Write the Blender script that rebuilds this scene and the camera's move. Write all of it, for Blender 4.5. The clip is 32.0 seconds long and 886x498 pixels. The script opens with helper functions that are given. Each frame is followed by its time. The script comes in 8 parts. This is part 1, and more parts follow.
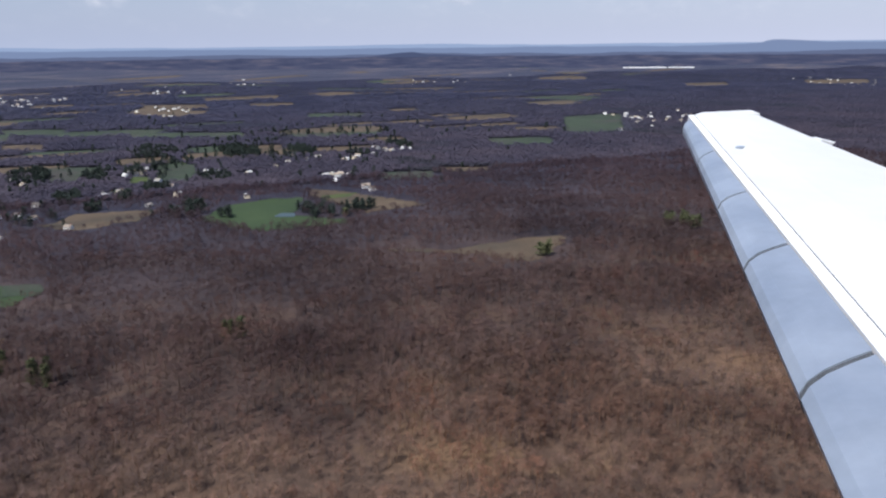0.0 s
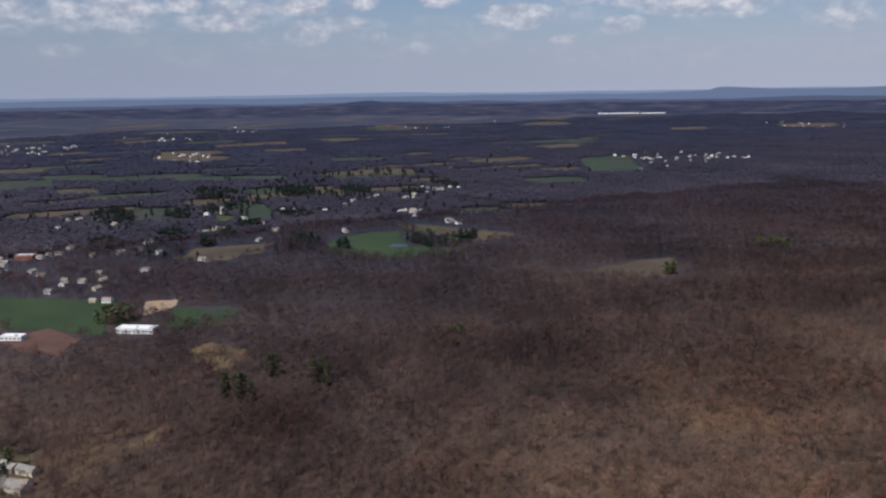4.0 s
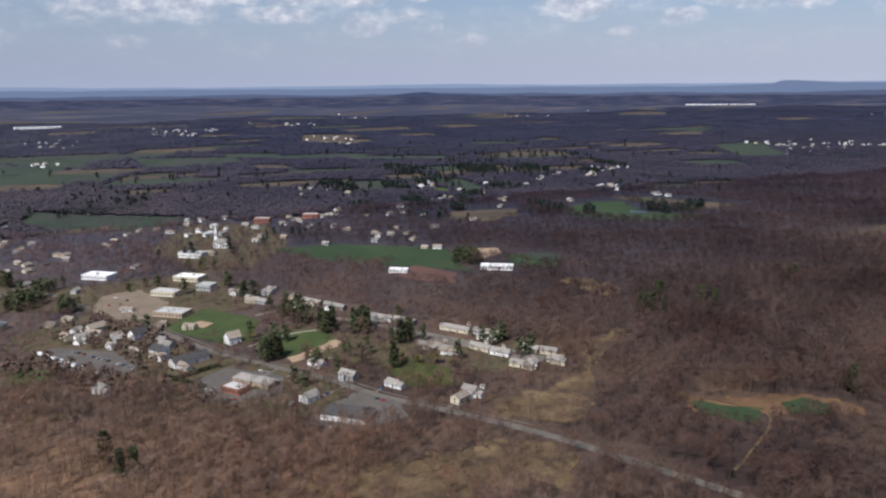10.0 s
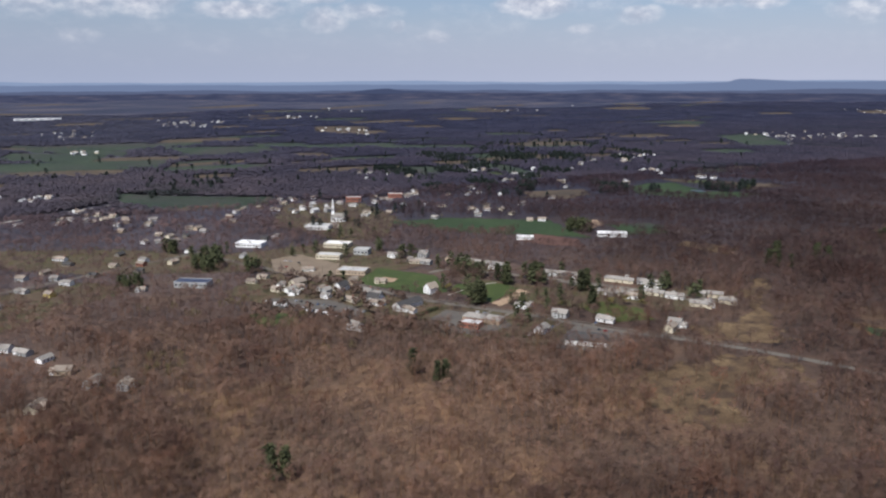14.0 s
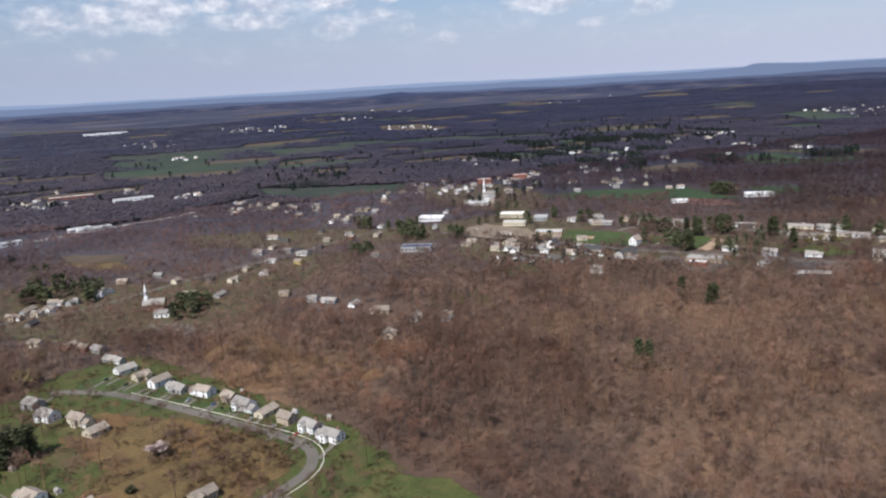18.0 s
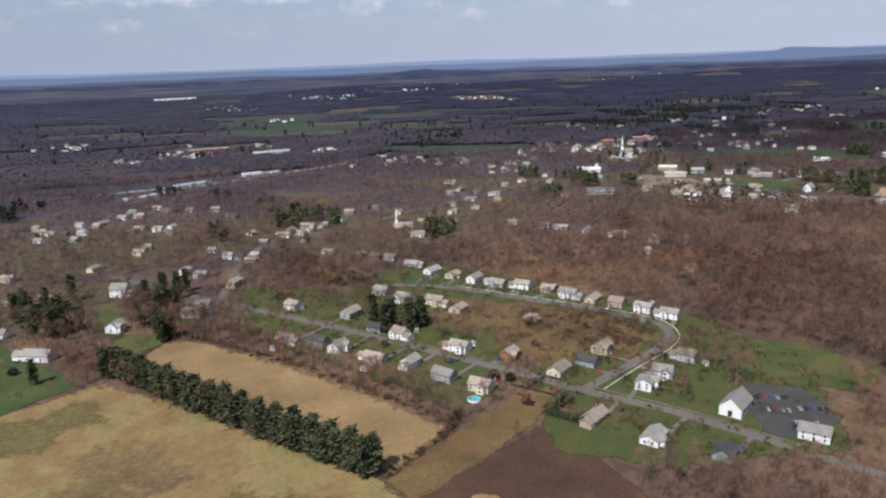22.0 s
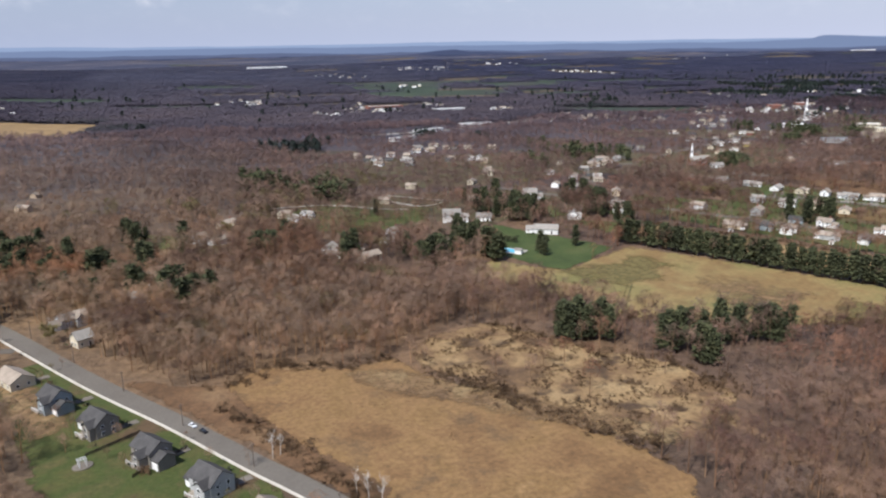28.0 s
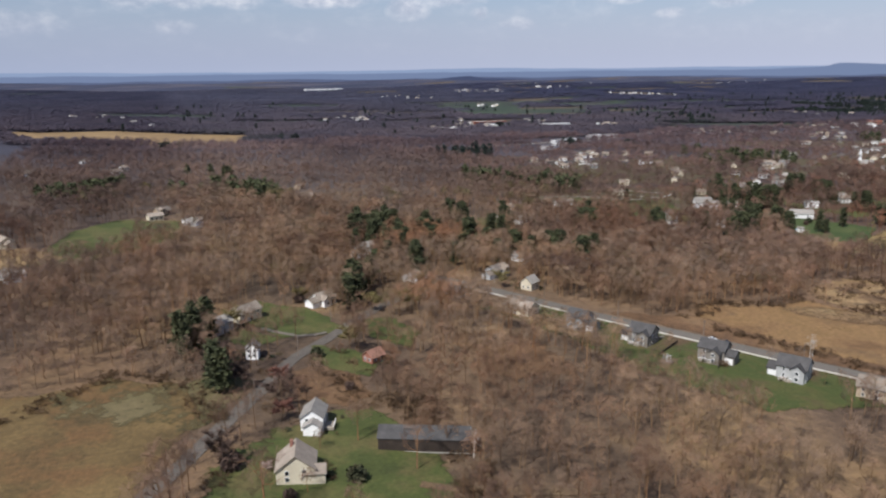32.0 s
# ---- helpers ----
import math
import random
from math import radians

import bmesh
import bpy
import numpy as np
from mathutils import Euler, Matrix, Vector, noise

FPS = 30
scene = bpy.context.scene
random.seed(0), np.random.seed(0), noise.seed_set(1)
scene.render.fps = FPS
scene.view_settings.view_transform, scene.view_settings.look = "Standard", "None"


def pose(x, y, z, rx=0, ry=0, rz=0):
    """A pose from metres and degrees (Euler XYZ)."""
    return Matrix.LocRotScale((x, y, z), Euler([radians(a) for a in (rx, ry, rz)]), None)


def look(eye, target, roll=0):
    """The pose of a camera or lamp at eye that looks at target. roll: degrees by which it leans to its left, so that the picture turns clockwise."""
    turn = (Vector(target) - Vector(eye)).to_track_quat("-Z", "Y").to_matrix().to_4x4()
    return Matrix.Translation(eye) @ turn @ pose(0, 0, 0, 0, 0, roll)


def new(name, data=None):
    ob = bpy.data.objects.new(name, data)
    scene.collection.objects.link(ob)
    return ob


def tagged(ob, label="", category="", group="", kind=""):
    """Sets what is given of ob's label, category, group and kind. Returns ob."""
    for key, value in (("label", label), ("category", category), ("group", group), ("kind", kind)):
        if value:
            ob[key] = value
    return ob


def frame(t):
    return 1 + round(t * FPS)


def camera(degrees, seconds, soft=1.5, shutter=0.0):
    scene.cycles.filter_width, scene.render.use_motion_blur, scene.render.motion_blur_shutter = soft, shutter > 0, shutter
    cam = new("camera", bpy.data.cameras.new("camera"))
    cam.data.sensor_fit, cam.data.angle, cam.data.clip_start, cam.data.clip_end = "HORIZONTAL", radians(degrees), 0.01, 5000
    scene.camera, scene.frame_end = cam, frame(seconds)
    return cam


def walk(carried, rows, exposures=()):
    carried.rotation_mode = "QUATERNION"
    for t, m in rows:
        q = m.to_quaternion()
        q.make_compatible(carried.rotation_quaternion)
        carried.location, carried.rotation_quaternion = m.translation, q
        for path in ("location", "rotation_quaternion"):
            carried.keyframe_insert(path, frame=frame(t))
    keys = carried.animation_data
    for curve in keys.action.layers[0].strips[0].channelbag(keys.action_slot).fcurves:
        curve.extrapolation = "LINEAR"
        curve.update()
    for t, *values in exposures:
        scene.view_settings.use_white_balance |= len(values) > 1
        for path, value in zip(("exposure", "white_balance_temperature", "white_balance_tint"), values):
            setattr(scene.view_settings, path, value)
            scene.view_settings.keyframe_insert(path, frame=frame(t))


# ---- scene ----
cam = camera(60.7, 32.0, soft=2.2)
EXPOSE = [(0.0, 0.35, 6150, 10), (1.0, 0.2, 6150, 10), (2.0, -0.15, 6150, 10), (3.0, -0.3, 6150, 10), (6.0, -0.05, 6150, 10), (9.0, -0.12, 6150, 10), (10.0, 0.05, 6150, 10), (11.0, -0.1, 6150, 10), (13.0, 0.0, 6200, 10), (16.0, 0.3, 6150, 10), (17.0, 0.45, 6150, 10), (18.0, 0.25, 6150, 10), (19.0, 0.15, 6150, 10), (21.0, 0.12, 6150, 10), (23.0, 0.25, 6150, 10), (24.0, 0.68, 6250, 10), (24.5, 0.8, 6250, 10), (25.5, 0.75, 6250, 10), (28.0, 0.35, 6150, 10), (29.0, 0.15, 6150, 10), (30.0, 0.02, 6200, 10), (32.0, 0.15, 6200, 10)]
PATH = [
    (0.0, (0.00, 0.00, 160.72), (78.13, 176.73, 109.14), -0.54),
    (0.5, (-19.83, 0.89, 160.68), (57.83, 177.23, 107.08), -0.20),
    (1.0, (-39.65, 1.70, 160.56), (36.67, 177.50, 103.41), 0.44),
    (1.5, (-59.46, 2.42, 160.38), (15.07, 180.55, 108.30), -0.02),
    (2.0, (-79.26, 3.06, 160.13), (-2.75, 183.73, 121.34), -0.71),
    (2.5, (-99.05, 3.62, 159.82), (-14.35, 182.34, 130.08), -1.26),
    (3.0, (-118.82, 4.10, 159.45), (-30.16, 180.37, 126.72), -1.05),
    (3.5, (-138.59, 4.52, 159.01), (-49.56, 179.76, 122.10), -1.18),
    (5.5, (-217.56, 5.49, 156.67), (-129.96, 179.94, 113.13), 0.38),
    (6.0, (-237.27, 5.59, 155.94), (-149.57, 180.55, 114.79), 0.18),
    (6.5, (-256.98, 5.62, 155.17), (-171.77, 182.10, 115.24), 0.04),
    (7.0, (-276.69, 5.60, 154.34), (-193.78, 183.67, 116.67), -0.60),
    (7.5, (-296.38, 5.53, 153.46), (-214.59, 184.47, 117.49), -1.04),
    (8.0, (-316.07, 5.42, 152.54), (-234.44, 184.63, 117.60), -1.13),
    (8.5, (-335.74, 5.26, 151.57), (-254.12, 184.27, 115.59), -0.68),
    (9.0, (-355.42, 5.06, 150.55), (-274.49, 183.48, 110.35), 0.08),
    (9.5, (-375.08, 4.82, 149.50), (-296.06, 183.27, 105.80), 0.39),
    (10.0, (-394.74, 4.54, 148.40), (-318.65, 184.71, 106.58), -0.45),
    (10.5, (-414.39, 4.23, 147.26), (-337.28, 184.76, 109.00), -0.32),
    (11.0, (-434.04, 3.89, 146.08), (-354.83, 183.10, 105.95), 0.52),
    (11.5, (-453.68, 3.53, 144.87), (-372.93, 181.06, 100.57), 1.33),
    (12.0, (-473.31, 3.14, 143.62), (-391.30, 179.20, 95.93), 2.05),
    (12.5, (-492.94, 2.72, 142.33), (-408.52, 177.83, 95.31), 2.05),
    (13.0, (-512.56, 2.29, 141.02), (-426.37, 176.77, 94.87), 1.36),
    (13.5, (-532.18, 1.84, 139.67), (-447.15, 177.77, 97.04), -0.15),
    (15.5, (-610.63, -0.05, 134.02), (-525.44, 175.05, 88.40), 0.22),
    (16.0, (-630.23, -0.54, 132.54), (-546.97, 174.05, 81.68), 0.18),
    (16.5, (-649.83, -1.02, 131.05), (-568.84, 174.76, 80.63), -0.55),
    (17.0, (-669.42, -1.50, 129.53), (-588.45, 175.26, 82.66), -1.72),
    (17.5, (-689.02, -1.97, 128.00), (-607.88, 175.59, 84.57), -2.56),
    (18.0, (-708.61, -2.44, 126.45), (-628.43, 175.84, 84.16), -3.17),
    (18.5, (-728.20, -2.89, 124.89), (-647.47, 174.99, 82.00), -2.96),
    (19.0, (-747.79, -3.33, 123.31), (-667.91, 174.76, 79.67), -3.13),
    (19.5, (-767.38, -3.74, 121.73), (-687.87, 174.29, 77.20), -3.27),
    (20.0, (-786.97, -4.14, 120.13), (-708.03, 174.31, 76.27), -3.06),
    (20.5, (-806.55, -4.51, 118.52), (-728.48, 174.07, 73.68), -2.76),
    (21.0, (-826.14, -4.86, 116.91), (-748.85, 173.68, 70.55), -2.06),
    (21.5, (-845.73, -5.18, 115.29), (-769.96, 173.75, 67.92), -1.98),
    (22.0, (-865.32, -5.46, 113.67), (-790.84, 173.96, 66.11), -2.03),
    (22.5, (-884.90, -5.71, 112.04), (-811.69, 174.22, 64.47), -1.86),
    (23.0, (-904.49, -5.92, 110.42), (-831.31, 172.16, 56.27), -0.60),
    (23.5, (-924.08, -6.10, 108.80), (-849.77, 168.48, 45.55), 0.82),
    (24.0, (-943.68, -6.22, 107.17), (-868.00, 165.57, 38.18), 1.78),
    (24.5, (-963.27, -6.30, 105.56), (-887.07, 165.84, 38.03), 1.60),
    (25.0, (-982.87, -6.34, 103.95), (-905.68, 167.93, 43.34), 0.77),
    (25.5, (-1002.46, -6.31, 102.34), (-923.59, 169.51, 48.83), 0.06),
    (27.5, (-1080.89, -5.65, 96.03), (-1005.81, 172.30, 44.12), 0.73),
    (28.0, (-1100.50, -5.33, 94.49), (-1032.27, 175.32, 42.42), -0.80),
    (28.5, (-1120.12, -4.93, 92.96), (-1059.00, 180.16, 48.20), -2.36),
    (29.0, (-1139.75, -4.47, 91.45), (-1084.60, 184.36, 55.34), -3.53),
    (29.5, (-1159.38, -3.93, 89.96), (-1105.29, 185.81, 57.17), -2.99),
    (30.0, (-1179.01, -3.31, 88.50), (-1123.94, 185.56, 52.48), -1.96),
    (30.5, (-1198.65, -2.61, 87.05), (-1140.93, 184.06, 44.37), -1.17),
    (31.0, (-1218.29, -1.83, 85.63), (-1158.34, 182.65, 36.90), -0.81),
    (31.5, (-1237.94, -0.96, 84.24), (-1176.65, 182.48, 33.33), -0.77),
    (32.0, (-1257.60, 0.00, 82.88), (-1192.10, 183.38, 37.26), -0.63),
]
walk(cam, [(t, look(eye, target, roll)) for t, eye, target, roll in PATH], EXPOSE)

# ---------- light ----------
SUN_EL, SUN_AZ = radians(52), math.atan2(-0.56, -0.83)
sun_way = Vector((math.cos(SUN_AZ) * math.cos(SUN_EL), math.sin(SUN_AZ) * math.cos(SUN_EL), math.sin(SUN_EL)))
sun = new("sun", bpy.data.lights.new("sun", "SUN"))
sun.data.energy, sun.data.angle, sun.data.color = 4.8, radians(0.6), (1.0, 0.96, 0.90)
sun.matrix_world = look((0, 0, 900), Vector((0, 0, 900)) - sun_way)


class Nodes:
    """Short way to wire shader nodes."""

    def __init__(self, tree):
        self.tree = tree
        tree.nodes.clear()

    def add(self, kind, values=(), op=None):
        node = self.tree.nodes.new(kind)
        if kind == "ShaderNodeMath":
            node.operation = op
        if kind == "ShaderNodeMix":
            node.data_type, node.blend_type = "RGBA", op
        for key, value in dict(values).items():
            if isinstance(value, bpy.types.NodeSocket):
                self.tree.links.new(value, node.inputs[key])
            else:
                node.inputs[key].default_value = value
        return node

    def math(self, op, a, b=0.0, clamp=False):
        node = self.add("ShaderNodeMath", {0: a, 1: b}, op)
        node.use_clamp = clamp
        return node.outputs[0]

    def noise(self, vector, scale, detail=4.0, rough=0.55):
        return self.add("ShaderNodeTexNoise", {"Vector": vector, "Scale": scale, "Detail": detail, "Roughness": rough}).outputs["Fac"]

    def ramp(self, fac, stops):
        node = self.add("ShaderNodeValToRGB", {"Fac": fac})
        el = node.color_ramp.elements
        while len(el) < len(stops):
            el.new(0.5)
        for e, (at, c) in zip(el, stops):
            e.position, e.color = at, (c, c, c, 1) if isinstance(c, (int, float)) else (*c, 1)
        return node.outputs["Color"]

    def mix(self, fac, a, b, blend="MIX"):
        node = self.add("ShaderNodeMix", (), blend)
        for key, value in ((0, fac), (6, a), (7, b)):
            if isinstance(value, bpy.types.NodeSocket):
                self.tree.links.new(value, node.inputs[key])
            else:
                node.inputs[key].default_value = value if key == 0 else (*value, 1)
        return node.outputs[2]


# fair-weather cumulus: bearing, height over the horizon, half width, half height (degrees), density
CUMULI = (
    (3.0, 7.5, 2.5, 0.86, 1.0), (1.7, 5.5, 1.7, 0.92, 0.7), (4.9, 5.8, 2.4, 1.2, 0.75), (-1.7, 5.4, 1.9, 1.0, 0.6), (9.0, 6.3, 1.1, 0.5, 0.9),
    (11.5, 5.1, 2.9, 0.53, 0.8), (12.3, 7.8, 1.4, 0.79, 0.9), (14.6, 8.6, 1.1, 0.6, 0.9), (17.1, 6.3, 1.7, 0.64, 0.85), (12.5, 6.1, 2.4, 0.68, 0.6),
    (17.2, 4.5, 1.3, 0.8, 0.8), (20.3, 5.1, 2.1, 0.6, 0.5), (21.2, 8.4, 1.2, 0.43, 1.0), (21.2, 6.7, 1.1, 0.6, 0.8), (22.5, 4.0, 0.6, 0.39, 0.7),
    (25.3, 3.3, 1.1, 0.43, 0.8), (26.9, 6.7, 1.1, 0.5, 1.0), (29.7, 8.7, 1.0, 0.56, 1.0), (32.6, 5.5, 2.4, 0.7, 1.0), (34.6, 7.8, 1.5, 0.75, 0.9),
) + (
    (36.9, 7.3, 1.6, 0.9, 0.9), (41.5, 7.1, 3.1, 1.1, 1.0), (44.2, 5.9, 2.8, 0.7, 0.8), (47.7, 5.7, 1.5, 0.64, 0.85), (50.0, 6.4, 1.8, 0.64, 0.8),
    (39.8, 4.7, 1.4, 0.56, 0.7), (35.9, 3.8, 1.0, 0.34, 0.7), (45.7, 8.5, 1.3, 0.75, 1.0), (54.1, 4.7, 2.0, 0.86, 0.6), (0.8, 3.2, 1.3, 0.5, 0.5),
    (41.7, 9.6, 2.4, 0.6, 0.9), (23.4, 10.7, 3.4, 0.5, 0.8), (8.4, 10.4, 3.4, 0.64, 0.9), (0.6, 9.6, 2.8, 0.9, 0.9), (-10.8, 6.5, 1.8, 0.8, 1.0),
    (-8.1, 6.4, 1.6, 0.43, 0.7), (-9.4, 3.3, 3.6, 0.8, 0.5), (-15.1, 5.9, 1.9, 0.86, 0.8), (-14.5, 4.0, 1.9, 0.64, 0.5),
)


def make_world():
    """Spring sky with small cumulus, and the hazy hills that lie past the ground sheet."""
    world = bpy.data.worlds.new("world")
    scene.world = world
    world.use_nodes = True
    n = Nodes(world.node_tree)
    way = n.add("ShaderNodeTexCoord").outputs["Generated"]
    xyz = n.add("ShaderNodeSeparateXYZ", {0: way})
    up = xyz.outputs[2]
    dome = n.add("ShaderNodeTexSky")
    dome.sky_type, dome.sun_disc, dome.altitude = "NISHITA", False, 150
    dome.sun_elevation, dome.sun_rotation = SUN_EL, math.pi / 2 - SUN_AZ
    dome.air_density, dome.dust_density, dome.ozone_density = 1.0, 1.6, 1.5
    sky = n.mix(1.0, dome.outputs[0], (0.082, 0.0865, 0.0965), "MULTIPLY")
    # bearing and height over the horizon, in degrees
    az = n.math("MULTIPLY", n.math("ARCTAN2", xyz.outputs[0], xyz.outputs[1]), 57.3)
    el = n.math("MULTIPLY", up, 57.3)
    # pale haze low over the land, thicker towards the east
    low = n.ramp(up, [(0.0, 1.0), (0.05, 0.76), (0.095, 0.34), (0.15, 0.12), (0.4, 0.0)])
    east = n.math("MULTIPLY", n.math("ADD", az, 10.0), 1 / 60.0, True)
    air = n.mix(low, sky, n.mix(east, (0.365, 0.405, 0.53), (0.48, 0.505, 0.62)))
    # cloud field: the single cumuli and, between them, thin broken veils
    spot = n.add("ShaderNodeCombineXYZ", {0: az, 1: el}).outputs[0]
    curl = n.add("ShaderNodeTexNoise", {"Vector": spot, "Scale": 0.6, "Detail": 3.0, "Roughness": 0.5})
    drift = n.add("ShaderNodeVectorMath", {0: curl.outputs["Color"], 1: (0.5, 0.5, 0.5)})
    drift.operation = "SUBTRACT"
    blown = n.add("ShaderNodeVectorMath", {0: drift.outputs[0], 1: (0.9, 0.5, 0.0), 2: spot})
    blown.operation = "MULTIPLY_ADD"
    field = None
    for a, e, w, h, density in CUMULI:
        near = n.add("ShaderNodeVectorMath", {0: blown.outputs[0], 1: (1 / w, 1 / h, 0.0), 2: (-a / w, -e / h, 0.0)})
        near.operation = "MULTIPLY_ADD"
        size = n.add("ShaderNodeVectorMath", {0: near.outputs[0]})
        size.operation = "LENGTH"
        body = n.math("MULTIPLY", n.math("SUBTRACT", 1.55, size.outputs["Value"]), density)
        field = body if field is None else n.math("MAXIMUM", field, body)
    puffs = n.noise(n.add("ShaderNodeCombineXYZ", {0: az, 1: n.math("MULTIPLY", el, 1.5)}).outputs[0], 0.62, 5.0, 0.5)
    under = n.noise(n.add("ShaderNodeCombineXYZ", {0: n.math("ADD", az, -0.25), 1: n.math("MULTIPLY", n.math("ADD", el, 0.34), 1.5)}).outputs[0], 1.1, 4.0, 0.55)
    dense = n.math("ADD", field, n.math("MULTIPLY", n.math("SUBTRACT", puffs, 0.5), 0.6))
    veil = n.ramp(n.noise(n.add("ShaderNodeCombineXYZ", {0: az, 1: n.math("MULTIPLY", el, 2.6)}).outputs[0], 0.23, 5.0, 0.6), [(0.45, 0.0), (0.7, 0.34)])
    cover = n.math("MAXIMUM", n.ramp(dense, [(0.14, 0.0), (0.42, 0.5), (0.95, 0.94)]), veil)
    high = n.ramp(up, [(0.02, 0.06), (0.065, 0.42), (0.11, 0.9)])
    cover = n.math("MULTIPLY", cover, high)
    side = n.math("ADD", n.math("MULTIPLY", n.math("SUBTRACT", puffs, under), 1.9), 0.42)
    lit = n.ramp(side, [(0.1, (0.46, 0.47, 0.55)), (0.45, (0.64, 0.63, 0.69)), (0.85, (0.92, 0.87, 0.87))])
    air = n.mix(cover, air, lit)
    # distant ridges, one before the other, then the land below; haze is put into their colours
    turn = n.add("ShaderNodeCombineXYZ", {0: az, 1: 0.0}).outputs[0]

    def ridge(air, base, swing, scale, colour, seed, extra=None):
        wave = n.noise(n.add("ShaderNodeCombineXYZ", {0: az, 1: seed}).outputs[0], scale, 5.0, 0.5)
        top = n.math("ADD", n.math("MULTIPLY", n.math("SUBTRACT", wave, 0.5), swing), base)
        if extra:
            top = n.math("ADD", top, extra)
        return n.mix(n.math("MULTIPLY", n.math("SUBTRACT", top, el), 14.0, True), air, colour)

    def hill(stops):
        """A single height on the skyline, by bearing from -20 to 70 degrees."""
        node = n.ramp(n.math("MULTIPLY", n.math("ADD", az, 20.0), 1 / 90.0), [((a + 20) / 90, h) for a, h in stops])
        return n.math("MULTIPLY", node, 1.0)

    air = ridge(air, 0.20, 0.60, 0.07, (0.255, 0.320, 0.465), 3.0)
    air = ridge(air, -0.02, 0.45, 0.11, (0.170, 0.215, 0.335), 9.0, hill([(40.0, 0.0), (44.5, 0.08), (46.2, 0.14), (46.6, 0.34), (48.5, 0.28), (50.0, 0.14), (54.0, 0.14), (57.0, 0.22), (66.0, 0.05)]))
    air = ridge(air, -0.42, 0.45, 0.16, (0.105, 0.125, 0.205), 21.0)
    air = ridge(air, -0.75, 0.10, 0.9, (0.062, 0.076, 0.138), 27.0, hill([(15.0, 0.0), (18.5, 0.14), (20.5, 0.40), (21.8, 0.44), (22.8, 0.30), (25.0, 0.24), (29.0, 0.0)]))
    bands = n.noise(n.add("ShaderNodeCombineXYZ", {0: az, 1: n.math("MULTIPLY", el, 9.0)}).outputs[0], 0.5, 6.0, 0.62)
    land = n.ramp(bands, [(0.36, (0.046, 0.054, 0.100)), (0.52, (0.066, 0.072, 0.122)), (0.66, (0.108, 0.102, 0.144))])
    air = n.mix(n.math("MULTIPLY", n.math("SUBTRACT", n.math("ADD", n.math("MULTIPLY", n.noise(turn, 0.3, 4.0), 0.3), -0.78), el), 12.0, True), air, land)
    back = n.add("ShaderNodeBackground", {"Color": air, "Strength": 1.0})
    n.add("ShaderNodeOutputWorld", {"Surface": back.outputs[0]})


make_world()

# ---------- materials ----------


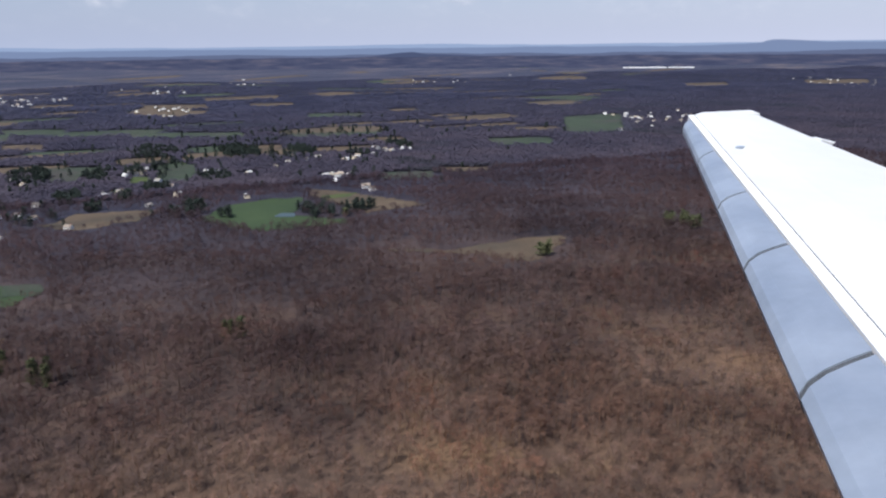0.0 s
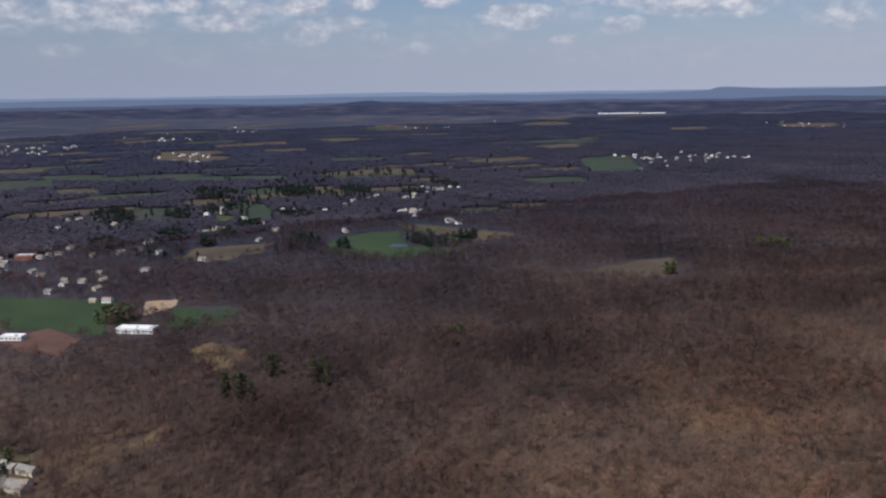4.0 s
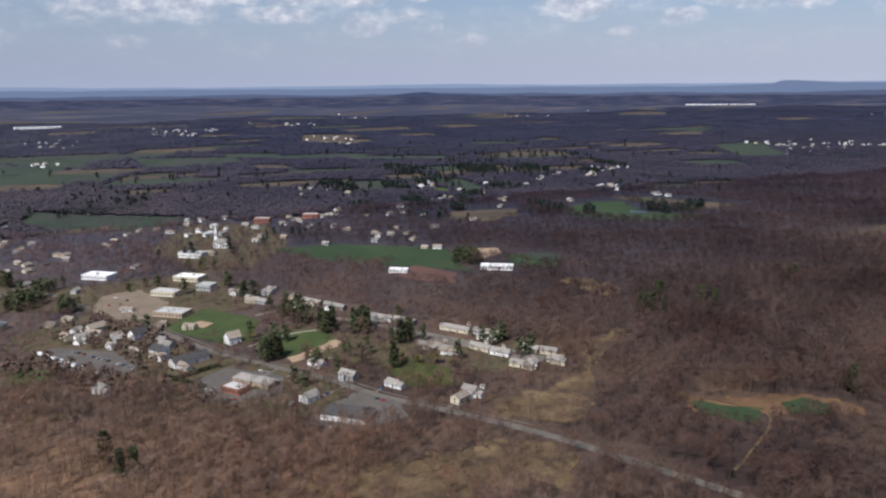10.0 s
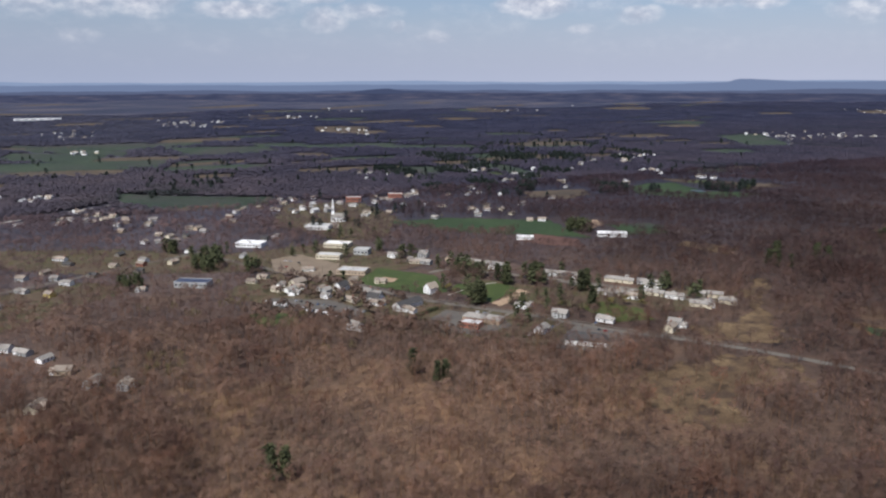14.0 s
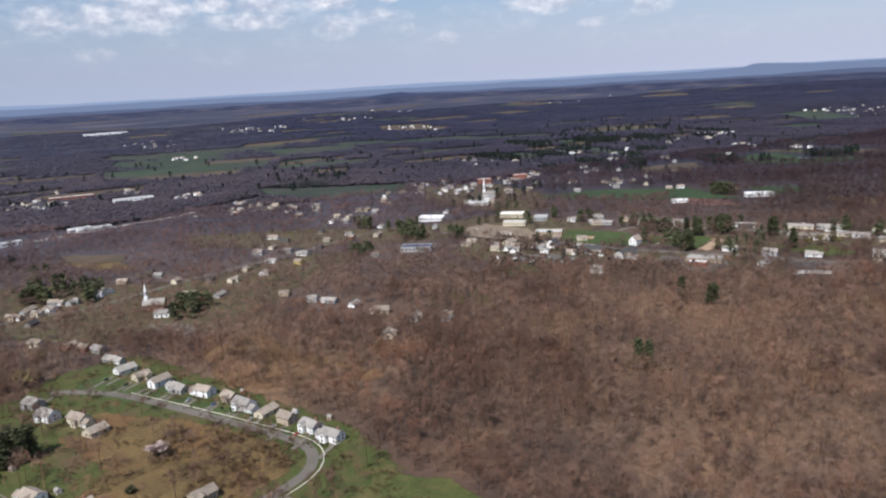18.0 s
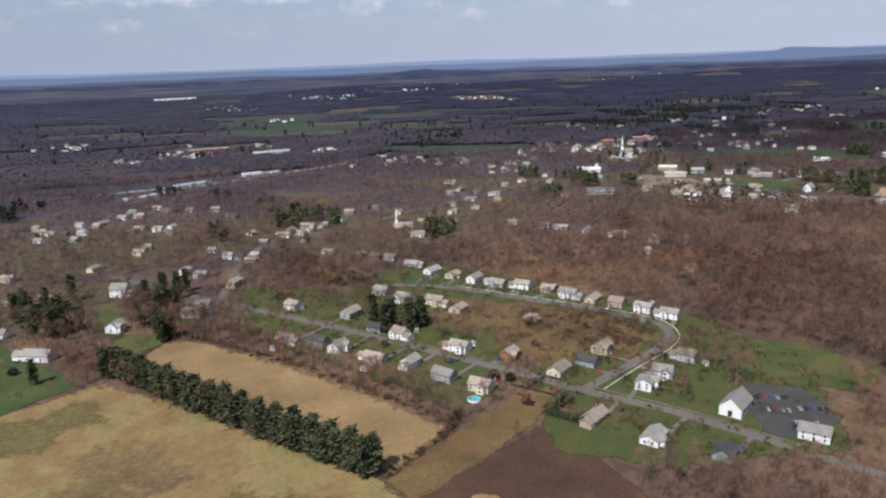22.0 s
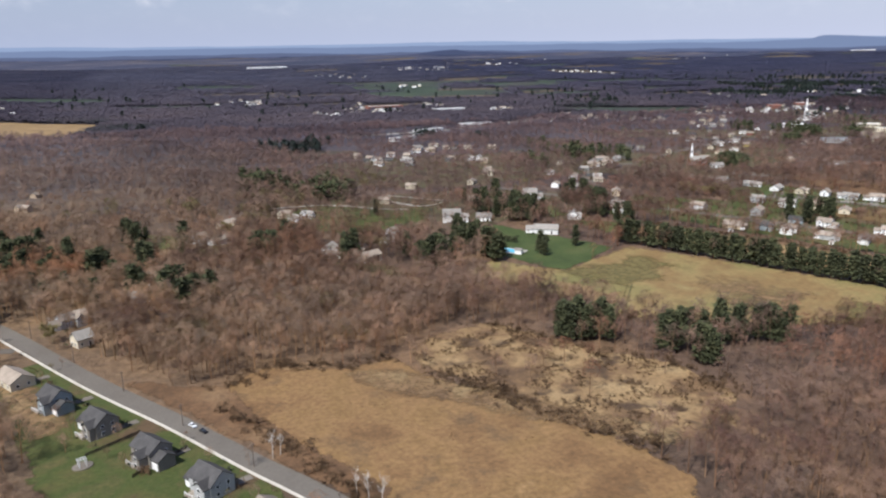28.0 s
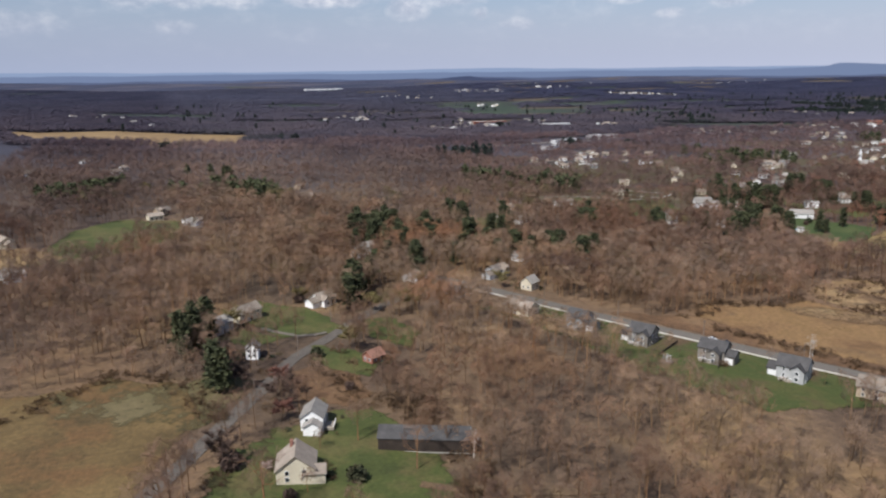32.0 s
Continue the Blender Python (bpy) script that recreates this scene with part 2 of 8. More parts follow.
def mat(name, stops, scale, fine, rough=0.9, bump=0.3, metal=0.0, fine_mix=0.45, random_mix=0.0, spec=0.3, patch=None, far=None, east=None, lace=None, ground=False, drift=None, reach=(345, 480), beyond=None, tone=None, edge=14.0):
    """A surface whose colour wanders at two sizes. scale and fine are noise scales per metre."""
    m = bpy.data.materials.new(name)
    m.use_nodes = True
    n = Nodes(m.node_tree)
    at = n.add("ShaderNodeNewGeometry").outputs["Position"]
    wide = n.noise(at, scale, 5.0, 0.6)
    small = n.noise(at, fine, 5.0, 0.65)
    colour = n.ramp(wide, stops)
    if drift:
        # the tone drifts darker and lighter in areas a hundred metres and more across
        colour = n.mix(1.0, colour, n.ramp(n.noise(at, 0.0065, 5.0, 0.6), [(0.36, drift[0]), (0.5, (1.0, 1.0, 1.0)), (0.64, drift[1])]), "MULTIPLY")
    if patch:
        # a second growth or stain that comes and goes over larger distances
        size, low, high, growth = patch
        colour = n.mix(n.ramp(n.noise(at, size, 6.0, 0.62), [(low, 0.0), (high, 1.0)]), colour, growth)
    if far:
        # haze put into the colour past the valley, greyer and more violet with distance
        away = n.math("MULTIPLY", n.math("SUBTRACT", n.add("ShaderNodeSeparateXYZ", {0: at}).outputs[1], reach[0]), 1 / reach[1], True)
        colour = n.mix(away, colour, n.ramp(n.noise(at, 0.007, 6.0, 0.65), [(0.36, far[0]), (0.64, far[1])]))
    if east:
        # cloud shade painted in: darker, greyer beyond the village, save a sunlit strip
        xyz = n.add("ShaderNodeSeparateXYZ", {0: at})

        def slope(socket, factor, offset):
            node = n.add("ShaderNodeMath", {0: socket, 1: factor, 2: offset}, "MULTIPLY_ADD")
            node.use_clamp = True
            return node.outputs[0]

        cloud_shade = slope(xyz.outputs[0], 1 / 400, 1.12)
        sunlit_strip = n.math("MULTIPLY", slope(xyz.outputs[0], 1 / 120, 1.0), slope(xyz.outputs[1], -1 / 110, 3.1))
        cloud_shade = n.math("MULTIPLY", cloud_shade, n.math("SUBTRACT", 1.0, n.math("MULTIPLY", sunlit_strip, 0.72)))
        colour = n.mix(1.0, colour, n.mix(cloud_shade, (1.0, 1.0, 1.0), east), "MULTIPLY")
        # towards the west end the nearer woods are toned paler
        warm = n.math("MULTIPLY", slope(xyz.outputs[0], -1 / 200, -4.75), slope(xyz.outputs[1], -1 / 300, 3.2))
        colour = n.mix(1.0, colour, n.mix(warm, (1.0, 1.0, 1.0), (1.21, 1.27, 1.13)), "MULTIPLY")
        # and west of the lane cloud shade is painted in again
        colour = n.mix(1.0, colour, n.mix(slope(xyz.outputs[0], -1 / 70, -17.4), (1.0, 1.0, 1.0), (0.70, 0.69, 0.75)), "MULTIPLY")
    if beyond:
        # the plain past the last modelled woods: a patchwork of woods, fields and villages, with blue haze put into its
        # colours
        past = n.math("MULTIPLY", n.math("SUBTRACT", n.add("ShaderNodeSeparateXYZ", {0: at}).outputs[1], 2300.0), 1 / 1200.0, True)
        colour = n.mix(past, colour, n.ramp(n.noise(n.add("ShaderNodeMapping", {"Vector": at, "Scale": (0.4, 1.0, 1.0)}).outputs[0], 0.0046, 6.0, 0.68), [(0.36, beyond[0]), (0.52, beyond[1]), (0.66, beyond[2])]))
    if tone:
        # every tree has its own age and kind of bark
        own = n.add("ShaderNodeAttribute")
        own.attribute_name = "tone"
        colour = n.mix(1.0, colour, n.ramp(own.outputs["Fac"], [(i / (len(tone) - 1), c) for i, c in enumerate(tone)]), "MULTIPLY")
    shade = n.ramp(small, [(0.25, 1.0 - fine_mix), (0.75, 1.0 + fine_mix * 0.6)])
    colour = n.mix(1.0, colour, shade, "MULTIPLY")
    if random_mix:
        own = n.add("ShaderNodeObjectInfo").outputs["Random"]
        colour = n.mix(1.0, colour, n.ramp(own, [(0.0, 1.0 - random_mix), (1.0, 1.0 + random_mix * 0.5)]), "MULTIPLY")
    bsdf = n.add("ShaderNodeBsdfPrincipled", {"Base Color": colour, "Roughness": rough, "Metallic": metal, "Specular IOR Level": spec})
    if ground:
        # the cover thins out in tufts along its edge
        thin = n.add("ShaderNodeAttribute")
        thin.attribute_name = "thinning"
        tuft = n.noise(at, 0.32, 6.0, 0.72)
        bar = n.math("ADD", n.math("MULTIPLY", thin.outputs["Fac"], 0.62), 0.19)
        n.tree.links.new(n.math("MULTIPLY", n.math("SUBTRACT", tuft, bar), edge, True), bsdf.inputs["Alpha"])
    if bump:
        b = n.add("ShaderNodeBump", {"Height": small, "Strength": bump, "Distance": 1.0 / fine})
        n.tree.links.new(b.outputs[0], bsdf.inputs["Normal"])
    surface = bsdf.outputs[0]
    if lace:
        # fine twigs with gaps between them, through which the light spreads
        size, cut = lace
        gaps = n.ramp(n.noise(at, size, 3.0, 0.7), [(cut, 0.0), (cut + 0.015, 1.0)])
        thin = n.add("ShaderNodeBsdfTranslucent", {"Color": colour}).outputs[0]
        soft = n.add("ShaderNodeMixShader", {0: 0.45, 1: surface, 2: thin}).outputs[0]
        surface = n.add("ShaderNodeMixShader", {0: gaps, 1: n.add("ShaderNodeBsdfTransparent").outputs[0], 2: soft}).outputs[0]
    n.add("ShaderNodeOutputMaterial", {"Surface": surface})
    return m


# far and beyond hold painted haze, east holds painted cloud shade
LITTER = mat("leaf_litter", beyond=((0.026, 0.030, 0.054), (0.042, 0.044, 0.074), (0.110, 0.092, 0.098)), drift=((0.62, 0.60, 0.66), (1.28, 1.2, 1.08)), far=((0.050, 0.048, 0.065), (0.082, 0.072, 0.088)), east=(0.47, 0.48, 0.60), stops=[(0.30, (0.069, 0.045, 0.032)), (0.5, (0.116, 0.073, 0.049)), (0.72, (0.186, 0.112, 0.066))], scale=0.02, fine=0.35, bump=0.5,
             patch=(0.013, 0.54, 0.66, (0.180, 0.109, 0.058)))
MEADOW = mat("dry_meadow", ground=True, stops=[(0.34, (0.150, 0.084, 0.037)), (0.44, (0.192, 0.110, 0.048)), (0.52, (0.224, 0.132, 0.057)), (0.60, (0.196, 0.116, 0.047)), (0.70, (0.280, 0.172, 0.078))], scale=0.055, fine=0.7, bump=0.25, fine_mix=0.4,
             patch=(0.09, 0.56, 0.70, (0.138, 0.085, 0.042)))
PASTURE = mat("spring_pasture", ground=True, stops=[(0.33, (0.114, 0.118, 0.036)), (0.43, (0.176, 0.149, 0.055)), (0.52, (0.233, 0.168, 0.069)), (0.60, (0.195, 0.122, 0.050)), (0.70, (0.242, 0.185, 0.079))], scale=0.024, fine=0.5, bump=0.15, fine_mix=0.3,
              patch=(0.035, 0.55, 0.66, (0.157, 0.095, 0.041)))
OLIVE = mat("olive_new_grass", ground=True, edge=2.6, stops=[(0.32, (0.108, 0.090, 0.033)), (0.5, (0.140, 0.111, 0.042)), (0.68, (0.180, 0.134, 0.055))], scale=0.03, fine=0.5, bump=0.15, fine_mix=0.3,
            patch=(0.03, 0.52, 0.66, (0.120, 0.107, 0.033)))
WORN = mat("worn_rusty_grass", ground=True, edge=2.6, stops=[(0.35, (0.130, 0.080, 0.042)), (0.5, (0.200, 0.125, 0.062)), (0.65, (0.250, 0.172, 0.086))], scale=0.09, fine=0.5, bump=0.2, fine_mix=0.35)
DRYGRASS = mat("dull_dry_grass", ground=True, stops=[(0.33, (0.081, 0.054, 0.022)), (0.48, (0.120, 0.079, 0.031)), (0.66, (0.165, 0.109, 0.043))], scale=0.06, fine=0.8, bump=0.3, fine_mix=0.4,
               patch=(0.05, 0.5, 0.62, (0.138, 0.077, 0.031)))
REEDS = mat("dead_reeds", ground=True, stops=[(0.33, (0.080, 0.050, 0.027)), (0.5, (0.125, 0.081, 0.043)), (0.66, (0.171, 0.116, 0.063))], scale=0.05, fine=0.8, bump=0.3, fine_mix=0.4,
            patch=(0.06, 0.50, 0.60, (0.065, 0.041, 0.026)))
RUST = mat("rusty_undergrowth", ground=True, stops=[(0.33, (0.085, 0.049, 0.026)), (0.5, (0.140, 0.078, 0.039)), (0.68, (0.190, 0.116, 0.060))], scale=0.06, fine=0.7, bump=0.3, fine_mix=0.4)
ROUGH = mat("rough_olive_grass", ground=True, edge=4.0, stops=[(0.30, (0.072, 0.060, 0.028)), (0.48, (0.105, 0.086, 0.038)), (0.70, (0.150, 0.116, 0.056))], scale=0.04, fine=0.6, bump=0.2, fine_mix=0.35,
            patch=(0.03, 0.50, 0.62, (0.066, 0.066, 0.026)))
SCRUB = mat("scrub_grass", ground=True, stops=[(0.34, (0.105, 0.064, 0.036)), (0.45, (0.170, 0.103, 0.052)), (0.54, (0.255, 0.165, 0.080)), (0.68, (0.330, 0.228, 0.115))], scale=0.07, fine=0.8, bump=0.3, fine_mix=0.4,
            patch=(0.10, 0.54, 0.62, (0.077, 0.048, 0.028)))
EVERGREEN = mat("garden_evergreens", [(0.3, (0.030, 0.036, 0.018)), (0.55, (0.055, 0.056, 0.028)), (0.75, (0.095, 0.080, 0.042))], 0.2, 1.2, bump=0.0)
PLOUGH = mat("bare_soil", ground=True, stops=[(0.3, (0.050, 0.027, 0.017)), (0.55, (0.080, 0.042, 0.025)), (0.75, (0.120, 0.063, 0.034))], scale=0.05, fine=0.9, bump=0.5)
TAN = mat("tan_stubble", ground=True, stops=[(0.3, (0.180, 0.113, 0.051)), (0.55, (0.243, 0.158, 0.072)), (0.75, (0.306, 0.209, 0.099))], scale=0.04, fine=0.7, bump=0.2, fine_mix=0.3)
# cloud shade over the wood clearing and pale field is put into this tan
DULLTAN = mat("dulled_tan_grass", ground=True, stops=[(0.3, (0.065, 0.047, 0.031)), (0.55, (0.092, 0.066, 0.043)), (0.75, (0.122, 0.092, 0.060))], scale=0.03, fine=0.5, bump=0.2, fine_mix=0.3,
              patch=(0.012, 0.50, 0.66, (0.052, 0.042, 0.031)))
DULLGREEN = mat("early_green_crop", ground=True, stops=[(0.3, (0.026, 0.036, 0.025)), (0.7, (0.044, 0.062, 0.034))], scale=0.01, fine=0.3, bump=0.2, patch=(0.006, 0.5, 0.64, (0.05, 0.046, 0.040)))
SAND = mat("infield_sand", ground=True, stops=[(0.3, (0.30, 0.205, 0.13)), (0.7, (0.40, 0.285, 0.19))], scale=0.1, fine=0.9, bump=0.2)
LAWN = mat("mown_lawn", ground=True, stops=[(0.32, (0.046, 0.056, 0.015)), (0.48, (0.062, 0.074, 0.019)), (0.60, (0.092, 0.088, 0.028)), (0.72, (0.070, 0.078, 0.022))], scale=0.08, fine=0.9, bump=0.2, fine_mix=0.35,
           patch=(0.05, 0.52, 0.66, (0.108, 0.086, 0.034)))
TURF = mat("playing_turf", ground=True, stops=[(0.32, (0.038, 0.055, 0.015)), (0.55, (0.054, 0.075, 0.021)), (0.70, (0.072, 0.084, 0.027))], scale=0.07, fine=0.7, bump=0.2, fine_mix=0.3)
YARD = mat("garden_lawn", ground=True, stops=[(0.30, (0.088, 0.060, 0.030)), (0.40, (0.076, 0.076, 0.022)), (0.54, (0.052, 0.068, 0.016)), (0.64, (0.080, 0.076, 0.025)), (0.74, (0.130, 0.090, 0.040))], scale=0.075, fine=0.9, bump=0.3, fine_mix=0.35,
           patch=(0.05, 0.57, 0.67, (0.100, 0.064, 0.034)))
GREEN = mat("winter_wheat", ground=True, stops=[(0.3, (0.024, 0.044, 0.017)), (0.7, (0.040, 0.064, 0.024))], scale=0.02, fine=0.4, bump=0.3)
GRAVEL = mat("tan_gravel", ground=True, stops=[(0.3, (0.165, 0.125, 0.088)), (0.7, (0.225, 0.172, 0.122))], scale=0.08, fine=1.4, rough=0.95, bump=0.1, fine_mix=0.25)
WORNLOT = mat("patched_asphalt", ground=True, stops=[(0.3, (0.088, 0.077, 0.067)), (0.7, (0.128, 0.112, 0.096))], scale=0.12, fine=1.6, rough=0.9, bump=0.08, fine_mix=0.25)
ROADWAY = mat("road_surface", stops=[(0.3, (0.122, 0.106, 0.090)), (0.7, (0.152, 0.134, 0.113))], scale=0.05, fine=1.2, rough=0.95, bump=0.05, fine_mix=0.14, spec=0.12)
DARKLOT = mat("fresh_asphalt", ground=True, stops=[(0.3, (0.048, 0.045, 0.042)), (0.7, (0.074, 0.068, 0.062))], scale=0.1, fine=1.6, rough=0.9, bump=0.08, fine_mix=0.2)
LOT = mat("old_asphalt", ground=True, stops=[(0.3, (0.135, 0.117, 0.096)), (0.7, (0.185, 0.160, 0.132))], scale=0.1, fine=1.6, rough=0.9, bump=0.1, fine_mix=0.25)
DARKBUD = mat("dark_budding_twigs", [(0.3, (0.072, 0.046, 0.036)), (0.7, (0.120, 0.078, 0.058))], 0.1, 0.8, bump=0.0)
REDTRACK = mat("red_track", ground=True, stops=[(0.3, (0.20, 0.05, 0.04)), (0.7, (0.26, 0.07, 0.055))], scale=0.1, fine=0.8)
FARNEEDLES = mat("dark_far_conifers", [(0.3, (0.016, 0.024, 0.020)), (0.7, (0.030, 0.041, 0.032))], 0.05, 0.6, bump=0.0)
REDCLAY = mat("red_clay", ground=True, stops=[(0.3, (0.090, 0.046, 0.036)), (0.7, (0.135, 0.070, 0.052))], scale=0.08, fine=0.8)
LANE = mat("worn_lane", [(0.3, (0.085, 0.072, 0.060)), (0.7, (0.135, 0.115, 0.095))], 0.15, 1.6, rough=0.9, bump=0.1, fine_mix=0.3)
KERB = mat("new_concrete", [(0.3, (0.46, 0.42, 0.35)), (0.7, (0.56, 0.52, 0.44))], 0.3, 3.0, rough=0.85, bump=0.1, fine_mix=0.12)
CONCRETE = mat("pale_concrete", [(0.3, (0.288, 0.265, 0.225)), (0.7, (0.376, 0.351, 0.307))], 0.3, 3.0, rough=0.85, bump=0.1, fine_mix=0.15)
# in the woods below, far is painted haze and east painted cloud shade
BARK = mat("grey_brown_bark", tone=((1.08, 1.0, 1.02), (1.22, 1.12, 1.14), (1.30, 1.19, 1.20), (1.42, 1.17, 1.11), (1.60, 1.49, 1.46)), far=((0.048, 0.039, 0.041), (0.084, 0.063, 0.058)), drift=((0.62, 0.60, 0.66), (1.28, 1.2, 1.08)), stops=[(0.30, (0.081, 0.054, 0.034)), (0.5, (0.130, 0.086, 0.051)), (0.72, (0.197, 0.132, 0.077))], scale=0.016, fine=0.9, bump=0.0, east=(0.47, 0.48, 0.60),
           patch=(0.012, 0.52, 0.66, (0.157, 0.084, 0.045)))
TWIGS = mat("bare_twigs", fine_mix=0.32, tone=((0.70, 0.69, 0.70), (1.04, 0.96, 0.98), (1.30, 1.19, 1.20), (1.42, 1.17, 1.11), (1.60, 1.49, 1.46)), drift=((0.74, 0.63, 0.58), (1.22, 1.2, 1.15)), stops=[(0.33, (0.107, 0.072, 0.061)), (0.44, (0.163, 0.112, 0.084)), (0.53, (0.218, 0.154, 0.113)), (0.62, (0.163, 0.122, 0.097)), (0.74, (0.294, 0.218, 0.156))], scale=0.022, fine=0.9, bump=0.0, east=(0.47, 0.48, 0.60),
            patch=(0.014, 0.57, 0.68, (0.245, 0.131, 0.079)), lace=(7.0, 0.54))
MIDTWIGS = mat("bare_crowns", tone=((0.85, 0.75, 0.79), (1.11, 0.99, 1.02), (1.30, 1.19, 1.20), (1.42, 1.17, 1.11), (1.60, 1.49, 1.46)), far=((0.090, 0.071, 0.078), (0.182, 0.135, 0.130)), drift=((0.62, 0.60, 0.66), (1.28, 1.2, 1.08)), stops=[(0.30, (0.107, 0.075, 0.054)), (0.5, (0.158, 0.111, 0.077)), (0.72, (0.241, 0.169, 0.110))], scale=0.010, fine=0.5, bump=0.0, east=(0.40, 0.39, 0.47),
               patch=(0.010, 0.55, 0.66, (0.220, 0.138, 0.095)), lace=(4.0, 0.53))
# bluish haze of the distance is put into these twig colours
FARBARK = mat("haze_tinted_twigs", tone=((0.96, 0.92, 0.96), (1.05, 1.01, 1.05), (1.16, 1.09, 1.09)), east=(0.74, 0.78, 0.92), far=((0.062, 0.068, 0.106), (0.112, 0.114, 0.156)), reach=(1000, 1200), lace=(2.6, 0.26), stops=[(0.32, (0.086, 0.076, 0.094)), (0.5, (0.116, 0.099, 0.115)), (0.68, (0.158, 0.128, 0.136))], scale=0.006, fine=0.3, bump=0.0,
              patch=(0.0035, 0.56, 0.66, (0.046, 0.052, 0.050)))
BUDS = mat("budding_twigs", [(0.3, (0.16, 0.125, 0.055)), (0.7, (0.24, 0.20, 0.075))], 0.1, 0.8, bump=0.0)
HAZE_BUDS = mat("early_buds", [(0.3, (0.140, 0.115, 0.055)), (0.7, (0.215, 0.175, 0.080))], 0.1, 0.8, bump=0.0, lace=(7.0, 0.52))
BLOSSOM = mat("pink_blossom", [(0.3, (0.42, 0.31, 0.28)), (0.7, (0.58, 0.45, 0.41))], 0.3, 1.2, bump=0.0)
REDBUD = mat("red_buds", [(0.3, (0.14, 0.062, 0.048)), (0.7, (0.21, 0.095, 0.066))], 0.2, 1.0, bump=0.0)
NEEDLES = mat("pine_needles", [(0.3, (0.039, 0.046, 0.022)), (0.55, (0.068, 0.074, 0.033)), (0.75, (0.117, 0.113, 0.050))], 0.35, 1.5, bump=0.0, random_mix=0.3)
SHRUB = mat("brown_brush", [(0.3, (0.102, 0.064, 0.036)), (0.7, (0.174, 0.110, 0.061))], 0.06, 1.4, bump=0.0, lace=(3.2, 0.50))
VILLAGE = mat("village_ground", ground=True, stops=[(0.32, (0.070, 0.048, 0.034)), (0.45, (0.110, 0.078, 0.048)), (0.54, (0.072, 0.068, 0.030)), (0.60, (0.108, 0.080, 0.046)), (0.75, (0.170, 0.124, 0.082))], scale=0.06, fine=0.7, bump=0.4,
              patch=(0.03, 0.52, 0.64, (0.095, 0.060, 0.038)))
WALL = {
    "w": mat("white_siding", [(0.3, (0.76, 0.75, 0.72)), (0.7, (0.84, 0.83, 0.81))], 0.4, 3.0, rough=0.7, bump=0.05, fine_mix=0.12, random_mix=0.14),
    "c": mat("cream_siding", [(0.3, (0.56, 0.49, 0.36)), (0.7, (0.66, 0.59, 0.45))], 0.4, 3.0, rough=0.7, bump=0.05, fine_mix=0.12, random_mix=0.12),
    "g": mat("grey_siding", [(0.3, (0.34, 0.34, 0.33)), (0.7, (0.45, 0.45, 0.44))], 0.4, 3.0, rough=0.7, bump=0.05, fine_mix=0.12, random_mix=0.2),
    "b": mat("blue_grey_siding", [(0.3, (0.22, 0.25, 0.26)), (0.7, (0.30, 0.33, 0.34))], 0.4, 3.0, rough=0.7, bump=0.05, fine_mix=0.12, random_mix=0.15),
    "t": mat("tan_siding", [(0.3, (0.38, 0.29, 0.20)), (0.7, (0.48, 0.38, 0.28))], 0.4, 3.0, rough=0.75, bump=0.05, fine_mix=0.12, random_mix=0.15),
    "r": mat("red_brick", [(0.3, (0.24, 0.095, 0.065)), (0.7, (0.33, 0.14, 0.095))], 0.6, 4.0, rough=0.85, bump=0.1, fine_mix=0.2, random_mix=0.15),
}
WALL.update({
    "d": mat("taupe_siding", [(0.3, (0.17, 0.150, 0.128)), (0.7, (0.24, 0.215, 0.185))], 0.4, 3.0, rough=0.7, bump=0.05, fine_mix=0.12, random_mix=0.15),
    "y": mat("yellow_siding", [(0.3, (0.55, 0.42, 0.13)), (0.7, (0.65, 0.51, 0.18))], 0.4, 3.0, rough=0.7, bump=0.05, fine_mix=0.12),
})
ROOF = {
    "grey": mat("grey_shingle", [(0.3, (0.225, 0.205, 0.182)), (0.7, (0.325, 0.298, 0.265))], 0.5, 2.6, rough=0.85, bump=0.15, fine_mix=0.2, random_mix=0.25),
    "brown": mat("brown_shingle", [(0.3, (0.235, 0.19, 0.15)), (0.7, (0.335, 0.28, 0.225))], 0.5, 2.6, rough=0.85, bump=0.15, fine_mix=0.2, random_mix=0.25),
    "dark": mat("dark_shingle", [(0.3, (0.046, 0.043, 0.042)), (0.7, (0.080, 0.075, 0.072))], 0.5, 2.6, rough=0.7, bump=0.15, fine_mix=0.2, random_mix=0.2),
    "red": mat("red_shingle", [(0.3, (0.24, 0.12, 0.085)), (0.7, (0.33, 0.175, 0.125))], 0.5, 2.6, rough=0.85, bump=0.15, fine_mix=0.2),
    "flat": mat("roof_membrane", [(0.3, (0.40, 0.39, 0.37)), (0.7, (0.55, 0.54, 0.52))], 0.12, 1.2, rough=0.85, bump=0.05, fine_mix=0.15, random_mix=0.2),
    "bright": mat("white_membrane", [(0.3, (0.74, 0.73, 0.71)), (0.7, (0.84, 0.83, 0.81))], 0.12, 1.2, rough=0.8, bump=0.03, fine_mix=0.08),
    "solar": mat("solar_panels", [(0.3, (0.016, 0.020, 0.050)), (0.7, (0.030, 0.036, 0.080))], 0.3, 2.0, rough=0.3, bump=0.02, spec=0.5),
}
GLASS = mat("window_glass", [(0.3, (0.022, 0.026, 0.032)), (0.7, (0.050, 0.056, 0.066))], 0.5, 2.0, rough=0.12, bump=0.0, spec=0.5)
TRIM = mat("white_trim", [(0.3, (0.74, 0.73, 0.71)), (0.7, (0.82, 0.81, 0.80))], 0.5, 3.0, rough=0.6, bump=0.02, fine_mix=0.08)
DECK = mat("weathered_deck", [(0.3, (0.24, 0.20, 0.16)), (0.7, (0.34, 0.295, 0.24))], 0.8, 4.0, rough=0.8, bump=0.1, fine_mix=0.2)
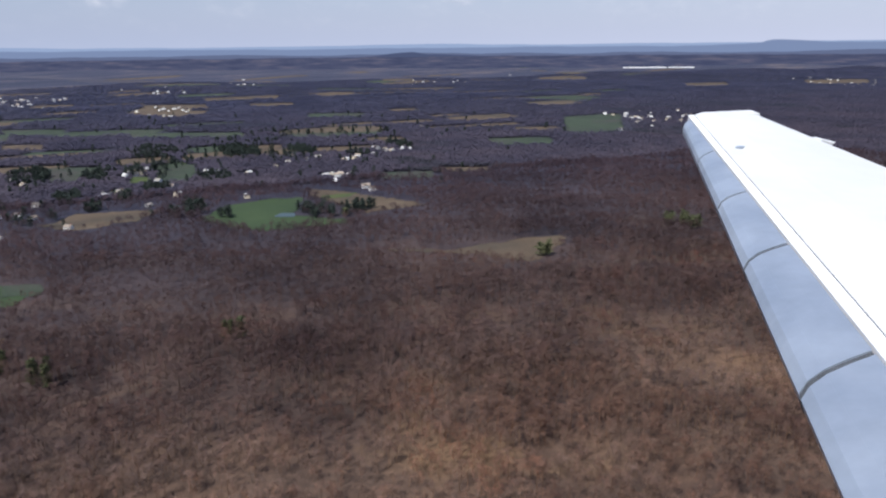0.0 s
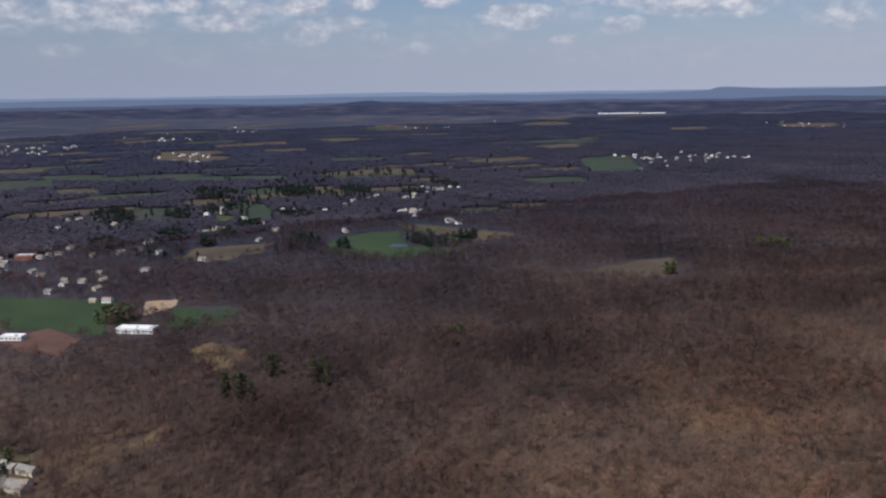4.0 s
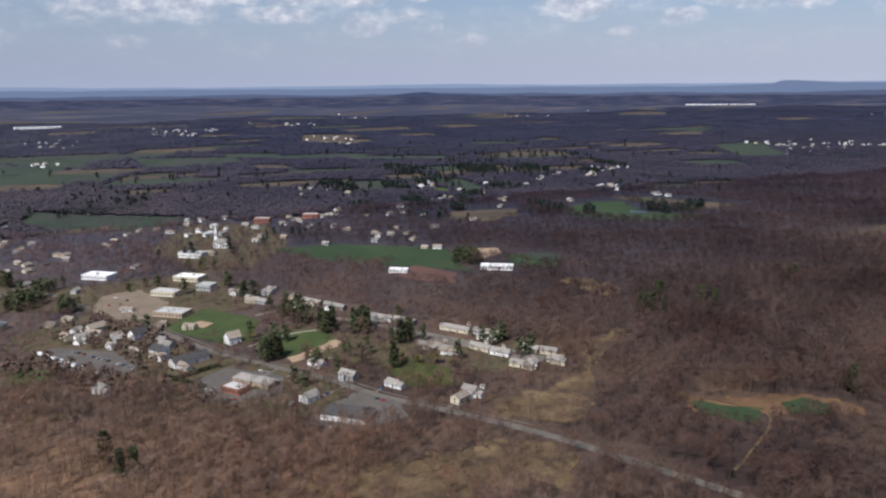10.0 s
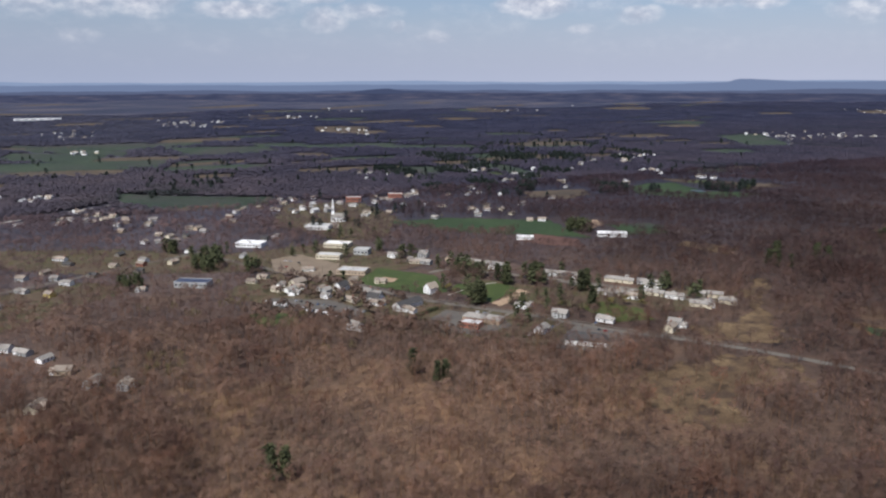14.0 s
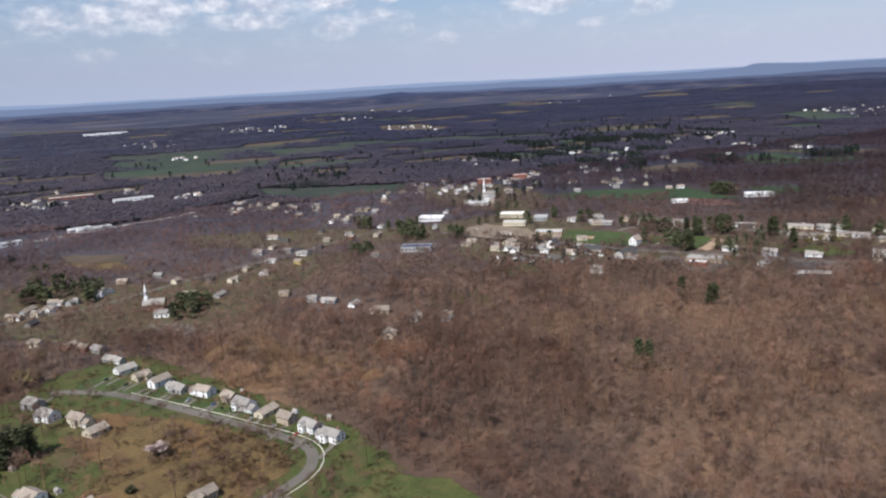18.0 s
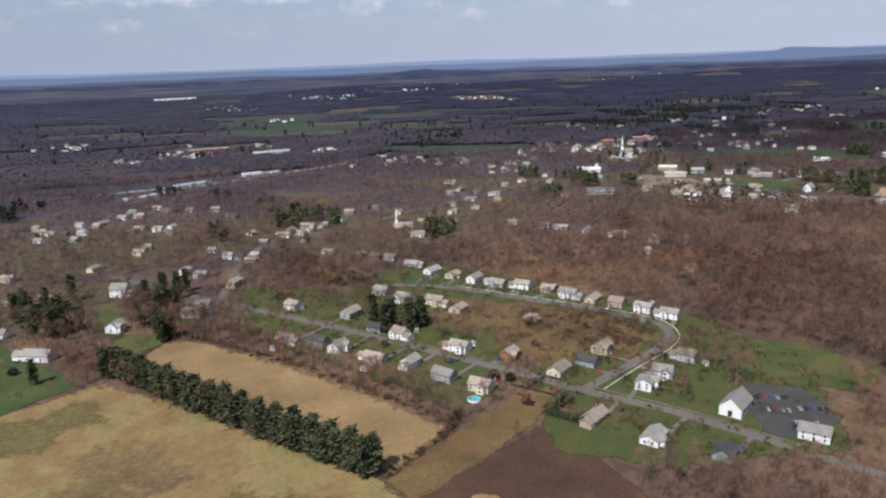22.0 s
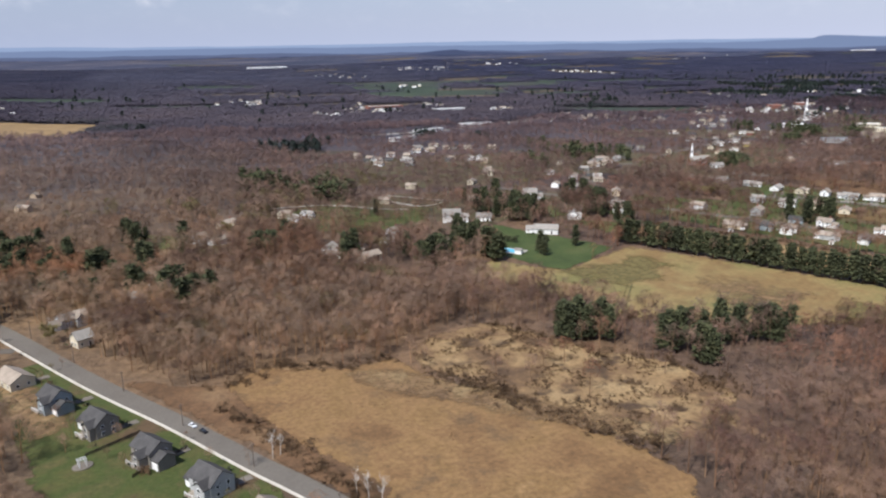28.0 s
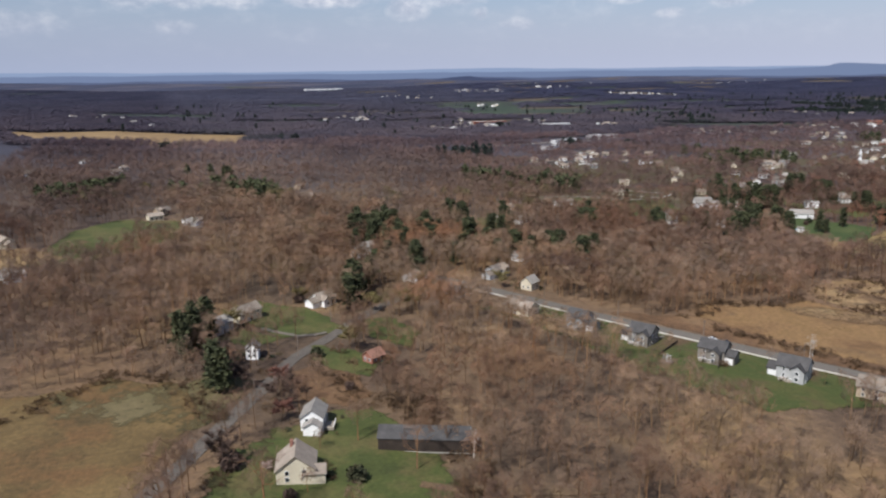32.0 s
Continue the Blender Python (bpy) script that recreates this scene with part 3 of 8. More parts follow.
DARKWOOD = mat("dark_boards", [(0.3, (0.030, 0.022, 0.018)), (0.7, (0.060, 0.044, 0.034))], 0.6, 4.0, rough=0.85, bump=0.15, fine_mix=0.25)
BRICKS = mat("chimney_brick", [(0.3, (0.20, 0.09, 0.07)), (0.7, (0.28, 0.14, 0.10))], 0.8, 5.0, rough=0.9, bump=0.1, fine_mix=0.2)
WATER = mat("pool_water", [(0.3, (0.10, 0.42, 0.56)), (0.7, (0.16, 0.52, 0.66))], 0.3, 1.0, rough=0.08, bump=0.02, fine_mix=0.08, spec=0.5)
TEAL = mat("teal_water", [(0.3, (0.06, 0.34, 0.36)), (0.7, (0.10, 0.42, 0.44))], 0.3, 1.0, rough=0.08, bump=0.02, fine_mix=0.08, spec=0.5)
POND = mat("pond_water", [(0.3, (0.03, 0.05, 0.055)), (0.7, (0.05, 0.075, 0.08))], 0.1, 0.6, rough=0.35, bump=0.02, fine_mix=0.1, spec=0.12)
RUBBER = mat("tyre_rubber", [(0.3, (0.016, 0.016, 0.016)), (0.7, (0.028, 0.028, 0.028))], 1.0, 6.0, rough=0.9, bump=0.0)
PAINT = {n: mat(n + "_car_paint", [(0.3, c), (0.7, tuple(min(1, v * 1.12) for v in c))], 1.0, 6.0, rough=0.25, bump=0.0, fine_mix=0.05, spec=0.5)
         for n, c in (("white", (0.72, 0.72, 0.72)), ("black", (0.02, 0.02, 0.023)), ("silver", (0.38, 0.39, 0.41)), ("blue", (0.05, 0.10, 0.22)), ("red", (0.30, 0.03, 0.025)))}
POLE = mat("weathered_pole", [(0.3, (0.15, 0.115, 0.09)), (0.7, (0.22, 0.175, 0.14))], 1.0, 6.0, rough=0.9, bump=0.1)
BIRCH = mat("pale_birch_bark", [(0.3, (0.42, 0.38, 0.33)), (0.7, (0.58, 0.54, 0.48))], 0.6, 3.0, bump=0.0)
WINGSKIN = mat("white_wing_paint", [(0.3, (0.60, 0.60, 0.59)), (0.7, (0.70, 0.70, 0.69))], 0.25, 1.4, rough=0.42, bump=0.01, fine_mix=0.05, spec=0.4)
SLATSKIN = mat("bare_aluminium", [(0.3, (0.34, 0.39, 0.47)), (0.7, (0.52, 0.57, 0.64))], 0.9, 3.0, rough=0.36, bump=0.01, metal=0.55, fine_mix=0.10, spec=0.5)
SEALANT = mat("dark_sealant", [(0.3, (0.05, 0.055, 0.065)), (0.7, (0.10, 0.105, 0.115))], 2.0, 8.0, rough=0.7, bump=0.0)

# ---------- terrain ----------
def height(x, y):
    """Lie of the land, for numbers or arrays."""
    x, y = np.asarray(x, float), np.asarray(y, float)
    u = np.clip((x + 450) / 800, -1.3, 1.4)
    v = np.clip((y - 450) / 400, -0.9, 1.2)
    near = -1.79 + 8.63 * u + 9.14 * u**2 - 6.82 * u**3 + 0.3 * u**4 + 2.58 * v - 3.47 * v**2 - 2.11 * u * v - 2.01 * u**2 * v - 0.95 * u * v**2
    far = np.clip((y - 1100) / 3200, 0, 1)
    rolling = 26 + 11 * np.sin(x / 410 + 1) * np.sin(y / 380) + 7 * np.sin(x / 170 + y / 260)
    return near * (1 - far) + rolling * far


def ground_at(x, y):
    return float(height(x, y))


def mesh_from(name, verts, faces, material, smooth=False):
    """A mesh out of arrays of places and of equal-sided faces."""
    verts, faces = np.asarray(verts, np.float32), np.asarray(faces, np.int32)
    me = bpy.data.meshes.new(name)
    me.vertices.add(len(verts))
    me.vertices.foreach_set("co", verts.ravel())
    sides = faces.shape[1]
    me.loops.add(faces.size)
    me.loops.foreach_set("vertex_index", faces.ravel())
    me.polygons.add(len(faces))
    me.polygons.foreach_set("loop_start", np.arange(0, faces.size, sides, dtype=np.int32))
    me.update(calc_edges=True)
    if smooth:
        me.polygons.foreach_set("use_smooth", np.ones(len(faces), bool))
    me.materials.append(material)
    return me


def make_ground():
    xs = np.concatenate([np.arange(-14800, -4800, 1000), np.arange(-4800, -1600, 160), np.arange(-1600, 1200, 14), np.arange(1200, 6400, 130), np.arange(6400, 19000, 900)])
    ys = np.concatenate([np.arange(-2400, 40, 120), np.arange(40, 1200, 14), np.arange(1200, 5600, 90), np.arange(5600, 24000, 700)])
    gx, gy = np.meshgrid(xs, ys)
    verts = np.stack([gx, gy, height(gx, gy)], -1).reshape(-1, 3)
    i = (np.arange(len(ys) - 1)[:, None] * len(xs) + np.arange(len(xs) - 1)).ravel()
    faces = np.stack([i, i + 1, i + 1 + len(xs), i + len(xs)], -1)
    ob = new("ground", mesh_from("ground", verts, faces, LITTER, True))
    tagged(ob, "brown leaf-strewn woodland ground rolling to the horizon", "ground", kind="structure")


make_ground()
ROADS = {}  # lines of the roads that drives can join
OPEN = []  # outlines on which no wood grows: points, share of the wood that stays


def inside(pts, x, y):
    """Which of the places lie in the outline."""
    x, y = np.asarray(x, float), np.asarray(y, float)
    hit = np.zeros(x.shape, bool)
    if max(p[0] for p in pts) < x.min() or min(p[0] for p in pts) > x.max() or max(p[1] for p in pts) < y.min() or min(p[1] for p in pts) > y.max():
        return hit
    for (ax, ay), (bx, by) in zip(pts, pts[1:] + pts[:1]):
        if ay != by:
            hit ^= ((ay > y) != (by > y)) & (x < (bx - ax) * (y - ay) / (by - ay) + ax)
    return hit


def patch(name, pts, material, label, lift=0.10, keep=0.0, rag=2.2, category="field", fade=2.5):
    """A piece of land cover on the ground sheet, whose edge wanders and thins out."""
    px, py = np.array([p[0] for p in pts], float), np.array([p[1] for p in pts], float)
    size = max(np.ptp(px), np.ptp(py))
    step = max(1.0, size / (36 if py.min() < 560 else 18))
    fade = max(fade if rag > 1 else 0.8, 1.3 * step)
    xs, ys = np.arange(px.min() - fade - rag, px.max() + fade + rag + step, step), np.arange(py.min() - fade - rag, py.max() + fade + rag + step, step)
    gx, gy = (g.ravel() for g in np.meshgrid(xs, ys))
    away = np.full(gx.shape, 1e9)
    for ax, ay, bx, by in zip(px, py, np.roll(px, -1), np.roll(py, -1)):
        f = np.clip(((gx - ax) * (bx - ax) + (gy - ay) * (by - ay)) / ((bx - ax) ** 2 + (by - ay) ** 2 + 1e-9), 0, 1)
        away = np.minimum(away, np.hypot(gx - ax - f * (bx - ax), gy - ay - f * (by - ay)))
    away = np.where(inside(list(pts), gx, gy), away, -away)
    away += rag * np.array([noise.noise((x * 0.09, y * 0.09, 3.1)) + 0.5 * noise.noise((x * 0.25, y * 0.25, 7.7)) for x, y in zip(gx, gy)])
    thin = np.clip(0.5 - away / fade, 0, 1)
    w = len(xs)
    i = (np.arange(len(ys) - 1)[:, None] * w + np.arange(w - 1)).ravel()
    quads = np.stack([i, i + 1, i + 1 + w, i + w], -1)
    quads = quads[thin[quads].min(1) < 1.0]
    used, back = np.unique(quads, return_inverse=True)
    me = mesh_from(name, np.stack([gx, gy, height(gx, gy) + lift], -1)[used], back.reshape(-1, 4), material)
    me.attributes.new("thinning", "FLOAT", "POINT").data.foreach_set("value", thin[used].astype(np.float32))
    OPEN.append((list(pts), keep))
    OPEN.append(([(x, y - (7 if y < 420 else 16 if y < 700 else 30)) for x, y in pts], max(keep, 0.3)))
    return tagged(new(name, me), label, category, kind="structure")


def ribbon(name, pts, width, material, label, lift=0.14, clear=1.5, category="road", thick=0.05):
    """A road, path or kerb along a line, laid on the ground."""
    line = [Vector((*p, 0)) for p in pts]
    if name.endswith("road"):
        ROADS[name] = pts
    fine = []
    for i in range(len(line) - 1):
        p0, p1, p2, p3 = line[max(i - 1, 0)], line[i], line[i + 1], line[min(i + 2, len(line) - 1)]
        k = max(2, int((p2 - p1).length / 5))
        for j in range(k):
            t = j / k
            fine.append(0.5 * (2 * p1 + (p2 - p0) * t + (2 * p0 - 5 * p1 + 4 * p2 - p3) * t * t + (3 * p1 - p0 - 3 * p2 + p3) * t**3))
    fine.append(line[-1])
    verts, sides = [], []
    for i, p in enumerate(fine):
        d = (fine[min(i + 1, len(fine) - 1)] - fine[max(i - 1, 0)]).normalized()
        s = Vector((-d.y, d.x, 0)) * width / 2
        for q in (p + s, p - s):
            verts.append((q.x, q.y, ground_at(q.x, q.y) + lift))
        for q in (p + s, p - s):
            verts.append((q.x, q.y, ground_at(q.x, q.y) + lift - thick - 0.1))
        sides.append((p.x, p.y, s.x, s.y))
    faces = []
    for i in range(len(fine) - 1):
        a, b = 4 * i, 4 * i + 4
        faces += [(a, a + 1, b + 1, b), (a + 2, a, b, b + 2), (a + 1, a + 3, b + 3, b + 1)]
    ob = new(name, mesh_from(name, verts, faces, material))
    ob.data.shade_flat()
    grow = (width / 2 + clear) / (width / 2)
    OPEN.append(([(x + sx * grow, y + sy * grow) for x, y, sx, sy in sides] + [(x - sx * grow, y - sy * grow) for x, y, sx, sy in sides[::-1]], 0.0))
    return tagged(ob, label, category, kind="structure")

# ---------- land cover ----------
patch("meadow", [(-1091, 208), (-1074, 218), (-1051, 210), (-1035, 213), (-1028, 195), (-1013, 174), (-1003, 156), (-991, 135), (-989, 122), (-1010, 100), (-1056, 100), (-1067, 145), (-1080, 175), (-1092, 197)],
      MEADOW, "large dry tan meadow beside the road")
patch("scrub_meadow", [(-1030, 218), (-1014, 228), (-994, 232), (-980, 216), (-970, 194), (-951, 178), (-948, 154), (-964, 138), (-988, 139), (-1001, 159), (-1012, 177), (-1028, 201)],
      SCRUB, "tan scrub meadow dotted with brown brush", keep=0.05)
patch("hay_field", [(-979, 292), (-958, 305), (-934, 280), (-892, 301), (-884, 304), (-866, 280), (-842, 244), (-807, 190), (-801, 173), (-789, 146), (-777, 128), (-790, 108), (-822, 112), (-844, 141), (-850, 162), (-855, 182), (-886, 190), (-909, 196), (-937, 215), (-955, 239), (-964, 269)],
      PASTURE, "wide yellow-green hay field below the pine row")
patch("brown_field", [(-906, 127), (-885, 136), (-863, 141), (-847, 126), (-836, 108), (-845, 93), (-901, 100)], RUST, "brown dry field edged by bare trees")
patch("strip_field", [(-858, 342), (-842, 331), (-810, 279), (-783, 227), (-776, 211), (-791, 198), (-804, 192), (-808, 206), (-826, 232), (-866, 292), (-878, 312)],
      TAN, "narrow tan stubble field behind the pine row")
# shade over this strip is put into its colour by a duller grass
patch("grass_strip", [(-806, 189), (-774, 209), (-745, 224), (-727, 223), (-743, 205), (-784, 181), (-802, 174)],
      DRYGRASS, "olive grass strip beside the ditch", lift=0.16)
patch("ploughed_field", [(-802, 175), (-786, 182), (-747, 199), (-741, 182), (-740, 149), (-754, 121), (-777, 128), (-789, 146)], PLOUGH, "dark ploughed field beside the grass strip", lift=0.2)
patch("stubble_patch", [(-797, 168), (-782, 171), (-763, 142), (-772, 137), (-787, 149)], TAN, "tan stubble left in the ploughed field", lift=0.28)
patch("pool_lawn", [(-956, 316), (-947, 350), (-927, 372), (-917, 348), (-904, 327), (-892, 305), (-934, 280), (-941, 289)], TURF, "green mown lawn round the swimming pool", lift=0.18, keep=0.0)
patch("suburb_lawn", [(-835, 383), (-807, 413), (-761, 372), (-738, 404), (-700, 410), (-628, 269), (-623, 199), (-668, 141), (-719, 160), (-731, 172), (-732, 202), (-737, 253), (-770, 246), (-780, 276), (-809, 303)],
      YARD, "patchy green and brown gardens of the housing estate", keep=0.3)
patch("back_gardens", [(-829, 350), (-807, 303), (-779, 248), (-769, 222), (-745, 230), (-740, 255), (-772, 282), (-800, 318), (-818, 354)], YARD, "back gardens along the stubble field", lift=0.12, keep=0.12)
patch("row_lawn", [(-731, 382), (-706, 396), (-673, 345), (-634, 266), (-650, 259), (-682, 319), (-730, 366)], TURF, "green lawns in front of the row of houses", lift=0.18)
patch("green_common", [(-655, 215), (-632, 232), (-612, 214), (-606, 180), (-628, 168), (-652, 188)], LAWN, "open green beside the chapel car park", lift=0.2)
patch("loop_ground", [(-731, 269), (-718, 241), (-686, 232), (-659, 250), (-659, 272), (-686, 312), (-722, 341), (-739, 323), (-720, 283)], DRYGRASS, "brown rough ground inside the loop road", lift=0.18, keep=0.06)
patch("house_lawn", [(-1158, 240), (-1140, 245), (-1130, 228), (-1108, 195), (-1090, 166), (-1079, 146), (-1086, 132), (-1120, 140), (-1136, 172), (-1142, 200)], YARD, "green gardens of the new houses", keep=0.0)
patch("worn_lawn", [(-1156, 234), (-1148, 238), (-1140, 228), (-1128, 208), (-1128, 198), (-1138, 193), (-1146, 208)], WORN, "worn ochre grass of the newest gardens", lift=0.18, keep=0.0, rag=2, fade=6)
patch("meadow_streak", [(-1055, 208), (-1037, 206), (-1014, 181), (-990, 157), (-976, 140), (-984, 136), (-1001, 151), (-1025, 172), (-1048, 193)], WORN, "pale worn streak across the dry meadow", lift=0.16, rag=2, fade=5)
patch("corn_field", [(-1460, 1108), (-1418, 1079), (-1329, 1129), (-1236, 1080), (-1157, 1055), (-1183, 921), (-1258, 871), (-1319, 950), (-1409, 972)], TAN, "long pale tan corn field", lift=0.3, rag=8)
patch("hill_pasture", [(-1318, 338), (-1312, 380), (-1306, 407), (-1287, 434), (-1256, 426), (-1254, 385), (-1280, 356), (-1304, 330)], LAWN, "green pasture beside the farm road", lift=0.15)
patch("farm_meadow", [(71, 736), (106, 795), (156, 813), (191, 801), (158, 715), (206, 652), (174, 649), (119, 655), (99, 679)], GREEN, "green farm meadow with a pond", lift=0.3, rag=5)
patch("pale_field", [(199, 861), (236, 824), (293, 695), (247, 688), (222, 683), (201, 794)], DULLTAN, "pale tan hay field beside the farm meadow", lift=0.25, rag=5)
patch("wood_clearing", [(183, 548), (237, 519), (302, 522), (341, 519), (325, 495), (273, 458), (254, 490)], DULLTAN, "long tan clearing in the wood", lift=0.2, rag=6)
patch("brown_hill", [(-71, 790), (-38, 793), (-8, 788), (-3, 751), (-41, 746)], DULLTAN, "brown rough field on the hill", lift=0.25, rag=4)
patch("school_field", [(-275, 713), (-208, 703), (-126, 637), (-142, 542), (-174, 578), (-206, 601), (-238, 634)], GREEN, "long green school playing field", lift=0.22, rag=4)
patch("sand_lot", [(-108, 622), (-85, 614), (-88, 594), (-114, 578)], SAND, "pale sandy plot beside the playing field", lift=0.32)
patch("practice_field", [(-90, 590), (-54, 565), (-67, 526), (-103, 537)], GREEN, "green practice pitch beside the long building", lift=0.2)
patch("clay_court", [(-204, 566), (-175, 585), (-156, 544), (-169, 516), (-193, 537)], REDCLAY, "red-brown clay court below the playing field", lift=0.3)
patch("ball_park", [(-379, 503), (-351, 533), (-321, 492), (-331, 447), (-346, 449), (-376, 490)], TURF, "green ball park beside the main road", lift=0.2)
patch("park_lawn", [(-331, 452), (-316, 462), (-289, 450), (-286, 431), (-318, 412)], TURF, "green lawn with a path beside the ball park", lift=0.22)
patch("dirt_strip", [(-318, 412), (-286, 429), (-284, 420), (-318, 402)], SAND, "sandy strip beside the park lawn", lift=0.3)
patch("condo_ground", [(-300, 470), (-262, 420), (-180, 372), (-176, 350), (-215, 336), (-262, 366), (-300, 400), (-322, 440)], VILLAGE, "lawns and drives between the terraces", keep=0.18)
patch("village_ground", [(-425, 560), (-385, 500), (-320, 520), (-300, 480), (-330, 600), (-380, 760), (-330, 900), (-250, 860), (-250, 720), (-300, 640), (-460, 640), (-520, 700), (-640, 760), (-640, 690), (-560, 620)],
      VILLAGE, "gardens and yards of the village centre", keep=0.2, rag=5)
patch("village_ground", [(-425, 555), (-372, 460), (-330, 405), (-300, 360), (-316, 320), (-352, 345), (-384, 380), (-440, 450), (-470, 520)], VILLAGE, "yards and gardens along the main road", keep=0.3, rag=4)
patch("village_ground", [(-660, 560), (-560, 600), (-520, 560), (-590, 500), (-650, 430), (-720, 440), (-790, 500), (-900, 480), (-1000, 520), (-980, 620), (-860, 640), (-760, 620)], VILLAGE, "scattered gardens among the trees", keep=0.55, rag=5, lift=0.08)
patch("village_ground", [(-1000, 380), (-960, 350), (-900, 390), (-840, 400), (-840, 440), (-900, 470), (-1000, 470)], VILLAGE, "gardens behind the hay field", keep=0.4, rag=4)
patch("olive_swath", [(-941, 285), (-912, 282), (-890, 291), (-881, 271), (-902, 253), (-920, 250), (-935, 261)], OLIVE, "olive swath of new grass in the hay field", lift=0.14, rag=7, fade=14)
patch("olive_swath", [(-868, 192), (-850, 206), (-828, 192), (-806, 168), (-790, 130), (-815, 112), (-836, 128), (-846, 150), (-854, 178)], OLIVE, "olive new grass at the low end of the hay field", lift=0.14, rag=8, fade=16)
patch("worn_grass", [(-895, 239), (-873, 255), (-860, 226), (-863, 208), (-889, 199), (-900, 220)], WORN, "rusty worn grass in the hay field", lift=0.17, rag=14, fade=30)
patch("worn_grass", [(-946, 270), (-938, 258), (-930, 244), (-940, 236), (-954, 250)], TAN, "tan dry grass in the hay field", lift=0.17, rag=6, fade=14)
patch("east_field", [(-1330, 206), (-1300, 200), (-1284, 203), (-1277, 206), (-1262, 199), (-1254, 184), (-1260, 168), (-1268, 150), (-1276, 130), (-1330, 130)], DRYGRASS, "tan dry grass field beside the lane", rag=3)
patch("green_field_end", [(-1300, 196), (-1284, 200), (-1277, 204), (-1262, 199), (-1254, 184), (-1259, 171), (-1278, 181), (-1288, 188)], ROUGH, "rough olive end of the dry field", lift=0.16, rag=9, fade=24)
patch("farm_lawn", [(-1262, 136), (-1250, 158), (-1243, 165), (-1234, 166), (-1226, 174), (-1216, 172), (-1210, 160), (-1206, 140), (-1212, 115), (-1258, 115)], LAWN, "mown grass round the farmhouse and long shed", keep=0.05, rag=4, fade=7)
patch("clearing", [(-1232, 200), (-1222, 201), (-1214, 193), (-1214, 178), (-1222, 171), (-1231, 180)], RUST, "rusty brown rough ground beside the lane", keep=0.06, fade=5)
patch("garden_lawn", [(-1222, 217), (-1212, 212), (-1206, 199), (-1211, 189), (-1218, 196), (-1225, 206)], LAWN, "green lawn below the red cottage", lift=0.16)
patch("garden_lawn", [(-1202, 236), (-1192, 238), (-1185, 220), (-1194, 210), (-1203, 220)], YARD, "patchy lawn beside the lane", keep=0.08)
patch("garden_lawn", [(-1234, 270), (-1214, 250), (-1209, 231), (-1217, 225), (-1230, 227), (-1240, 246)], LAWN, "green lawn among the houses", keep=0.04)
patch("garden_lawn", [(-1250, 252), (-1237, 234), (-1230, 226), (-1240, 222), (-1253, 232)], YARD, "patchy lawn beside dark conifers", keep=0.1)
patch("verge", [(-1262, 196), (-1250, 205), (-1240, 196), (-1252, 176), (-1258, 170)], ROUGH, "rough verge between field and lane", keep=0.2)
patch("hill_field", [(-1345, 366), (-1318, 371), (-1303, 348), (-1318, 338), (-1345, 326)], TAN, "small tan field beside the pasture", lift=0.2)
patch("dry_marsh", [(-320, 270), (-294, 277), (-267, 268), (-270, 248), (-299, 230), (-307, 208), (-325, 211), (-328, 227), (-332, 242)], REEDS, "dull brown reed marsh in the wood", keep=0.2, rag=7, fade=12)
patch("dry_marsh", [(-241, 318), (-222, 315), (-196, 300), (-205, 273), (-227, 278), (-246, 298)], REEDS, "pale reed marsh beside the road", keep=0.15, rag=7, fade=10)
patch("dry_marsh", [(-181, 329), (-152, 360), (-122, 375), (-119, 365), (-153, 342), (-185, 309)], REEDS, "long reed marsh in the wood", keep=0.25, rag=5, fade=8)
patch("dry_marsh", [(-282, 263), (-270, 272), (-255, 274), (-238, 259), (-233, 245), (-245, 229), (-278, 241)], REEDS, "dull reed marsh among bare trees", lift=0.2, keep=0.15, rag=7, fade=10)
patch("sand_clearing", [(-97, 486), (-82, 489), (-62, 465), (-69, 442), (-88, 434), (-96, 459)], REEDS, "pale sandy clearing in the wood", keep=0.2, rag=6, fade=10)
patch("wood_lawn", [(54, 1118), (90, 1185), (111, 1087), (93, 994), (59, 989)], DULLGREEN, "far green lawn among the woods", lift=0.4)
patch("wood_lawn", [(-94, 1146), (-61, 1192), (-32, 1138), (-38, 1067), (-76, 1065)], DULLGREEN, "far green lawn among the houses", lift=0.4)
patch("wood_edge", [(-677, 411), (-644, 396), (-600, 324), (-602, 307), (-623, 322), (-651, 376)], RUST, "rusty undergrowth behind the row of houses", keep=0.6, rag=5, fade=8)
patch("rough_field", [(-156, 284), (-146, 269), (-124, 263), (-100, 255), (-86, 234), (-93, 223), (-163, 260)], RUST, "rough brown field in the wood", keep=0.08, rag=4, fade=6)
patch("crop_plot", [(-118, 250), (-105, 251), (-98, 240), (-106, 230), (-125, 240)], GREEN, "green crop plot in the rough field", lift=0.25)
patch("crop_plot", [(-155, 270), (-130, 250), (-144, 238), (-160, 257)], GREEN, "narrow green crop plot in the wood", lift=0.25)
patch("small_field", [(-158, 359), (-142, 357), (-144, 344), (-160, 342)], REEDS, "small tan field in the wood", lift=0.15)
patch("small_field", [(-223, 304), (-203, 313), (-180, 324), (-176, 316), (-194, 299), (-212, 289)], REEDS, "narrow tan field beside the marsh", lift=0.15, rag=4)
patch("olive_garden", [(-275, 385), (-254, 381), (-242, 356), (-249, 337), (-272, 344)], YARD, "olive lawns beside the main road", lift=0.15, keep=0.15)
patch("ball_field", [(-514, 995), (-436, 1028), (-330, 954), (-362, 893), (-458, 908)], DULLGREEN, "far green ball field beside the village", lift=0.4, rag=6)
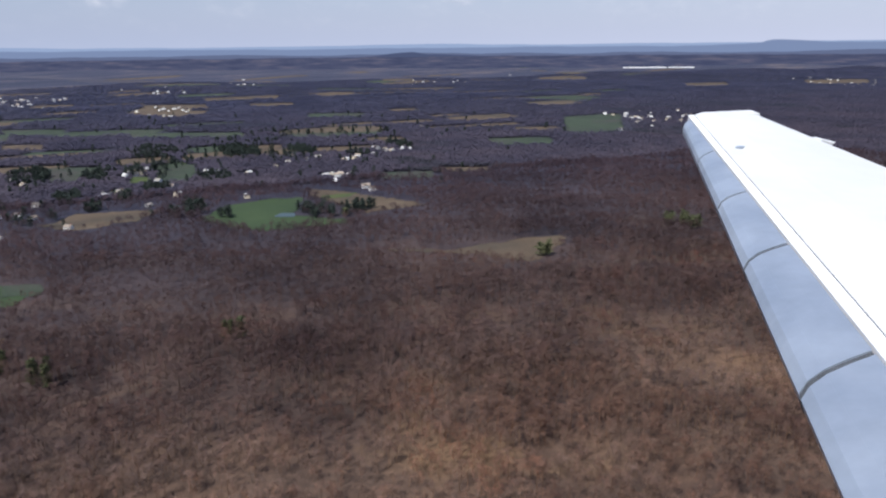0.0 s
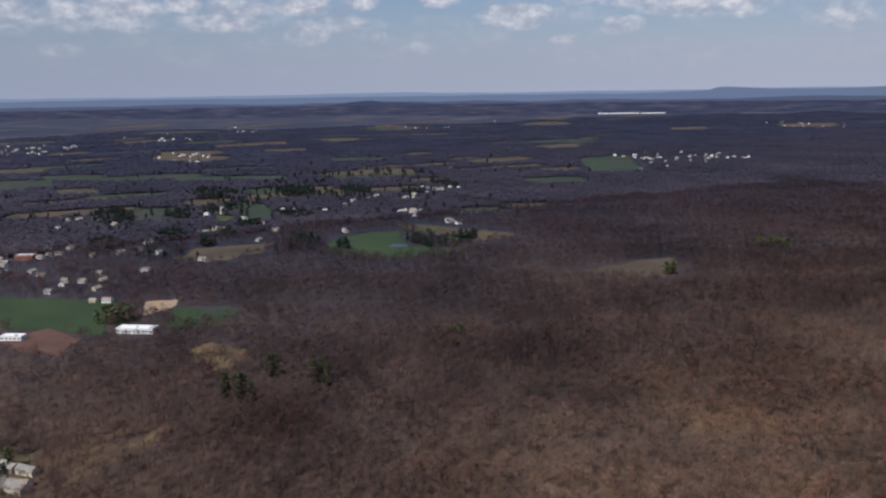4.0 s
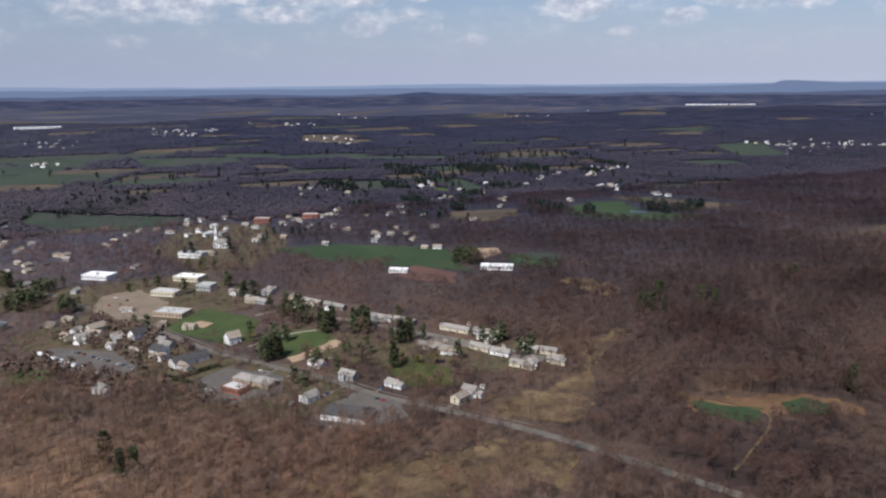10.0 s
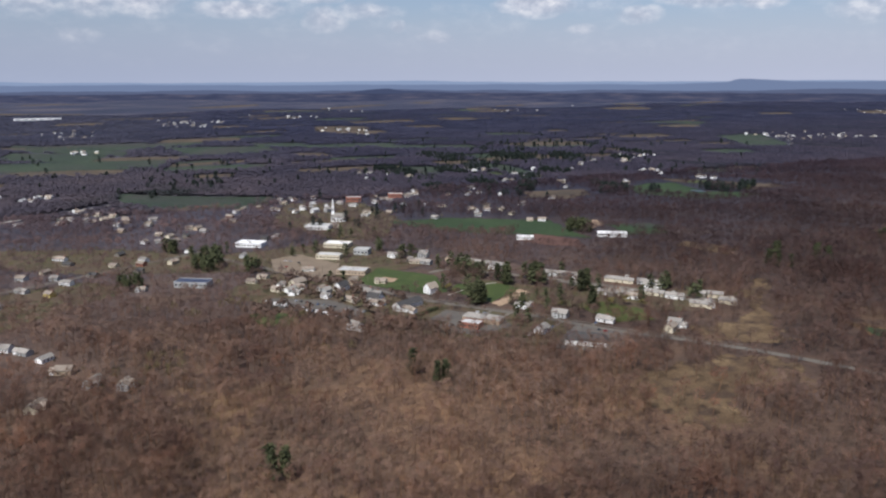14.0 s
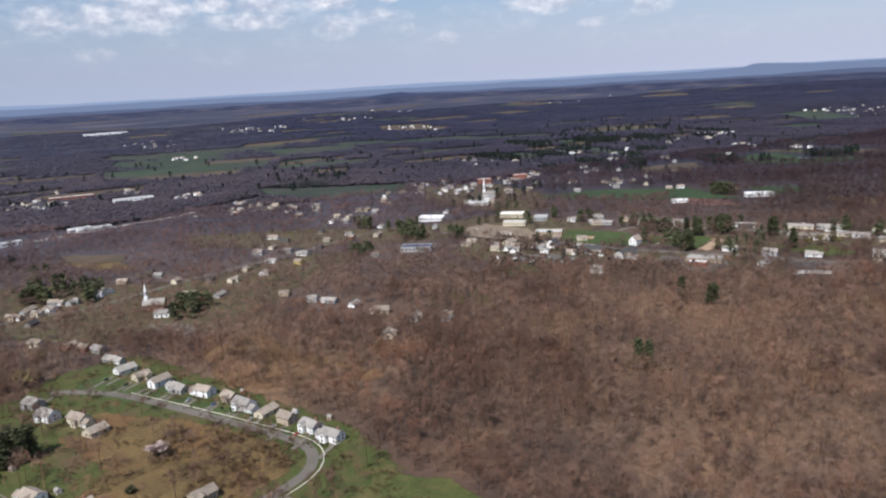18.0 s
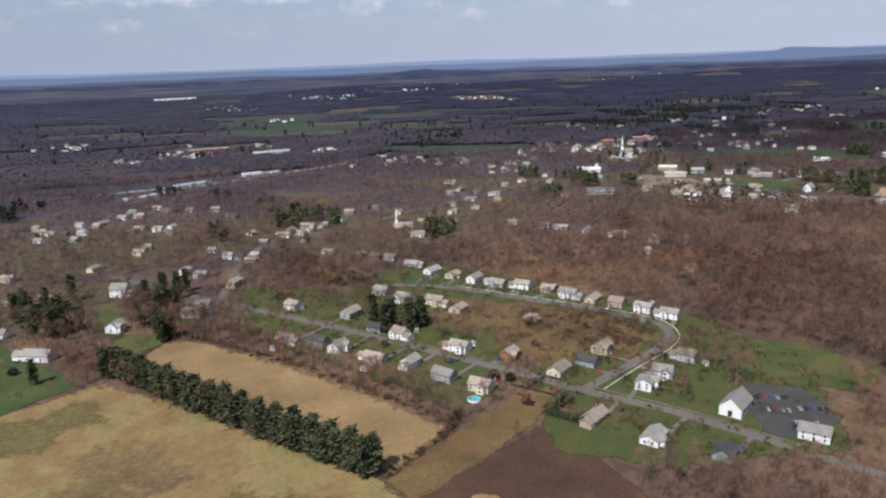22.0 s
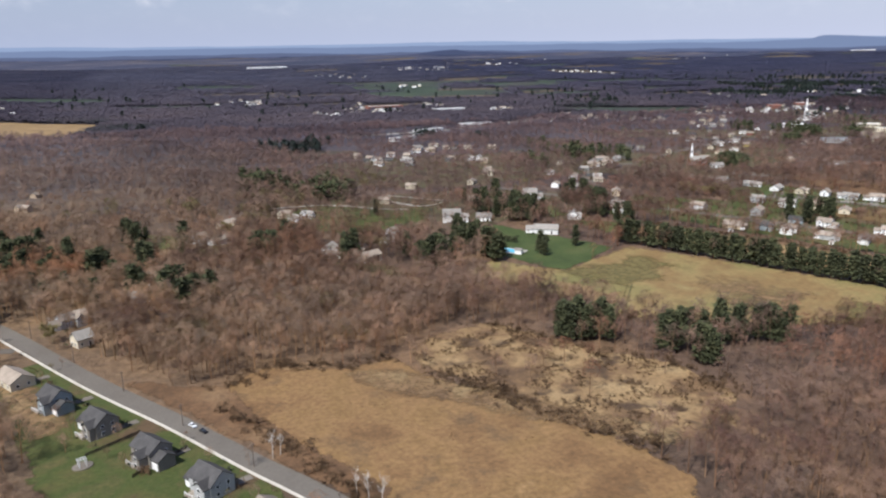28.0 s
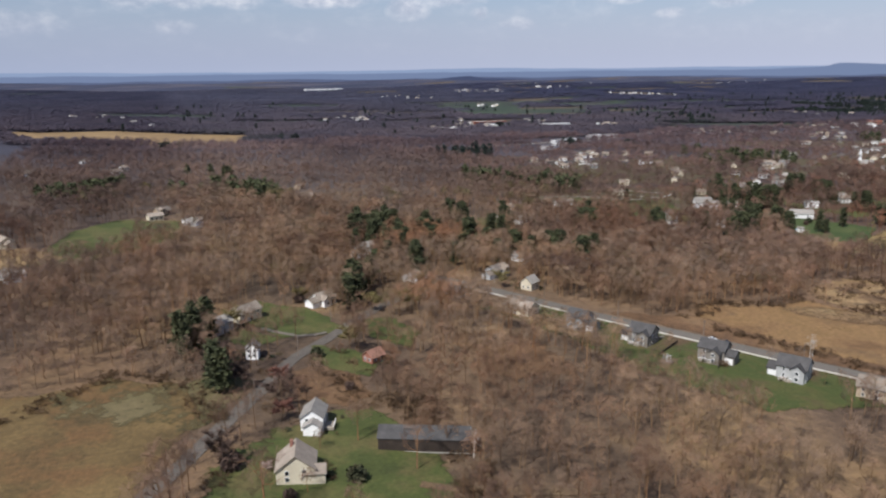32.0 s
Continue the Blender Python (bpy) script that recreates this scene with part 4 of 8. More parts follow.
patch("back_field", [(-1031, 336), (-1018, 332), (-1003, 306), (-995, 285), (-1004, 283), (-1028, 309)], LAWN, "green field strip behind the trees", lift=0.2)
patch("back_field", [(-1118, 412), (-1090, 397), (-1089, 373), (-1112, 375)], LAWN, "green field beyond the straight road", lift=0.2)
patch("back_lawn", [(-882, 356), (-869, 360), (-857, 340), (-871, 331), (-879, 332)], LAWN, "green lawn between tall pines", lift=0.2)
patch("back_lawn", [(-895, 409), (-878, 408), (-874, 360), (-866, 339), (-887, 365)], YARD, "patchy lawn behind the pines", lift=0.15, keep=0.1)
patch("dark_lawn", [(-742, 207), (-718, 196), (-704, 169), (-687, 150), (-722, 156), (-752, 183)], YARD, "dark green lawn beside the ploughed field", lift=0.26, fade=5)
patch("park_lawn", [(-464, 461), (-437, 450), (-441, 424), (-462, 433)], TURF, "green lawn beside the strip buildings", lift=0.2)
ribbon("farm_track", [(-153, 276), (-133, 244), (-169, 219), (-183, 212)],  1.3, REEDS, "dusty track through the rough field", 0.34, 0.3, "track")
ribbon("terrace_drive", [(-322, 500), (-300, 500), (-262, 455), (-232, 415), (-212, 385), (-196, 362)], 4.2, LOT, "grey drive between the terraces", 0.3, 2.5, "driveway")
patch("terrace_lot", [(-254, 436), (-240, 430), (-212, 390), (-218, 380), (-236, 398)], LOT, "grey parking lot of the terraces", lift=0.26, rag=0.5, category="car park")
patch("terrace_lot", [(-206, 358), (-196, 366), (-186, 350), (-194, 344)], LOT, "grey parking lot of the terraces", lift=0.26, rag=0.5, category="car park")
patch("rusty_ground", [(-1178, 218), (-1164, 216), (-1152, 198), (-1155, 174), (-1177, 180)], RUST, "rusty undergrowth between bare trees", keep=0.45, rag=5, fade=8)
patch("rusty_ground", [(-1257, 307), (-1245, 346), (-1228, 351), (-1226, 318), (-1243, 303), (-1249, 284)], RUST, "rusty undergrowth in the wood", keep=0.5, rag=5, fade=8)
patch("rusty_ground", [(-664, 428), (-639, 410), (-629, 363), (-638, 318), (-670, 340), (-674, 390)], RUST, "rusty clearing behind the row of houses", keep=0.45, rag=5, fade=8)
patch("hill_clearing", [(-749, 700), (-737, 720), (-715, 713), (-701, 671), (-687, 625), (-710, 638), (-729, 653)], DRYGRASS, "tan clearing on a low hill", rag=4, fade=5)
patch("village_lawn", [(-1040, 431), (-1016, 456), (-972, 430), (-948, 429), (-961, 385), (-987, 373), (-1021, 384)], YARD, "olive lawns among tall trees", lift=0.14, keep=0.35, rag=5)
patch("village_lawn", [(-1017, 326), (-1003, 308), (-995, 284), (-1008, 287)], LAWN, "small green lawn between houses", lift=0.16)
patch("village_lawn", [(-886, 411), (-872, 400), (-880, 374), (-892, 378)], LAWN, "green lawn behind the pines", lift=0.2)
ribbon("highway", [(-905, 815), (-836, 826), (-786, 835), (-732, 855), (-689, 880), (-639, 901), (-604, 929), (-571, 948), (-520, 985)], 9.0, CONCRETE, "pale straight road through the woods", 0.4, 8.0)
ribbon("church_road", [(-829, 391), (-800, 480), (-769, 523), (-730, 525), (-700, 540), (-664, 561), (-560, 610), (-470, 655)], 4.4, ROADWAY, "grey road past the brick church", 0.2)
ribbon("field_track", [(-934.5, 280.0), (-919.5, 248.0)], 0.55, OLIVE, "faint wheel track across the hay field", 0.28, 0.1, "track")
ribbon("field_track", [(-936.2, 280.0), (-921.2, 248.0)], 0.55, ROUGH, "faint wheel track across the hay field", 0.28, 0.1, "track")
ribbon("field_track", [(-918.0, 252.0), (-936.0, 230.0)], 0.55, ROUGH, "faint wheel track across the hay field", 0.28, 0.1, "track")
ribbon("field_track", [(-919.8, 252.6), (-937.8, 230.6)], 0.55, OLIVE, "faint wheel track across the hay field", 0.28, 0.1, "track")
patch("road_verge", [(-1120, 226), (-1099, 194), (-1081, 165), (-1070, 147), (-1062, 135), (-1058, 142), (-1070, 165), (-1084, 192), (-1088, 210), (-1102, 214)], RUST, "rusty verge between the road and the meadow", lift=0.14, keep=0.12, rag=1.5)
ribbon("field_path", [(-1215.4, 133.1), (-1209.9, 129.7), (-1203.8, 126.5), (-1193.0, 122.8), (-1179.3, 119.4)], 2.2, REEDS, "pale dirt path behind the tobacco shed", 0.26, 1.0, "track")
ribbon("main_road", [(-470, 660), (-425, 569), (-385, 500), (-358, 445), (-331, 406), (-307, 374), (-287, 339), (-267, 314), (-240, 278), (-219, 243), (-190, 190)], 4.6, ROADWAY, "grey main road through the village", clear=4.0)
ribbon("estate_road", [(-880, 470), (-829, 391), (-800, 348), (-770, 302), (-747, 264), (-731, 238), (-719, 216), (-701, 189), (-692, 171), (-684, 154), (-668, 118)], 4.8, ROADWAY, "grey road along the housing estate", clear=5.0)
ribbon("loop_road", [(-719, 216), (-691, 227), (-663, 239), (-652, 250), (-651, 266), (-666, 291), (-687, 322), (-711, 355), (-728, 370), (-742, 378)], 4.4, ROADWAY, "dark loop road of the housing estate", lift=0.24, clear=4.0)
ribbon("farm_road", [(-1163, 287), (-1153, 272), (-1125, 225), (-1103, 192), (-1085, 163), (-1075, 148), (-1046, 100)], 6.2, ROADWAY, "straight grey road past the new houses", clear=8.0)
ribbon("lane", [(-1284, 115), (-1268, 144), (-1260, 156.6), (-1251, 172), (-1239.5, 191), (-1229, 209), (-1216.6, 222.5), (-1201, 241), (-1187, 254), (-1172, 262), (-1150, 258)], 3.9, LANE, "narrow brown-grey lane past the farmhouse", clear=4.5)

# ---------- trees ----------
def sliver(a, b, w, rng):
    """A twig as a three-cornered blade from a to b."""
    d = b - a
    s = np.cross(d, rng.normal(size=3))
    s = s / (np.linalg.norm(s) + 1e-9) * w / 2
    return [a - s, a + s, b]


def prism(a, b, ra, rb, sides=3):
    """A tapered round of wood from a to b, as triangles."""
    d = (b - a) / np.linalg.norm(b - a)
    u = np.cross(d, (0.31, 0.77, 0.55))
    u /= np.linalg.norm(u)
    v = np.cross(d, u)
    ring = [u * math.cos(k * math.tau / sides) + v * math.sin(k * math.tau / sides) for k in range(sides)]
    tris = []
    for k in range(sides):
        p, q = ring[k], ring[(k + 1) % sides]
        tris += [[a + p * ra, a + q * ra, b + q * rb], [a + p * ra, b + q * rb, b + p * rb]]
    return tris


def bare_tree(seed, limbs, twigs, width, spread=0.26, sides=3):
    """A leafless tree of height 1 as a soup of triangles: trunk, limbs, twigs."""
    rng = np.random.default_rng(seed)
    top = np.array([rng.normal() * 0.03, rng.normal() * 0.03, 0.72])
    tris = prism(np.array([0, 0, -0.05]), top, 0.014, 0.005, sides)
    ends = [(np.array([0, 0, 0.45]), top)]
    for k in range(limbs):
        a = top * rng.uniform(0.38, 0.95)
        turn = k * 2.4 + rng.uniform(0, 1)
        out = spread * rng.uniform(0.55, 1.1)
        b = a + np.array([math.cos(turn) * out, math.sin(turn) * out, rng.uniform(0.10, 0.30)])
        b[2] = min(b[2], 0.93)
        tris += prism(a, b, 0.005, 0.0015, 3)
        ends.append((a, b))
    for k in range(twigs):
        a, b = ends[rng.integers(len(ends))]
        p = a + (b - a) * rng.uniform(0.35, 1.0)
        d = rng.normal(size=3) * (1, 1, 0.7) + (0, 0, 0.75)
        d = d / np.linalg.norm(d) * rng.uniform(0.09, 0.20)
        q = p + d
        q[2] = min(q[2], 1.0)
        tris.append(sliver(p, q, width * rng.uniform(0.6, 1.3), rng))
    return np.array(tris)


def crowned(seed, limbs, twigs, sprays, size=0.20, width=0.009, spread=0.2, trunk=True, level=0.0):
    """A bare tree whose fine twigs fill out a rounded crown: the triangles, and how many of them are solid wood."""
    solid = bare_tree(seed, limbs, twigs, width, spread) if trunk else np.zeros((0, 3, 3))
    rng = np.random.default_rng(seed + 500)
    tris = []
    for k in range(sprays):
        # places spread over the upper part of an egg, and a few inside it
        z = 1.0 - 1.45 * (k + rng.uniform(0, 1)) / sprays
        turn, fill = k * 2.4 + rng.uniform(-0.5, 0.5), rng.uniform(0.72, 1.05)
        flat = math.sqrt(max(0.0, 1 - z * z))
        out = np.array([math.cos(turn) * flat, math.sin(turn) * flat, z])
        c = out * fill * (spread * 1.05, spread * 1.05, 0.32) + (0, 0, 0.62)
        face = out * (1, 1, 0.9) + rng.normal(size=3) * (0.42 - 0.14 * level) + (0, 0, level)
        face /= np.linalg.norm(face)
        a = np.cross(face, rng.normal(size=3))
        a /= np.linalg.norm(a)
        b = np.cross(face, a)
        s = size * rng.uniform(0.75, 1.3)
        tri = [c - a * s * 0.55 - b * s * 0.30, c + a * s * 0.55 - b * s * 0.34, c + b * s * 0.62]
        tris.append([np.array([p[0], p[1], min(p[2], 1.0)]) for p in tri])
    return np.concatenate([solid, np.array(tris)]), len(solid)


def white_pine(seed, boughs, sprays, girth=0.21, size=0.10):
    """A white pine of height 1: plumes of needles on level boughs, full and rounded."""
    rng = np.random.default_rng(seed)
    tris = []
    for k in range(boughs):
        z = 0.14 + 0.82 * (k + rng.uniform(0, 0.8)) / boughs
        full = (1 - max(0.0, z - 0.18) / 0.86) ** 0.75 * (0.75 + 0.25 * min(1, z / 0.25))
        turn, out = k * 2.4 + rng.uniform(-0.4, 0.4), girth * full * rng.uniform(0.35, 0.85)
        c = np.array([math.cos(turn) * out, math.sin(turn) * out, z])
        for _ in range(sprays):
            p = c + rng.normal(size=3) * (0.05, 0.05, 0.018)
            q = p + rng.normal(size=3) * (size, size, size * 0.35) + (0, 0, size * 0.25)
            tris.append(sliver(p, q, size * rng.uniform(0.7, 1.2), rng))
    return np.array(tris)


def stand(x, y):
    """How grown a stand of trees is, from 0 to 1: old groves and young thickets a few dozen metres across."""
    return np.clip(0.5 + 0.3 * (np.sin(x / 13 + 1.7 * np.sin(y / 19)) * np.sin(y / 11 + 1.3 * np.sin(x / 23 + 2)) + 0.7 * np.sin(x / 37 + y / 29 + 1.1 * np.sin(y / 31))), 0, 1)


def plant(name, kinds, xs, ys, low, high, material, label, category="woodland", seed=1, lift=0.0, squash=1.0, kind="stuff", clumps=False):
    """Sets trees of the given kinds on the ground and joins them into one piece of woodland."""
    if len(xs) == 0:
        return None
    rng = np.random.default_rng(seed)
    xs, ys = np.asarray(xs), np.asarray(ys)
    zs = height(xs, ys) + lift
    which = rng.integers(0, len(kinds), len(xs))
    parts, marks, tones = [], [], []
    for k, soup in enumerate(kinds):
        solid = None
        if isinstance(soup, tuple):
            soup, solid = soup
        m = which == k
        c = int(m.sum())
        if not c:
            continue
        turn, size = rng.uniform(0, math.tau, c), rng.uniform(low, high, c)
        if clumps:
            size *= 0.62 + 0.66 * stand(xs[m], ys[m])
        wide = size * rng.uniform(0.8, 1.25, c) * squash
        co, si = np.cos(turn)[:, None, None], np.sin(turn)[:, None, None]
        x = (soup[None, ..., 0] * co - soup[None, ..., 1] * si) * wide[:, None, None] + xs[m][:, None, None]
        y = (soup[None, ..., 0] * si + soup[None, ..., 1] * co) * wide[:, None, None] + ys[m][:, None, None]
        z = soup[None, ..., 2] * size[:, None, None] + zs[m][:, None, None]
        parts.append(np.stack([x, y, z], -1).reshape(-1, 3))
        tones.append(np.repeat(np.clip(rng.normal(0.5, 0.24, c), 0, 1), len(soup) * 3))
        if solid is not None:
            marks.append(np.tile(np.arange(len(soup)) >= solid, c))
    verts = np.concatenate(parts)
    ob = new(name, mesh_from(name, verts, np.arange(len(verts)).reshape(-1, 3), material[0] if marks else material))
    ob.data.attributes.new("tone", "FLOAT", "POINT").data.foreach_set("value", np.concatenate(tones).astype(np.float32))
    if marks:
        ob.data.materials.append(material[1])
        ob.data.polygons.foreach_set("material_index", np.concatenate(marks).astype(np.int32))
    return tagged(ob, label, category, kind=kind)


def scatter(x0, x1, y0, y1, gap, seed):
    """Jittered grid of places."""
    rng = np.random.default_rng(seed)
    gx, gy = np.meshgrid(np.arange(x0, x1, gap), np.arange(y0, y1, gap))
    gx = gx.ravel() + rng.uniform(-0.48, 0.48, gx.size) * gap
    gy = gy.ravel() + rng.uniform(-0.48, 0.48, gy.size) * gap
    return gx, gy, rng.uniform(0, 1, gx.size)


def wild(x, y, luck):
    """Where woods grow: outside the open land, thinned where gardens are."""
    keep = np.ones(len(x))
    for pts, share in OPEN:
        keep = np.where(inside(pts, x, y), np.minimum(keep, share), keep)
    return luck < keep


NEAR_KINDS = [crowned(s, 4, 22, 22, 0.18, spread=0.21) for s in range(11, 18)]
MID_KINDS = [crowned(s, 0, 4, 13, 0.25, 0.014, 0.24, level=0.3) for s in range(21, 27)]
FAR_KINDS = [crowned(s, 0, 0, 7, 0.50, 0.05, 0.36, False, 1.4) for s in range(31, 36)]
FAR_PINES = [white_pine(s, 16, 6, 0.23, 0.125) for s in range(51, 55)]



# ---------- buildings ----------
CACHE = {}
HOMES = []  # place, turn and size of every house


def part(name, me, parent, at=(0, 0, 0), turn=0.0, label=""):
    """A mesh as one part under its thing."""
    ob = new(name, me)
    ob.parent = parent
    ob.location, ob.rotation_euler = at, (0, 0, radians(turn))
    if label:
        ob["label"] = label
    return ob


def block(name, sx, sy, sz, material, taper=0.0):
    """Box on its base, with the top drawn in where tapered. Alike boxes share one mesh."""
    key = ("block", round(sx, 2), round(sy, 2), round(sz, 2), material.name, taper)
    if key not in CACHE:
        x, y, k = sx / 2, sy / 2, 1 - taper
        v = [(-x, -y, 0), (x, -y, 0), (x, y, 0), (-x, y, 0), (-x * k, -y * k, sz), (x * k, -y * k, sz), (x * k, y * k, sz), (-x * k, y * k, sz)]
        f = [(0, 3, 2, 1), (4, 5, 6, 7), (0, 1, 5, 4), (1, 2, 6, 5), (2, 3, 7, 6), (3, 0, 4, 7)]
        CACHE[key] = mesh_from(name, v, f, material)
        CACHE[key].shade_flat()
    return CACHE[key]


def poly_mesh(name, verts, faces, material):
    me = bpy.data.meshes.new(name)
    me.from_pydata(verts, [], faces)
    me.materials.append(material)
    return me


def gabled(sx, sy, eave, rise, material):
    """House walls with a gable at both ends, ridge along x."""
    key = ("gabled", sx, sy, eave, rise, material.name)
    if key not in CACHE:
        x, y = sx / 2, sy / 2
        v = [(s * x, *p) for s in (-1, 1) for p in ((-y, -0.6), (y, -0.6), (y, eave), (0, eave + rise), (-y, eave))]
        f = [(4, 3, 2, 1, 0), (5, 6, 7, 8, 9), (0, 1, 6, 5), (1, 2, 7, 6), (4, 0, 5, 9), (2, 3, 8, 7), (3, 4, 9, 8)]
        CACHE[key] = poly_mesh("wall", v, f, material)
    return CACHE[key]


def pitched(sx, sy, eave, rise, material, over=0.35, thick=0.16, hip=0.0):
    """Roof of two slopes with eaves, ridge along x; hip draws the ridge's ends in."""
    key = ("pitched", sx, sy, eave, rise, material.name, hip)
    if key not in CACHE:
        x, y = sx / 2 + over, sy / 2 + over
        drop = rise * over / (sy / 2)
        low, top, rx = eave - drop + 0.05, eave + rise + 0.05, x - hip
        v = [(-x, -y, low), (x, -y, low), (rx, 0, top), (-rx, 0, top), (x, y, low), (-x, y, low)]
        v += [(a, b, c + thick) for a, b, c in v]
        f = [(6, 7, 8, 9), (8, 10, 11, 9), (3, 2, 1, 0), (3, 5, 4, 2), (0, 1, 7, 6), (4, 5, 11, 10), (1, 2, 8, 7), (2, 4, 10, 8), (5, 3, 9, 11), (3, 0, 6, 9)]
        if hip:
            f += [(7, 10, 8), (6, 9, 11)]
        CACHE[key] = poly_mesh("roof", v, f, material)
    return CACHE[key]


def opening(root, name, at, turn, w, h, fine, material=None):
    """A window or door on a wall: a frame, and its pane set in it."""
    if fine:
        frame_ob = part(name, block(name, w + 0.18, 0.10, h + 0.18, TRIM), root, at, turn)
        pane = new("pane" if name == "window" else "panel", block("pane", w, 0.06, h, material or GLASS))
        pane.parent = frame_ob
        pane.location = (0, -0.045, 0.09)
    else:
        part(name, block(name, w, 0.10, h, material or GLASS), root, at, turn)


def wall_openings(root, sx, sy, eave, fine, door=True, plain=False):
    if plain:
        for k in (-0.3, 0.3):
            opening(root, "window", (k * sx, -sy / 2 - 0.02, eave * 0.3), 0, 0.9, eave * 0.4, False)
        opening(root, "door", (0, -sy / 2 - 0.02, 0.1), 0, 0.75, 1.6, False, DARKWOOD)
        return
    floors = 2 if eave > 3.0 else 1
    cols = max(2, int(sx / (2.8 if fine and sx < 12 else 4.4)))
    tall = 0.85 if fine else 0.9
    for side, turn in ((-1, 0), (1, 180)) if fine else ((-1, 0),):
        for f in range(floors):
            for c in range(cols):
                x = (c + 0.5) / cols * sx - sx / 2
                z = 0.75 + f * (eave - 0.4) / floors
                if door and f == 0 and c == cols // 2:
                    opening(root, "door", (x, side * (sy / 2 + 0.02), 0.1), turn, 0.75, 1.6, fine, DARKWOOD)
                else:
                    opening(root, "window", (x, side * (sy / 2 + 0.02), z), turn, 0.62, tall, fine)
    for side, turn in ((1, 90), (-1, -90)):
        for f in range(floors):
            for c in ((-0.22, 0.22) if fine else (0.0,)):
                opening(root, "window", (side * (sx / 2 + 0.02), c * sy, 0.75 + f * (eave - 0.4) / floors), turn, 0.7, tall, fine)


WORDS = {"w": "white", "c": "cream", "g": "grey", "b": "blue-grey", "t": "tan", "r": "brick-red", "d": "taupe", "y": "yellow"}


def thing(name, x, y, turn, label, category, group="", sink=0.0):
    root = new(name)
    root.empty_display_size = 0.5
    root.location, root.rotation_euler = (x, y, ground_at(x, y) - sink), (0, 0, radians(turn))
    return tagged(root, label, category, group)


def house(x, y, turn, style="w", roof="grey", sx=9.6, sy=6.2, eave=3.5, rise=2.0, wing=None, chimney=True, deck=False, fine=False, where="among bare trees", group="", name="house", hip=0.0, cross=None):
    """A dwelling: walls, roof, windows, door, and where it has them a wing with a garage, a chimney and a deck."""
    OPEN.append((ring_of(x, y - 2 - (y > 420) * 9, min(sx * 0.62, 9) + 2.0 + (y > 420) * 5.0), 0.0))
    HOMES.append((x, y, turn, sx, sy))
    storeys = "two-storey" if eave > 3.0 else "single-storey"
    root = thing(name, x, y, turn, f"{WORDS[style]} {storeys} {name.replace('_', ' ')} with {roof} roof {where}", name.split("_")[-1], group)
    part("wall", gabled(sx, sy, eave, 0.02 if hip else rise, WALL[style]), root)
    part("roof", pitched(sx, sy, eave, rise, ROOF[roof], hip=hip), root)
    wall_openings(root, sx, sy, eave, fine, plain=not fine and y > 420)
    if chimney:
        part("chimney", block("chimney", 0.8, 0.7, eave + rise + 0.9, BRICKS), root, (sx * 0.28, 0.9, 0))
    if wing:
        wx, wy, we, side = wing
        ox = side * (sx / 2 + wx / 2 - 0.3)
        part("wing_wall", gabled(wx, wy, we, wy * 0.3, WALL[style]), root, (ox, -0.4, 0))
        part("wing_roof", pitched(wx, wy, we, wy * 0.3, ROOF[roof]), root, (ox, -0.4, 0))
        if y < 420:
            opening(root, "window", (ox, -0.4 + wy / 2 + 0.02, 0.8), 180, 0.8, 0.9, fine)
        opening(root, "garage_door", (ox, -0.4 - wy / 2 - 0.02, 0.05), 0, 2.2, 1.7, fine, TRIM)
    if cross:
        # a gabled bay that stands out of the long side
        cx, cw, cd, ce = cross
        back = -(sy / 2 + cd / 2 - 1.2)
        part("bay_wall", gabled(cd + 2.4, cw, ce, cw * 0.36, WALL[style]), root, (cx, back, 0), 90)
        part("bay_roof", pitched(cd + 2.4, cw, ce, cw * 0.36, ROOF[roof], 0.3), root, (cx, back, 0), 90)
        for f in range(2 if ce > 3 else 1):
            opening(root, "window", (cx, -(sy / 2 + cd + 0.02), 0.7 + f * 1.7), 0, 0.9, 0.85, fine)
    if deck:
        part("deck", block("deck", 3.6, 2.4, 0.7, DECK), root, (-1.0, -sy / 2 - 1.2, 0), 0, "weathered timber deck")
        for k in range(5):
            part("baluster", block("baluster", 0.08, 0.08, 0.7, TRIM), root, (-2.7 + k * 0.85, -sy / 2 - 2.34, 0.7))
        part("handrail", block("handrail", 3.6, 0.09, 0.08, TRIM), root, (-1.0, -sy / 2 - 2.34, 1.4))
    return root


def settle(turn, plots):
    """A neighbourhood: houses of alike build, each turned and sized a little apart."""
    rng = random.Random(turn * 1000 + len(plots))
    for x, y, style in plots:
        if y > 420 and style == "w":
            style = rng.choice("wwwccgtd")
        near = y < 290
        roof = {"d": "dark", "b": "dark", "t": "brown", "r": "brown", "c": "brown"}.get(style, rng.choice(["grey", "grey", "brown"]))
        spin = turn + rng.choice((0, 0, 0, 90)) + rng.uniform(-7, 7)
        eave = rng.choice((3.1, 2.5, 2.2, 3.2))
        wing = (rng.choice((3.0, 3.6)), 4.2, 2.1, rng.choice((-1, 1))) if rng.random() < (0.45 if y < 420 else 0.2) else None
        house(x, y, spin, style, roof, *(v * (1.0 if y < 420 else 0.84) for v in (rng.choice((7.4, 8.4, 9.4)), rng.choice((5.4, 6.0)), eave, rng.choice((1.6, 1.9)))), wing, rng.random() < 0.4, False, near,
              rng.choice(("on a patchy lawn", "among bare trees", "beside the road")) if y < 500 else "among distant trees",
              cross=(rng.choice((-1.6, 1.6)), 3.2, 1.6, eave) if y < 620 and rng.random() < 0.4 else None)


def ring_of(x, y, r):
    return [(x + r * math.cos(k * math.tau / 8), y + r * math.sin(k * math.tau / 8)) for k in range(8)]


